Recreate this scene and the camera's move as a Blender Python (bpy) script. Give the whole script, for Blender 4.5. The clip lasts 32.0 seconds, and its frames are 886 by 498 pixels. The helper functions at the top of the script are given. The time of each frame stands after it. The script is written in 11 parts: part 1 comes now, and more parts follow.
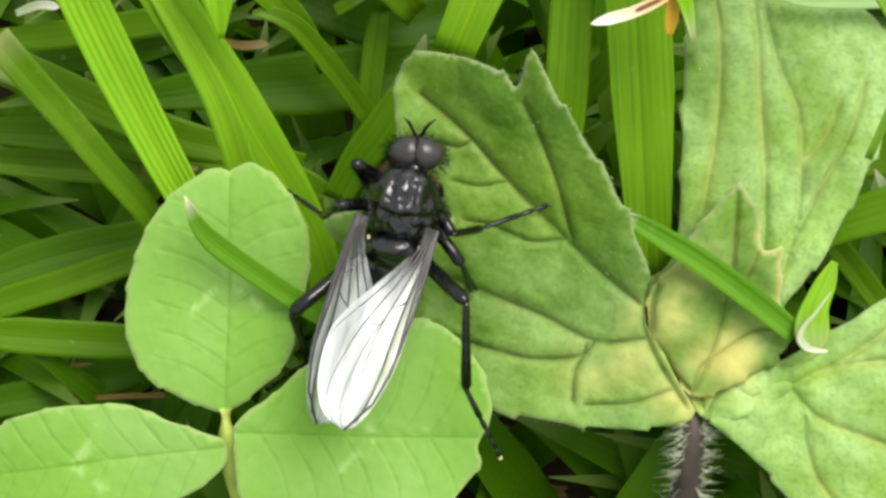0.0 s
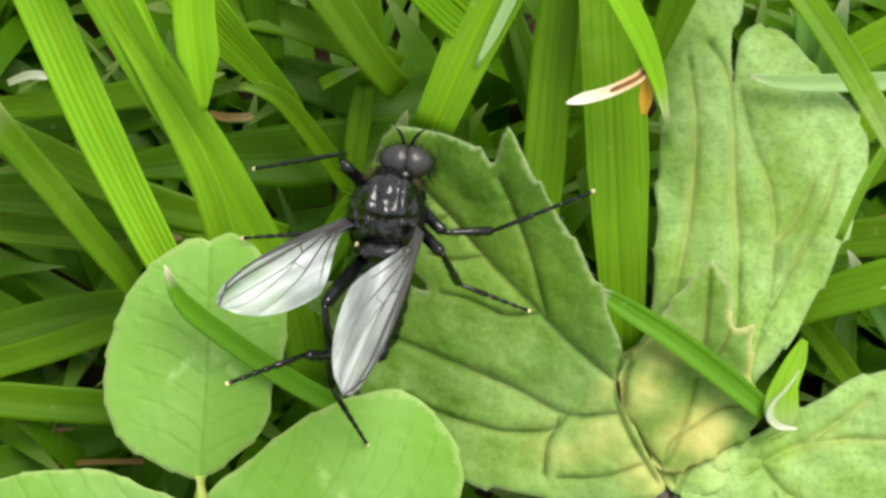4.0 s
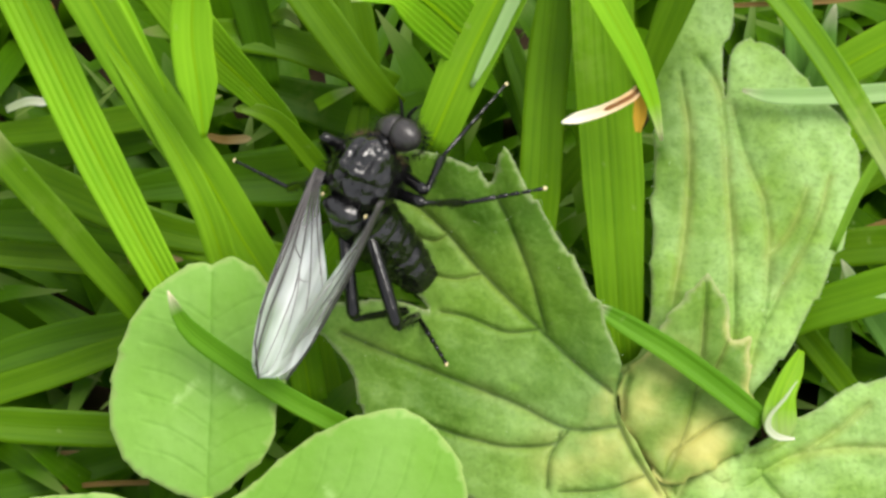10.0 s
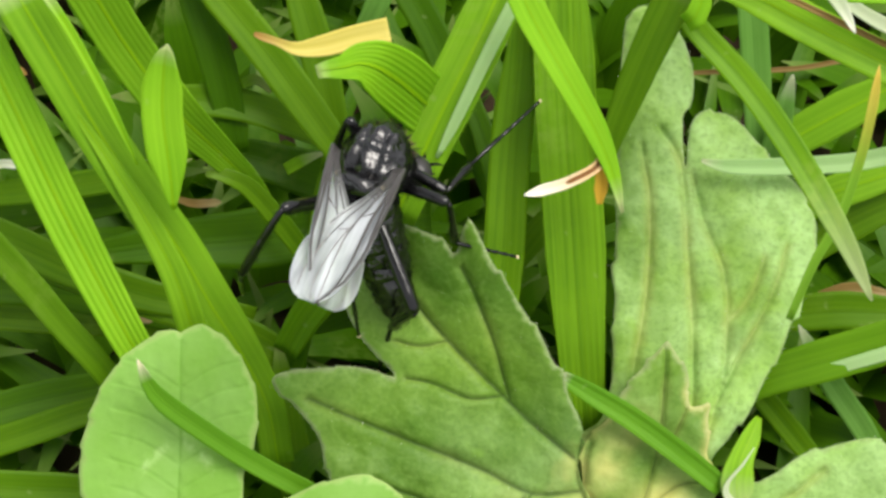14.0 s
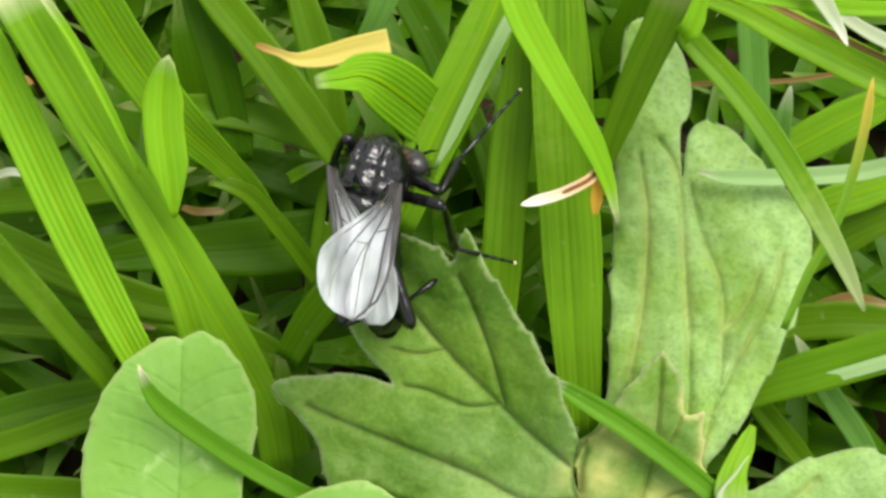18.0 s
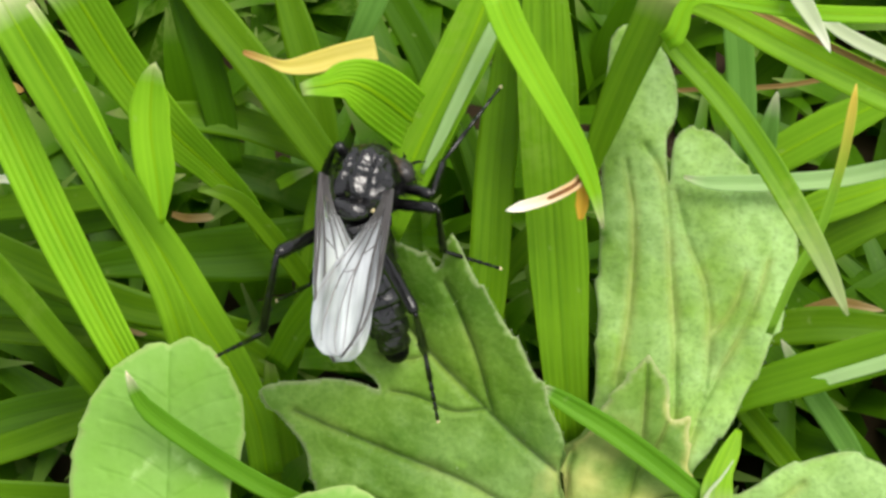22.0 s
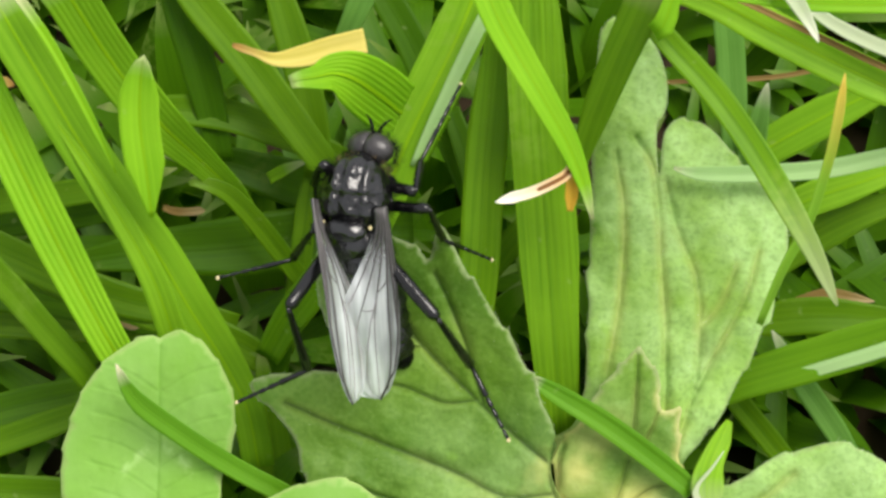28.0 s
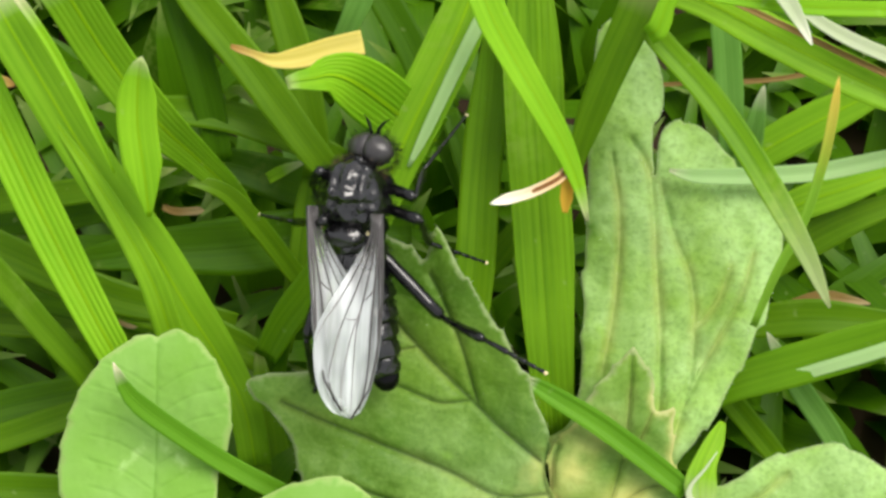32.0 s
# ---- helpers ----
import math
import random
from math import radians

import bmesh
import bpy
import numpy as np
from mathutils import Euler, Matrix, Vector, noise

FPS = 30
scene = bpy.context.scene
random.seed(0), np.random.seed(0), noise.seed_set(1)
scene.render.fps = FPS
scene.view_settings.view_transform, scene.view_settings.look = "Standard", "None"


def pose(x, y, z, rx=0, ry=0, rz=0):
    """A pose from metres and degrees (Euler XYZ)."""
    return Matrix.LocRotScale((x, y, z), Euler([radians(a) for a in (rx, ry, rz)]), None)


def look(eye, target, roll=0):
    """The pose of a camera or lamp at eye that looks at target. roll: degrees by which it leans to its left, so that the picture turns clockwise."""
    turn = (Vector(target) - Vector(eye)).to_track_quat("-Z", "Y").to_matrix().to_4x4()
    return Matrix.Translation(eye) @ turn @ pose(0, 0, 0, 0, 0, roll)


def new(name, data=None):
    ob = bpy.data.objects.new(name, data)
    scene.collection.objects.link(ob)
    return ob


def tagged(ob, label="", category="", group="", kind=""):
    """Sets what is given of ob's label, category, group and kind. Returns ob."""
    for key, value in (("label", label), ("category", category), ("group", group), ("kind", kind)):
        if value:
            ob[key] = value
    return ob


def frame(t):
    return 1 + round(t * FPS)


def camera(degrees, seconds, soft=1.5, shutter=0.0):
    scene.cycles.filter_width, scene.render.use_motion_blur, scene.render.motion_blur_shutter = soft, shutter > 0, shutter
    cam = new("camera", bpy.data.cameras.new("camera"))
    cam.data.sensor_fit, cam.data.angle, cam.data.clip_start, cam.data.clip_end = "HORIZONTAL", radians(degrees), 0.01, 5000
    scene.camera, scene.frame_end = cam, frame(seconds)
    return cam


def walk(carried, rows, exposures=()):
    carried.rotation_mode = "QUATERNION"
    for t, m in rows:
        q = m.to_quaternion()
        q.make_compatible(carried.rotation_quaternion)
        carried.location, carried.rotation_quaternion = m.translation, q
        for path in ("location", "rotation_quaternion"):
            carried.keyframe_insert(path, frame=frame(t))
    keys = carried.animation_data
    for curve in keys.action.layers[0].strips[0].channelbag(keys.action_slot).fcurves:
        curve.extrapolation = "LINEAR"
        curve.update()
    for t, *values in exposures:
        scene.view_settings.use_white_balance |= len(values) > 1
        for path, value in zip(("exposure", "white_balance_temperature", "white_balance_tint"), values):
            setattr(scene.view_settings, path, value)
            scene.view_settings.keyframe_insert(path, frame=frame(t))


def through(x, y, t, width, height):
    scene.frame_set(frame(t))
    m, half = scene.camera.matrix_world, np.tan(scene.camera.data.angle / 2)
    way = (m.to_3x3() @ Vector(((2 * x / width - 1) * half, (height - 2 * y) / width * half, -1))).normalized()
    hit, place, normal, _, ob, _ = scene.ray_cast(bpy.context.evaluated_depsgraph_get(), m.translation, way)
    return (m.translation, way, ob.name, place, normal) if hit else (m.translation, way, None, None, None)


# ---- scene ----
from mathutils.geometry import delaunay_2d_cdt

cam = camera(30.0, 32.0, soft=3.0)

# The place is laid out in millimetres on a slope that leans 30 degrees from the ground towards the viewer.
MM = 0.001
SLOPE = pose(0, 0, 0, 30)


def at(x, y, z):
    """A world place from millimetres on the slope: right, up the slope, off the slope."""
    return SLOPE @ Vector((x * MM, y * MM, z * MM))


PATH = [
    (0, -0.687, -2.457, 57.050, -1.126, 2.163, 0.060),
    (0.5, -1.232, -1.289, 56.806, -1.820, 1.522, 0.209),
    (1, -1.697, -1.010, 56.731, -1.579, 0.902, 0.417),
    (1.5, -0.707, -0.825, 56.907, -1.361, 1.577, 0.796),
    (2, -0.045, -1.913, 57.159, -0.249, 1.862, 1.058),
    (2.5, 0.337, -3.197, 58.068, 1.339, 2.169, 1.060),
    (3, 0.501, -3.244, 57.950, 1.857, 2.167, 0.882),
    (3.5, 0.486, -2.349, 57.889, 1.343, 2.323, 1.098),
    (5.5, 0.290, -2.380, 57.837, 1.383, 2.466, 0.455),
    (6, 0.963, -2.621, 57.748, 1.555, 2.464, 0.421),
    (6.5, 1.045, -2.346, 57.956, 1.323, 2.509, 0.396),
    (7, 1.009, -2.224, 58.096, 1.387, 2.393, 0.551),
    (7.5, 0.666, -1.871, 58.317, 1.445, 2.345, 0.556),
    (8, 0.678, -1.962, 58.305, 1.483, 2.300, 0.383),
    (8.5, 0.874, -2.008, 58.631, 1.444, 2.535, 0.130),
    (9, 0.999, -1.966, 58.578, 1.427, 2.415, -0.030),
    (9.5, 0.613, -1.995, 58.458, 1.397, 2.213, -0.017),
    (10, 0.100, -1.608, 58.624, 1.224, 2.058, -0.185),
    (10.5, 0.251, -1.376, 58.990, 1.360, 2.198, -0.353),
    (11, 0.055, -0.914, 59.305, 1.187, 1.927, -0.536),
    (11.5, 0.015, -0.812, 59.540, 1.264, 1.865, -0.554),
    (12, 0.040, -0.703, 59.798, 1.539, 1.645, -0.161),
    (12.5, 0.301, -0.732, 59.612, 1.517, 1.319, -0.016),
    (13, 0.282, -0.716, 59.678, 1.518, 1.311, 0.065),
    (13.5, 0.405, -0.542, 59.758, 1.733, 1.271, 0.144),
    (14, 0.402, 0.057, 59.844, 1.975, 1.103, -0.054),
    (14.5, 0.280, 0.153, 59.915, 2.440, 1.077, -0.381),
    (15, 0.575, -0.524, 60.158, 2.559, 1.265, 0.235),
    (15.5, 0.402, -0.610, 60.204, 2.431, 1.297, 0.315),
    (17.5, 1.386, -0.267, 60.202, 2.208, 1.898, 0.260),
    (18, 1.276, 0.069, 60.525, 2.254, 1.826, 0.222),
    (18.5, 1.519, 0.146, 60.461, 2.458, 1.708, 0.269),
    (19, 1.372, 0.040, 60.483, 2.580, 1.778, 0.471),
    (19.5, 1.481, 0.180, 60.720, 2.708, 1.622, 0.418),
    (20, 1.772, -0.323, 60.536, 2.697, 2.085, 0.542),
    (20.5, 1.633, -0.240, 60.836, 2.584, 2.078, 0.538),
    (21, 1.355, -0.023, 61.015, 2.521, 1.858, 0.199),
    (21.5, 1.900, 0.096, 60.966, 2.533, 1.923, 0.077),
    (22, 1.936, 0.021, 60.804, 2.485, 1.974, 0.104),
    (22.5, 1.803, 0.163, 60.880, 2.439, 1.810, 0.058),
    (23, 1.660, 0.036, 60.858, 2.502, 1.823, 0.144),
    (23.5, 1.677, 0.060, 60.823, 2.331, 1.789, 0.017),
    (24, 1.723, -0.126, 60.878, 2.450, 1.839, -0.081),
    (24.5, 1.722, 0.078, 60.944, 2.397, 1.822, -0.267),
    (25, 1.852, -0.060, 60.737, 2.340, 1.823, -0.100),
    (25.5, 1.927, 0.256, 60.835, 2.209, 1.661, -0.188),
    (27.5, 2.037, -0.072, 61.027, 2.399, 1.851, -0.149),
    (28, 2.280, -0.167, 60.823, 2.372, 1.961, -0.123),
    (28.5, 2.276, -0.258, 60.812, 2.410, 1.899, -0.086),
    (29, 2.428, -0.240, 60.856, 2.378, 2.096, -0.069),
    (29.5, 2.252, -0.189, 60.973, 2.264, 1.984, -0.027),
    (30, 2.300, -0.054, 61.196, 2.351, 1.967, -0.145),
    (30.5, 2.586, -0.182, 61.288, 2.415, 1.996, -0.064),
    (31, 2.957, -0.090, 61.152, 2.332, 2.262, -0.043),
    (31.5, 2.825, -0.169, 61.160, 2.348, 2.185, 0.030),
    (32, 2.815, -0.152, 61.167, 2.379, 2.290, 0.129),
]
walk(cam, [(t, SLOPE @ pose(x * MM, y * MM, z * MM, rx, ry, rz)) for t, x, y, z, rx, ry, rz in PATH])

# ---- light: bright, thinly overcast day ----
world = bpy.data.worlds.new("sky")
scene.world = world
world.use_nodes = True
wn, wl = world.node_tree.nodes, world.node_tree.links
sky = wn.new("ShaderNodeTexSky")
sky.sky_type, sky.sun_disc = "NISHITA", False
sky.sun_elevation, sky.sun_rotation = radians(69), radians(85)
sky.dust_density, sky.air_density, sky.ozone_density = 4.0, 1.0, 1.0
cloud = wn.new("ShaderNodeMixRGB")
cloud.inputs[0].default_value = 0.55
cloud.inputs[2].default_value = (9.2, 9.0, 8.5, 1)
wl.new(sky.outputs[0], cloud.inputs[1])
wl.new(cloud.outputs[0], wn["Background"].inputs[0])
wn["Background"].inputs[1].default_value = 0.122
sun = new("sun", bpy.data.lights.new("sun", "SUN"))
sun.data.energy, sun.data.angle, sun.data.color = 3.2, radians(38), (1.0, 0.96, 0.89)
sun.matrix_world = look((0.24, 0.02, 0.62), (0, 0, 0))
scene.view_settings.exposure = 0.28


# ---- materials ----
class Nodes:
    """Short-hand for one material's node tree."""

    def __init__(self, name):
        self.mat = bpy.data.materials.new(name)
        self.mat.use_nodes = True
        self.n, self.l = self.mat.node_tree.nodes, self.mat.node_tree.links
        self.bsdf, self.out = self.n["Principled BSDF"], self.n["Material Output"]

    def add(self, kind, **sets):
        node = self.n.new(kind)
        for key, value in sets.items():
            node.inputs[key.replace("_", " ")].default_value = value
        return node

    def link(self, a, b):
        self.l.new(a, b)

    def ramp(self, source, *stops):
        node = self.n.new("ShaderNodeValToRGB")
        while len(node.color_ramp.elements) < len(stops):
            node.color_ramp.elements.new(0.5)
        for e, (p, c) in zip(node.color_ramp.elements, stops):
            e.position, e.color = p, (*c, 1)
        self.link(source, node.inputs[0])
        return node.outputs[0]

    def mix(self, fac, a, b, how="MIX"):
        node = self.n.new("ShaderNodeMixRGB")
        node.blend_type = how
        for value, socket in zip((fac, a, b), node.inputs):
            if isinstance(value, bpy.types.NodeSocket):
                self.link(value, socket)
            else:
                socket.default_value = value if isinstance(value, float) else (*value, 1)
        return node.outputs[0]

    def math(self, how, a, b=0.0):
        node = self.n.new("ShaderNodeMath")
        node.operation = how
        for value, socket in zip((a, b), node.inputs):
            if isinstance(value, bpy.types.NodeSocket):
                self.link(value, socket)
            else:
                socket.default_value = value
        return node.outputs[0]

    def noise(self, scale, coords=None, detail=4.0):
        node = self.add("ShaderNodeTexNoise", Scale=scale, Detail=detail)
        self.link(coords if coords else self.n.new("ShaderNodeTexCoord").outputs["Object"], node.inputs["Vector"])
        return node.outputs[0]

    def bump(self, height, depth, strength=0.6):
        node = self.add("ShaderNodeBump", Strength=strength, Distance=depth)
        self.link(height, node.inputs["Height"])
        self.link(node.outputs[0], self.bsdf.inputs["Normal"])
        return node.outputs[0]

    def leafy(self, colour, through, share, normal=None):
        """Lets part of the light pass through the leaf."""
        glow = self.n.new("ShaderNodeBsdfTranslucent")
        both = self.add("ShaderNodeMixShader", Fac=share)
        self.link(colour, self.bsdf.inputs["Base Color"])
        self.link(self.mix(1.0, colour, through, "MULTIPLY"), glow.inputs[0])
        self.link(self.bsdf.outputs[0], both.inputs[1])
        self.link(glow.outputs[0], both.inputs[2])
        self.link(both.outputs[0], self.out.inputs[0])


def grass_material(name, dark, light, tip, rough=0.4):
    k = Nodes(name)
    uv = k.n.new("ShaderNodeUVMap")
    ribs = k.n.new("ShaderNodeMapping")
    ribs.inputs["Scale"].default_value = (1.0, 0.012, 1)
    k.link(uv.outputs[0], ribs.inputs[0])
    fine = k.noise(7.5, ribs.outputs[0], 3.0)
    blot = k.noise(380.0)
    rnd = k.n.new("ShaderNodeObjectInfo").outputs["Random"]
    body = k.mix(k.ramp(fine, (0.3, (0.1, 0.1, 0.1)), (0.72, (0.72, 0.72, 0.72))), dark, light)
    body = k.mix(k.ramp(blot, (0.35, (0, 0, 0)), (0.75, (0.45, 0.45, 0.45))), body, light)
    body = k.mix(k.math("MULTIPLY", rnd, 0.45), body, dark)
    part_uv = k.n.new("ShaderNodeSeparateXYZ")
    k.link(uv.outputs[0], part_uv.inputs[0])
    ends = k.n.new("ShaderNodeAttribute")
    ends.attribute_name = "tipness"
    body = k.mix(ends.outputs["Fac"], body, tip)
    spots = k.ramp(k.noise(1500.0, None, 1.0), (0.74, (0, 0, 0)), (0.8, (0.22, 0.22, 0.22)))
    body = k.mix(spots, body, (0.42, 0.5, 0.2))
    worn = k.math("MULTIPLY", k.ramp(k.noise(150.0, None, 2.0), (0.64, (0, 0, 0)), (0.76, (0.3, 0.3, 0.3))), k.ramp(k.noise(2600.0, None, 3.0), (0.42, (0, 0, 0)), (0.6, (1, 1, 1))))
    body = k.mix(worn, body, (0.36, 0.5, 0.1))
    k.bsdf.inputs["Roughness"].default_value = rough
    k.bsdf.inputs["Specular IOR Level"].default_value = 0.12
    k.bump(k.math("ADD", k.math("MULTIPLY", fine, 0.6), k.math("MULTIPLY", k.noise(900.0), 0.3)), 0.00005, 0.6)
    k.leafy(body, (1.25, 1.2, 0.5), 0.38)
    return k.mat


GRASS = grass_material("grass", (0.117, 0.295, 0.006), (0.335, 0.61, 0.028), (0.7, 0.7, 0.45))
GRASS_BRIGHT = grass_material("grass_bright", (0.155, 0.395, 0.007), (0.375, 0.665, 0.03), (0.62, 0.6, 0.38))
# Dark green for low blades; the shade down there is put into it.
GRASS_SHADED = grass_material("grass_shaded", (0.038, 0.12, 0.001), (0.095, 0.225, 0.004), (0.3, 0.35, 0.12))
GRASS_MID = grass_material("grass_mid", (0.078, 0.215, 0.003), (0.225, 0.44, 0.013), (0.5, 0.52, 0.3))
# Whitish green for pale blades; also holds the sheen painted along one blade.
GRASS_PALE_SHEEN = grass_material("grass_pale_sheen", (0.32, 0.52, 0.19), (0.54, 0.72, 0.36), (0.7, 0.72, 0.5))
GRASS_PALE = grass_material("grass_pale", (0.1, 0.26, 0.03), (0.21, 0.42, 0.085), (0.6, 0.6, 0.45))
GRASS_RIPE = grass_material("grass_ripe", (0.16, 0.36, 0.02), (0.3, 0.52, 0.05), (0.75, 0.55, 0.1))
GRASS_COOL = grass_material("grass_cool", (0.085, 0.25, 0.008), (0.2, 0.44, 0.025), (0.85, 0.76, 0.6))
# Less dark copy, mostly for lower blades, with some of their shade mixed in.
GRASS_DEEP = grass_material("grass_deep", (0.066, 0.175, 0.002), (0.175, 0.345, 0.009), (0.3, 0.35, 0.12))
MIDRIB = grass_material("grass_midrib", (0.2, 0.42, 0.003), (0.36, 0.6, 0.01), (0.5, 0.55, 0.3))
STRAW = grass_material("straw", (0.19, 0.12, 0.03), (0.37, 0.26, 0.085), (0.5, 0.4, 0.2))
YELLOWED = grass_material("yellowed_grass", (0.62, 0.54, 0.1), (0.8, 0.7, 0.24), (0.36, 0.17, 0.05))
BROWN_CHIP = grass_material("withered_grass", (0.75, 0.5, 0.22), (0.9, 0.75, 0.5), (0.97, 0.96, 0.94))
ORANGE = grass_material("orange_grass", (0.6, 0.36, 0.03), (0.82, 0.56, 0.08), (0.6, 0.36, 0.08))
CHIP_STRIPE = grass_material("chip_stripe", (0.16, 0.06, 0.015), (0.42, 0.22, 0.07), (0.4, 0.2, 0.06))
WITHERED = grass_material("bleached_grass", (0.42, 0.5, 0.3), (0.62, 0.68, 0.5), (0.8, 0.8, 0.75))


def leaf_material(name, groove, body, pale, rim, fuzz, spot, share=0.3, cells=0.5, blotch=0.7, speck=300.0, quilt=0.16, gloss=0.12):
    """A broad leaf: 'vein' is 1 along its sunken veins, 'rim' on its edge, 'pale' where it takes the lighter fuzz
    colour, 'bleach' where it has yellowed.
    """
    k = Nodes(name)
    def field(called):
        node = k.n.new("ShaderNodeAttribute")
        node.attribute_name = called
        return node.outputs["Fac"]
    mottle = k.ramp(k.noise(210.0, None, 5.0), (0.38, (0, 0, 0)), (0.66, (blotch, blotch, blotch)))
    spread = k.n.new("ShaderNodeTexCoord").outputs["Object"]
    bent = k.n.new("ShaderNodeVectorMath")
    bent.operation = "MULTIPLY_ADD"
    warp = k.add("ShaderNodeTexNoise", Scale=600.0)
    k.link(spread, warp.inputs["Vector"])
    k.link(warp.outputs["Color"], bent.inputs[0])
    bent.inputs[1].default_value = (0.0008, 0.0008, 0.0008)
    k.link(spread, bent.inputs[2])
    net = k.add("ShaderNodeTexVoronoi", Scale=1050.0)
    net.feature = "DISTANCE_TO_EDGE"
    k.link(bent.outputs[0], net.inputs["Vector"])
    line = k.ramp(net.outputs["Distance"], (0.0, (1, 1, 1)), (0.07, (0, 0, 0)))
    puff = k.ramp(net.outputs["Distance"], (0.0, (0, 0, 0)), (0.3, (1, 1, 1)))
    grain = k.noise(3800.0, None, 3.0)
    down = k.noise(6500.0, None, 2.0)
    col = k.mix(mottle, body, pale)
    col = k.mix(k.math("MULTIPLY", line, cells * 0.12), col, fuzz)
    pale_share = field("pale")
    fuzz_tones = k.mix(k.ramp(k.noise(420.0, None, 3.0), (0.36, (0, 0, 0)), (0.62, (1, 1, 1))), tuple(c * f for c, f in zip(fuzz, (0.78, 0.88, 0.55))), tuple(min(1, c * f) for c, f in zip(fuzz, (1.02, 1.05, 1.35))))
    col = k.mix(k.math("MULTIPLY", pale_share, k.ramp(k.noise(3000.0, None, 3.0), (0.34, (0.8, 0.8, 0.8)), (0.64, (1, 1, 1)))), col, fuzz_tones)
    col = k.mix(k.ramp(down, (0.5, (0, 0, 0)), (0.75, (0.1, 0.1, 0.1))), col, fuzz)
    col = k.mix(k.math("MULTIPLY", k.ramp(k.noise(5200.0, None, 2.0), (0.32, (0.5, 0.5, 0.5)), (0.52, (0, 0, 0))), cells), col, body)
    yellow = k.math("MULTIPLY", field("bleach"), k.ramp(k.noise(speck, None, 3.0), (0.42, (0.06, 0.06, 0.06)), (0.57, (0.9, 0.9, 0.9))))
    col = k.mix(yellow, col, spot)
    col = k.mix(k.math("MULTIPLY", field("vein"), 0.85), col, groove)
    col = k.mix(k.ramp(k.noise(520.0, None, 2.0), (0.72, (0, 0, 0)), (0.77, (0.35, 0.35, 0.35))), col, tuple(c * 1.5 for c in pale))
    col = k.mix(field("rim"), col, rim)
    k.bsdf.inputs["Roughness"].default_value = 0.45
    k.bsdf.inputs["Specular IOR Level"].default_value = gloss
    k.bump(k.math("ADD", k.math("ADD", k.math("MULTIPLY", grain, 0.22 + cells * 0.4), k.math("MULTIPLY", k.noise(800.0, None, 3.0), quilt)), k.math("MULTIPLY", puff, cells * 0.5)), 0.00012, 0.6)
    k.leafy(col, (1.2, 1.15, 0.55), share)
    return k.mat


BUTTERCUP = leaf_material("buttercup_leaf", (0.024, 0.06, 0.006), (0.051, 0.145, 0.005), (0.17, 0.32, 0.018), (0.46, 0.5, 0.3), (0.415, 0.62, 0.168), (0.65, 0.62, 0.2), blotch=0.9, quilt=1.6, gloss=0.18)
CLOVER = leaf_material("clover_leaf", (0.12, 0.29, 0.02), (0.212, 0.43, 0.06), (0.295, 0.515, 0.135), (0.5, 0.58, 0.24), (0.32, 0.55, 0.16), (0.55, 0.78, 0.3), cells=0.08, blotch=0.85, speck=1500.0)


def plain(name, colour, rough, spec=0.5, scale=900.0, vary=0.35, bump=0.00003, metal=0.0):
    k = Nodes(name)
    n1 = k.noise(scale, None, 5.0)
    k.link(k.mix(k.ramp(n1, (0.3, (0, 0, 0)), (0.75, (1, 1, 1))), colour, tuple(min(1, c * (1 + vary * 2)) for c in colour)), k.bsdf.inputs["Base Color"])
    k.bsdf.inputs["Roughness"].default_value = rough
    k.bsdf.inputs["Specular IOR Level"].default_value = spec
    k.bsdf.inputs["Metallic"].default_value = metal
    k.bump(n1, bump)
    return k.mat


def cuticle(name, smooth, rough, spec, scale, dent):
    """Black insect skin, polished in patches and dull between."""
    k = Nodes(name)
    n1 = k.math("ADD", k.math("MULTIPLY", k.noise(scale, None, 1.5), 0.88), k.math("MULTIPLY", k.noise(scale * 4.5, None, 2.0), 0.12))
    k.link(k.mix(n1, (0.0015, 0.0015, 0.002), (0.004, 0.0038, 0.004)), k.bsdf.inputs["Base Color"])
    k.link(k.ramp(n1, (0.38, (smooth,) * 3), (0.62, (rough,) * 3)), k.bsdf.inputs["Roughness"])
    k.bsdf.inputs["Specular IOR Level"].default_value = spec
    k.bump(n1, dent)
    return k.mat


def soil_material():
    """Damp soil between the plants that passes into plain lawn green where single blades are no longer built."""
    k = Nodes("damp_soil")
    where = k.n.new("ShaderNodeTexCoord").outputs["Object"]
    span = k.n.new("ShaderNodeVectorMath")
    span.operation = "LENGTH"
    k.link(where, span.inputs[0])
    crumbs = k.noise(260.0, None, 5.0)
    earth = k.mix(k.ramp(crumbs, (0.3, (0, 0, 0)), (0.75, (1, 1, 1))), (0.022, 0.014, 0.007), (0.055, 0.035, 0.017))
    tufts = k.mix(k.noise(14.0, None, 6.0), (0.03, 0.1, 0.004), (0.12, 0.26, 0.02))
    k.link(k.mix(k.ramp(span.outputs["Value"], (0.13, (0, 0, 0)), (0.22, (1, 1, 1))), earth, tufts), k.bsdf.inputs["Base Color"])
    k.bsdf.inputs["Roughness"].default_value = 0.9
    k.bsdf.inputs["Specular IOR Level"].default_value = 0.2
    k.bump(crumbs, 0.0006)
    return k.mat


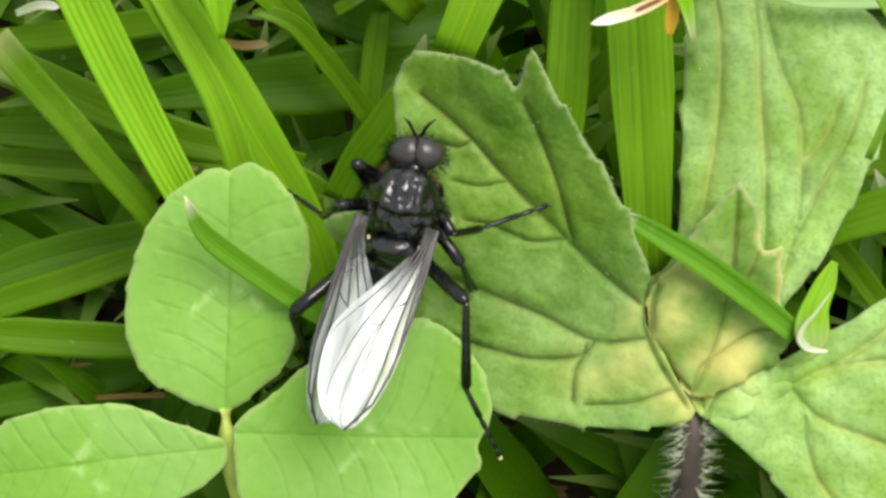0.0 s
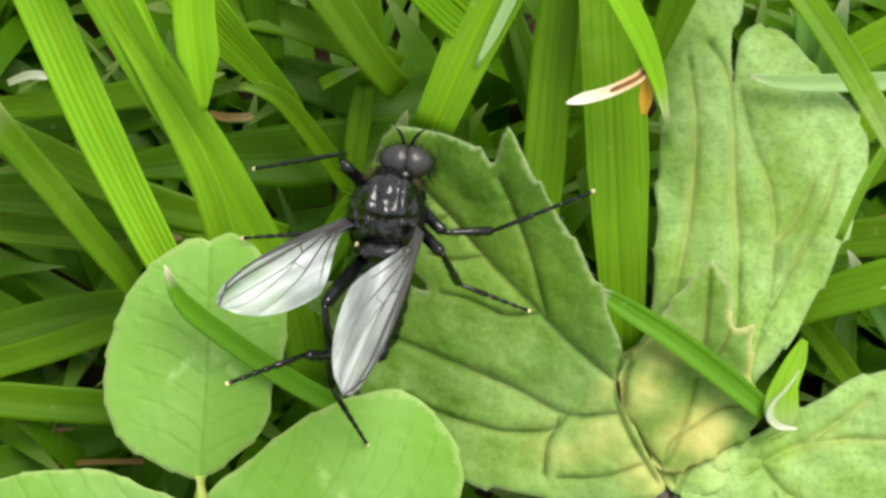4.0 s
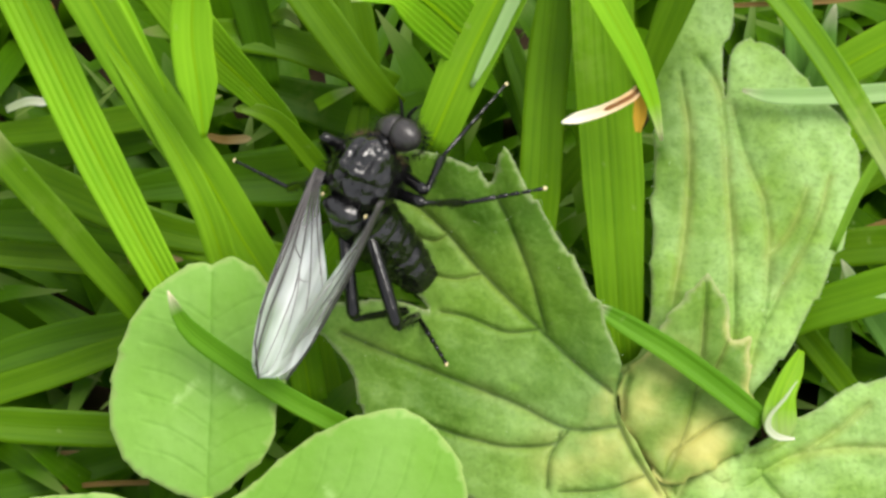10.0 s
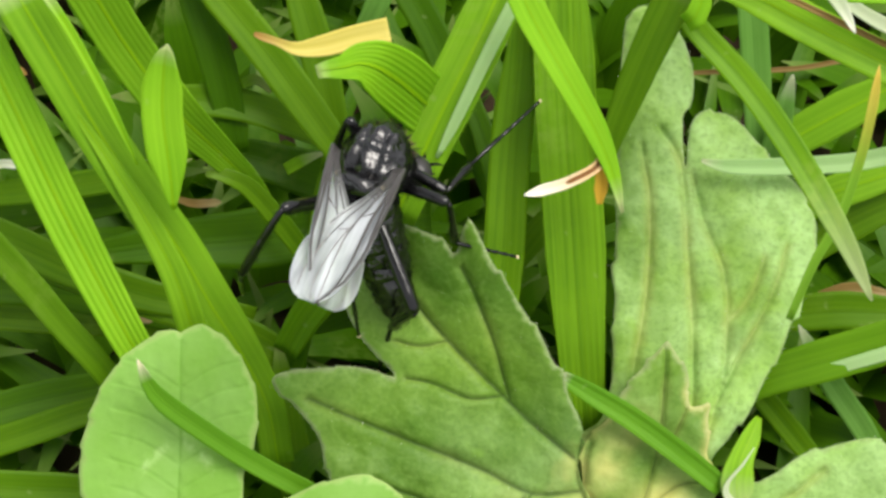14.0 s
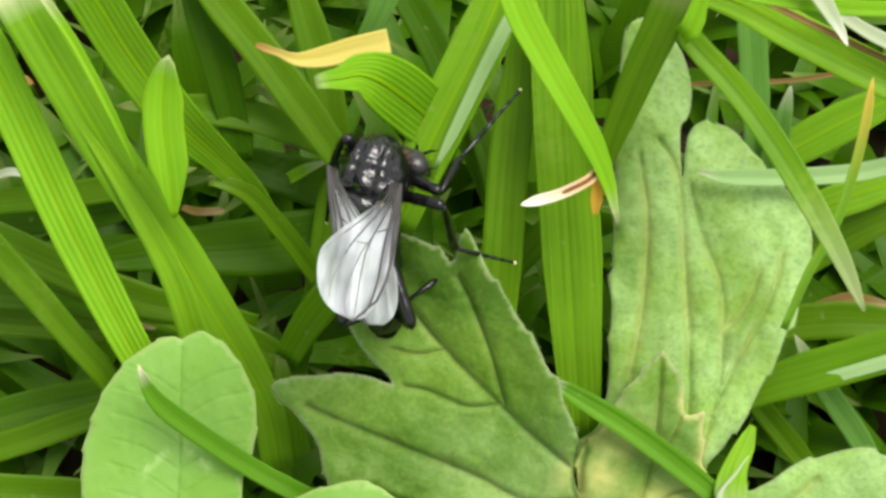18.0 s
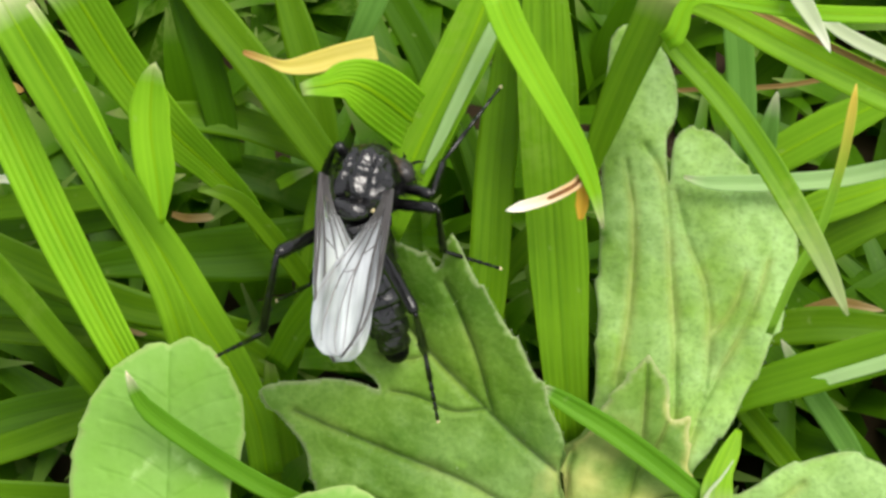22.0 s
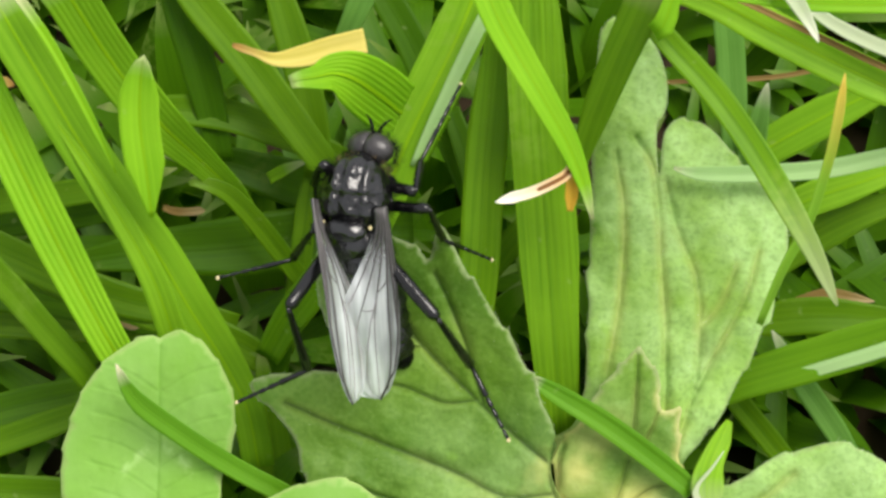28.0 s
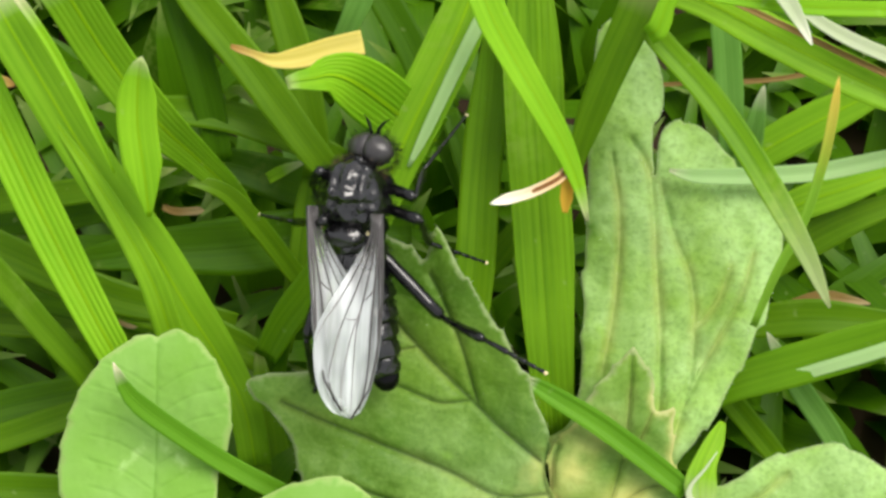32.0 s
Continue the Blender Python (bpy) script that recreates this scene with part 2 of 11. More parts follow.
SOIL = soil_material()
STEM = plain("clover_stem", (0.34, 0.42, 0.08), 0.5)
PETIOLE = plain("dark_petiole", (0.03, 0.022, 0.018), 0.6, vary=1.0)
DUST = plain("brown_hair", (0.13, 0.09, 0.04), 0.6, 0.2)
HAIR = plain("pale_hair", (0.55, 0.6, 0.42), 0.5)
BLACK = cuticle("black_cuticle", 0.16, 0.3, 0.14, 1300.0, 0.0001)
SHINY = cuticle("polished_cuticle", 0.13, 0.23, 0.85, 800.0, 0.0009)
LEG = cuticle("leg_cuticle", 0.13, 0.22, 0.5, 1500.0, 0.0001)
EYE = plain("faceted_eye", (0.024, 0.022, 0.022), 0.34, 0.55, 9000.0, 0.25, 0.00001)
BRISTLE = plain("black_bristle", (0.004, 0.004, 0.004), 0.6, 0.08)
PAD = plain("pale_foot_pad", (0.5, 0.42, 0.22), 0.6)
VEIN = plain("wing_vein", (0.045, 0.041, 0.041), 0.4)
VEIN_PALE = plain("pale_wing_vein", (0.15, 0.14, 0.14), 0.45)


def wing_material(name, smoky, milky):
    """A thin clear skin that mirrors the sky: smoky along its front edge, with long faint streaks and pleats."""
    k = Nodes(name)
    grain = k.n.new("ShaderNodeMapping")
    grain.inputs["Scale"].default_value = (1.0, 0.09, 1.0)
    k.link(k.n.new("ShaderNodeTexCoord").outputs["Object"], grain.inputs[0])
    streak = k.noise(1500.0, grain.outputs[0], 3.0)
    cloud_patch = k.noise(420.0, None, 2.0)
    lead = k.n.new("ShaderNodeAttribute")
    lead.attribute_name = "lead"
    far = k.n.new("ShaderNodeAttribute")
    far.attribute_name = "outer"
    tone = k.mix(k.ramp(streak, (0.34, (0, 0, 0)), (0.62, (1, 1, 1))), tuple(c * 0.62 for c in milky), milky)
    k.link(k.mix(lead.outputs["Fac"], tone, smoky), k.bsdf.inputs["Base Color"])
    k.bsdf.inputs["Roughness"].default_value = 0.3
    k.bsdf.inputs["Specular IOR Level"].default_value = 0.5
    k.bsdf.inputs["Thin Film Thickness"].default_value = 420.0
    relief = k.bump(streak, 0.00008, 0.6)
    shine = k.add("ShaderNodeBsdfAnisotropic", Roughness=0.42)
    tint = k.ramp(cloud_patch, (0.35, (0.86, 0.97, 0.95)), (0.5, (0.95, 0.95, 0.97)), (0.65, (0.97, 0.9, 0.98)))
    k.link(k.mix(lead.outputs["Fac"], tint, (0.3, 0.29, 0.3)), shine.inputs["Color"])
    k.link(relief, shine.inputs["Normal"])
    gap, skin, both = k.n.new("ShaderNodeBsdfTransparent"), k.n.new("ShaderNodeMixShader"), k.n.new("ShaderNodeMixShader")
    k.link(k.mix(lead.outputs["Fac"], (0.84, 0.83, 0.82), (0.4, 0.39, 0.39)), gap.inputs[0])
    skin.inputs[0].default_value = 0.2
    k.link(k.bsdf.outputs[0], skin.inputs[1])
    k.link(shine.outputs[0], skin.inputs[2])
    clear = k.math("ADD", k.ramp(streak, (0.36, (0.62, 0.62, 0.62)), (0.62, (0.36, 0.36, 0.36))), k.ramp(cloud_patch, (0.4, (0.16, 0.16, 0.16)), (0.6, (0, 0, 0))))
    clear = k.math("SUBTRACT", k.math("ADD", clear, 0.27), k.math("MULTIPLY", far.outputs["Fac"], 0.36))
    k.link(clear, both.inputs[0])
    k.link(skin.outputs[0], both.inputs[1])
    k.link(gap.outputs[0], both.inputs[2])
    k.link(both.outputs[0], k.out.inputs[0])
    return k.mat


WING = wing_material("wing_membrane", (0.05, 0.048, 0.05), (0.82, 0.86, 0.88))


# ---- building tools ----
def link_mesh(name, verts, faces, material, parent=None, smooth=True):
    me = bpy.data.meshes.new(name)
    me.from_pydata([tuple(v) for v in verts], [], faces)
    me.materials.append(material)
    if smooth:
        me.polygons.foreach_set("use_smooth", [True] * len(me.polygons))
    me.update()
    ob = new(name, me)
    if parent:
        ob.parent = parent
    return ob


def part(name, bm, material, parent, label=""):
    me = bpy.data.meshes.new(name)
    bm.normal_update()
    bm.to_mesh(me)
    bm.free()
    me.materials.append(material)
    me.polygons.foreach_set("use_smooth", [True] * len(me.polygons))
    ob = new(name, me)
    ob.parent = parent
    return tagged(ob, label)


def glide(points, count):
    """Points evenly along a smooth curve through the given ones (Catmull-Rom), and their values when longer than 3."""
    p = np.array(points, float)
    p = np.vstack([2 * p[0] - p[1], p, 2 * p[-1] - p[-2]])
    dense = []
    for a in range(1, len(p) - 2):
        for s in np.linspace(0, 1, 24, endpoint=a == len(p) - 3):
            q0, q1, q2, q3 = p[a - 1], p[a], p[a + 1], p[a + 2]
            dense.append(0.5 * (2 * q1 + (q2 - q0) * s + (2 * q0 - 5 * q1 + 4 * q2 - q3) * s**2 + (3 * q1 - q0 - 3 * q2 + q3) * s**3))
    dense = np.array(dense)
    run = np.r_[0, np.cumsum(np.linalg.norm(np.diff(dense[:, :3], axis=0), axis=1))]
    want = np.linspace(0, run[-1], count)
    return np.stack([np.interp(want, run, dense[:, n]) for n in range(p.shape[1])], 1)


def set_attr(ob, name, values):
    a = ob.data.attributes.new(name, "FLOAT", "POINT")
    a.data.foreach_set("value", [float(v) for v in values])


def blade_mesh(name, line, width, material, fold=0.16, roll=0.0, root=0.75, point=3.0, tip_len=1.2, count=22, thick=0.11, ridges=0.022, ribs=0, twist=0.0, tip_mix=0.9, blunt=0.0, lift=0.0, share=1.0):
    """A grass blade along a centre line in slope millimetres, from its root to its tip (a fourth value is the width there): a keeled ribbon with ribs and real thickness."""
    c = glide(line, count)
    run = np.r_[0, np.cumsum(np.linalg.norm(np.diff(c[:, :3], axis=0), axis=1))]
    total = run[-1]
    tang = np.gradient(c[:, :3], axis=0)
    tang /= np.linalg.norm(tang, axis=1, keepdims=True)
    cross = np.linspace(-1, 1, 33 if ribs else 9)
    top, low, uvs, tips = [], [], [], []
    for n in range(count):
        s = run[n] / total
        side = np.cross(tang[n], (0, 0, 1.0))
        side /= max(np.linalg.norm(side), 1e-6)
        up = np.cross(side, tang[n])
        a = radians(roll + twist * (s - 0.5))
        side, up = side * math.cos(a) + up * math.sin(a), up * math.cos(a) - side * math.sin(a)
        left = (total - run[n]) / (width * point)
        full = root + (1 - root) * min(1.0, s * 3.0)
        if c.shape[1] > 3:
            w = c[n, 3] * 0.5 * share
        else:
            w = width * 0.5 * full * max(blunt, min(1.0, left) ** 0.6 if left < 1 else 1.0)
        w = max(w, 0.02)
        for u in cross:
            h = fold * abs(u) * w + ridges * w * math.cos(u * math.pi * (ribs or 4)) * 0.5
            q = c[n, :3] + side * (u * w) + up * (h + lift)
            th = thick * (1 - 0.6 * abs(u)) * min(1.0, w / 0.25)
            top.append(q)
            low.append(q - up * th)
            uvs.append((u * w, run[n]))
            tips.append(tip_mix * max(0.0, 1 - (total - run[n]) / tip_len))
    k = len(cross)
    nv = len(top)
    faces = []
    for n in range(count - 1):
        for m in range(k - 1):
            a, b, d, e = n * k + m, n * k + m + 1, (n + 1) * k + m + 1, (n + 1) * k + m
            faces.append((a, b, d, e))
            faces.append((nv + e, nv + d, nv + b, nv + a))
        for m in (0, k - 1):
            a, b = n * k + m, (n + 1) * k + m
            faces.append((a, b, nv + b, nv + a) if m == 0 else (b, a, nv + a, nv + b))
    for n in (0, count - 1):
        for m in range(k - 1):
            a, b = n * k + m, n * k + m + 1
            faces.append((nv + a, nv + b, b, a) if n == 0 else (a, b, nv + b, nv + a))
    ob = link_mesh(name, [at(*v) for v in top + low], faces, material)
    uv = ob.data.uv_layers.new(name="UVMap")
    both = uvs + uvs
    flat = []
    for loop in ob.data.loops:
        flat.extend(both[loop.vertex_index])
    uv.data.foreach_set("uv", flat)
    set_attr(ob, "tipness", tips + tips)
    return ob


def blade(line, width, material, label="", **how):
    name, cat = ("grass_blade", "grass") if material not in (YELLOWED, STRAW, BROWN_CHIP, WITHERED, ORANGE) else ("dry_grass", "dry grass")
    ob = blade_mesh(name, line, width, material, **how)
    if material in (GRASS, GRASS_MID, GRASS_BRIGHT, GRASS_COOL, GRASS_DEEP, GRASS_SHADED, GRASS_PALE, GRASS_RIPE):
        rib = dict(how)
        rib.update(root=1.0, fold=0.0, ridges=0.0, ribs=0, thick=0.05, share=0.06, lift=0.012 + width * 0.25 * how.get("ridges", 0.022))
        keel = blade_mesh("midrib", line, max(0.06, width * 0.06), MIDRIB if material in (GRASS, GRASS_BRIGHT) else material, **rib)
        keel.parent = ob
    if material is BROWN_CHIP:
        rib = dict(how)
        rib.update(root=1.0, fold=0.1, ridges=0.0, ribs=0, thick=0.05, lift=0.05, tip_mix=0.0, point=0.8)
        blade_mesh("stripe", line[:-2], width * 0.34, CHIP_STRIPE, **rib).parent = ob
    return tagged(ob, label or "green ribbed grass blade in the lawn", cat, "blades of the lawn")


def ground_sheet():
    """Soil with small crumbs near the plants, one sheet out to the horizon."""
    ring = [0.0] + [0.004 * 1.14**n for n in range(90)] + [2000.0]
    verts, faces = [], []
    turns = 60
    for r in ring:
        for a in range(turns):
            x, y = r * math.cos(a * math.tau / turns), r * math.sin(a * math.tau / turns)
            z = -0.0155 + (0.0022 * noise.noise((x * 160, y * 160, 3)) + 0.001 * noise.noise((x * 600, y * 600, 1)) if r < 0.4 else 0.0)
            verts.append((x, y + 0.004, z))
    for n in range(len(ring) - 1):
        for a in range(turns):
            b = (a + 1) % turns
            faces.append((n * turns + a, (n + 1) * turns + a, (n + 1) * turns + b, n * turns + b))
    return tagged(link_mesh("ground", verts, faces, SOIL), "dark damp soil under the lawn", "ground", kind="structure")


def sheet(name, outline, height, veins, material, parent=None, step=0.2, thick=0.2, teeth=0.0, bleach=None, quilt=0.16, seed=0, plane=None, pale=0.0, bare=None, near=None, gold=0.0):
    """A broad leaf: an outline in slope millimetres filled with a fine mesh, sunk along its veins and puffed up between them."""
    from_outline = glide([(x, y, 0) for x, y in outline] + [(*outline[0], 0)], max(40, int(len(outline) * 9)))[:-1, :2]
    if teeth:
        mid = from_outline.mean(0)
        for n in range(len(from_outline)):
            d = from_outline[n] - mid
            saw = ((n + 5 * noise.noise((n * 0.05, seed, 2))) % 11) / 11
            from_outline[n] += d / np.linalg.norm(d) * teeth * (noise.noise((n * 0.21, seed, 0)) + 2.2 * saw**3)
    lo, hi = from_outline.min(0), from_outline.max(0)
    inner, rng = [], random.Random(seed)
    xs, ys = np.arange(lo[0], hi[0], step), np.arange(lo[1], hi[1], step)
    ring2 = np.roll(from_outline, -1, 0)
    for x in xs:
        for y in ys:
            px, py = x + rng.uniform(-0.3, 0.3) * step, y + rng.uniform(-0.3, 0.3) * step
            spans = (from_outline[:, 1] > py) != (ring2[:, 1] > py)
            if not spans.any():
                continue
            cut = from_outline[spans, 0] + (py - from_outline[spans, 1]) * (ring2[spans, 0] - from_outline[spans, 0]) / (ring2[spans, 1] - from_outline[spans, 1])
            if (cut > px).sum() % 2 and np.hypot(from_outline[:, 0] - px, from_outline[:, 1] - py).min() > step * 0.6:
                inner.append((px, py))
    lines = [glide([(x, y, 0) for x, y in v[:-1]], 130)[:, :2] for v in veins]
    widths = [v[-1] for v in veins]
    along = []
    for line in lines:
        tang = np.gradient(line, axis=0)
        tang /= np.linalg.norm(tang, axis=1, keepdims=True)
        across = np.c_[-tang[:, 1], tang[:, 0]]
        run = np.r_[0, np.cumsum(np.linalg.norm(np.diff(line, axis=0), axis=1))]
        for r in np.arange(0.05, run[-1], 0.12):
            n = int(np.searchsorted(run, r))
            along += [line[n] + across[n] * o for o in (-0.14, -0.06, 0.0, 0.06, 0.14)]
    if along:
        along = np.array(along)
        keep = []
        for p in along:
            spans = (from_outline[:, 1] > p[1]) != (ring2[:, 1] > p[1])
            cut = from_outline[spans, 0] + (p[1] - from_outline[spans, 1]) * (ring2[spans, 0] - from_outline[spans, 0]) / (ring2[spans, 1] - from_outline[spans, 1])
            keep.append((cut > p[0]).sum() % 2 == 1 and np.hypot(from_outline[:, 0] - p[0], from_outline[:, 1] - p[1]).min() > 0.05)
        along = along[np.array(keep)]
        inner = [p for p in inner if np.hypot(along[:, 0] - p[0], along[:, 1] - p[1]).min() > 0.1] + [tuple(p) for p in along]
    pts = [Vector(p) for p in from_outline] + [Vector(p) for p in inner]
    n_out = len(from_outline)
    edges = [(n, (n + 1) % n_out) for n in range(n_out)]
    flat, _, tris, *_ = delaunay_2d_cdt(pts, edges, [], 1, 1e-5)
    xy = np.array([(v.x, v.y) for v in flat])
    sink, mark, broad = np.zeros(len(xy)), np.zeros(len(xy)), np.zeros(len(xy))
    for line, w in zip(lines, widths):
        dist = np.sqrt(((xy[:, None] - line[None]) ** 2).sum(-1)).min(1)
        sink = np.maximum(sink, 0.55 * np.exp(-((dist / (w * 1.2)) ** 2)) + 0.16 * np.exp(-((dist / 0.8) ** 2)))
        mark = np.maximum(mark, min(1.0, w * 11) * np.exp(-((dist / (w * 0.6)) ** 2)))
        broad = np.maximum(broad, np.exp(-((dist / (w * 2.2)) ** 2)))
    rim_d = np.sqrt(((xy[:, None] - from_outline[None]) ** 2).sum(-1)).min(1)
    z = np.array([height(x, y) + quilt * 0.5 * noise.noise((x * 0.9, y * 0.9, seed)) + 0.05 * noise.noise((x * 3, y * 3, seed)) for x, y in xy]) - quilt * sink - 0.25 * quilt * np.exp(-rim_d / 0.25)
    base = np.array([plane(x, y) if plane else 0.0 for x, y in xy])
    top = [at(p[0], p[1], b + h) for p, h, b in zip(xy, z, base)]
    low = [at(p[0], p[1], b + h - thick * min(1, 0.35 + r)) for p, h, r, b in zip(xy, z, rim_d, base)]
    nv = len(top)
    faces, seen = [], {}
    for f in tris:
        a, b, c = f
        faces.append((a, b, c))
        faces.append((nv + c, nv + b, nv + a))
        for e in ((a, b), (b, c), (c, a)):
            seen[e] = True
    for a, b in list(seen):
        if (b, a) not in seen:
            faces.append((b, a, nv + a, nv + b))
    ob = link_mesh(name, top + low, faces, material, parent)
    fade = np.array([bleach(x, y) if bleach else 0.0 for x, y in xy])
    light = np.maximum(np.minimum(1.0, fade * 1.15), 0.3 * broad * min(1.0, 0.35 + pale))
    light = np.maximum(light, gold * np.exp(-((rim_d / 0.16) ** 2)))
    mark = mark * (1 - min(1.0, pale * 1.3))
    set_attr(ob, "vein", np.r_[mark, mark])
    paleness = np.array([pale * (0.85 + 0.35 * noise.noise((x * 0.45, y * 0.45, seed + 9)) + 0.25 * noise.noise((x * 1.6, y * 1.6, seed))) for x, y in xy])
    if near:
        paleness = paleness + np.array([near(x, y) for x, y in xy])
    set_attr(ob, "pale", np.r_[paleness, paleness])
    rim = np.exp(-((rim_d / 0.06) ** 2)) * (0.3 if pale > 0.8 else 0.5)
    if bare:
        rim *= np.array([bare(x, y) for x, y in xy])
    set_attr(ob, "rim", np.r_[rim, rim])
    set_attr(ob, "bleach", np.r_[light, light])
    return ob


def tube(bm, points, radii, sides=8):
    """Adds a tapered tube through the points to a bmesh, closed at both ends."""
    pts = [Vector(p) for p in points]
    rings = []
    for n, p in enumerate(pts):
        d = (pts[min(n + 1, len(pts) - 1)] - pts[max(n - 1, 0)]).normalized()
        a = d.orthogonal().normalized()
        b = d.cross(a)
        rings.append([bm.verts.new(p + (a * math.cos(s * math.tau / sides) + b * math.sin(s * math.tau / sides)) * radii[n]) for s in range(sides)])
    for n in range(len(rings) - 1):
        for s in range(sides):
            bm.faces.new((rings[n][s], rings[n][(s + 1) % sides], rings[n + 1][(s + 1) % sides], rings[n + 1][s]))
    bm.faces.new(rings[0][::-1])
    bm.faces.new(rings[-1])
    return bm


def ball(bm, centre, size, rings=14, sides=20, shape=None):
    """Adds an ellipsoid, bent by shape(point) when given."""
    made = bmesh.ops.create_uvsphere(bm, u_segments=sides, v_segments=rings, radius=1.0)["verts"]
    for v in made:
        q = Vector((v.co.x * size[0], v.co.y * size[1], v.co.z * size[2]))
        v.co = Vector(centre) + (shape(q) if shape else q)
    return bm


# ---- the ground and the plants ----
ground_sheet()

HUB = (6.01, -9.56, -1.80)
buttercup = tagged(new("buttercup_leaf"), "hairy lobed green buttercup leaf with sunken veins and a pale centre", "leaf")
buttercup.empty_display_size = 0.003


FADED = [(5.03, -5.53, 0.9, 0.9), (7.28, -7.39, 1.0, 1.0), (6.11, -7.49, 0.5, 0.4), (3.56, -5.63, 0.8, 0.8), (3.76, -7.11, 1.0, 0.55), (2.19, -7.7, 1.0, 0.5), (4.93, -8.67, 0.7, 0.6), (5.61, -9.25, 0.5, 0.9), (7.86, -9.24, 0.8, 0.5), (6.31, -4.35, 0.7, 0.3)]


def bleached(x, y):
    """The yellowish patches in the middle of the leaf, round the stalk."""
    return min(1.0, sum(a * math.exp(-(((x - u) ** 2 + (y - v) ** 2) / (r * r))) for u, v, r, a in FADED))


def free_edge(x, y):
    """0 where the lobes join at the stalk, 1 out along their free edges."""
    return min(1.0, max(0.0, math.hypot(x - HUB[0], y - HUB[1] - 1.5) - 3.6) / 1.2)


def leaf_lobe(outline, veins, plane, seed, pale):
    """One lobe; the first is paler towards the stalk and on one side of its main vein, the third has a golden edge."""
    sway = lambda x, y: 0.2 * math.sin(x * 0.5 + seed) * math.cos(y * 0.4) * min(1.0, math.hypot(x - HUB[0], y - HUB[1]) / 5)
    def paler(x, y):
        if seed == 1:
            near = 0.4 * min(1.0, max(0.0, 1 - (math.hypot(x - HUB[0], y - HUB[1]) - 2) / 7.5))
            return near + 0.1 * min(1.0, max(0.0, 0.2 - ((x - 0.2) * 0.69 + (y + 1.83) * 0.72)))
        return -0.5 * min(1.0, max(0.0, (8.6 - x) / 3.0)) * min(1.0, max(0.0, (y + 8.5) / 4)) if seed == 2 else 0.0
    return sheet("lobe", outline, sway, veins, BUTTERCUP, buttercup, 0.17, 0.22, 0.08, bleached, 0.38, seed, plane, pale, free_edge, paler, 1.0 if seed == 4 else 0.0)


def fringe(lobe, seed, length=0.08):
    """Fine pale hairs along the edge and over the face of a lobe."""
    me, rng = lobe.data, random.Random(seed)
    half = len(me.vertices) // 2
    verts, faces = [], []
    rim = [0.0] * len(me.vertices)
    me.attributes["rim"].data.foreach_get("value", rim)
    normals = [v.normal.copy() for v in me.vertices]
    centre = sum((v.co for v in me.vertices), Vector()) / len(me.vertices)
    for n in range(half):
        on_rim = rim[n] > 0.25
        for _ in range(2 if on_rim else (1 if rng.random() < 0.03 else 0)):
            p = me.vertices[n].co
            d = ((p - centre).normalized() * (1.6 if on_rim else 0.3) + normals[n] * (0.5 if on_rim else 0.9) + Vector((rng.uniform(-1, 1), rng.uniform(-1, 1), rng.uniform(-1, 1))) * 0.7).normalized()
            a = d.orthogonal().normalized() * 0.006 * MM
            b = d.cross(a)
            k = len(verts)
            q = p + Vector((rng.uniform(-1, 1), rng.uniform(-1, 1), 0)) * 0.06 * MM
            verts += [q + a, q - a * 0.5 + b, q - a * 0.5 - b, q + d * length * MM * rng.uniform(0.5, 1.2)]
            faces += [(k, k + 1, k + 3), (k + 1, k + 2, k + 3), (k + 2, k, k + 3)]
    return tagged(link_mesh("fringe", verts, faces, HAIR, lobe), "fine pale hairs", kind="stuff")


def folded(x, y):
    """The first lobe: one half lies flat, the other rises from the main vein."""
    return -0.36 + 0.5 * max(0.0, (x - 0.2) * 0.69 + (y + 1.83) * 0.72)


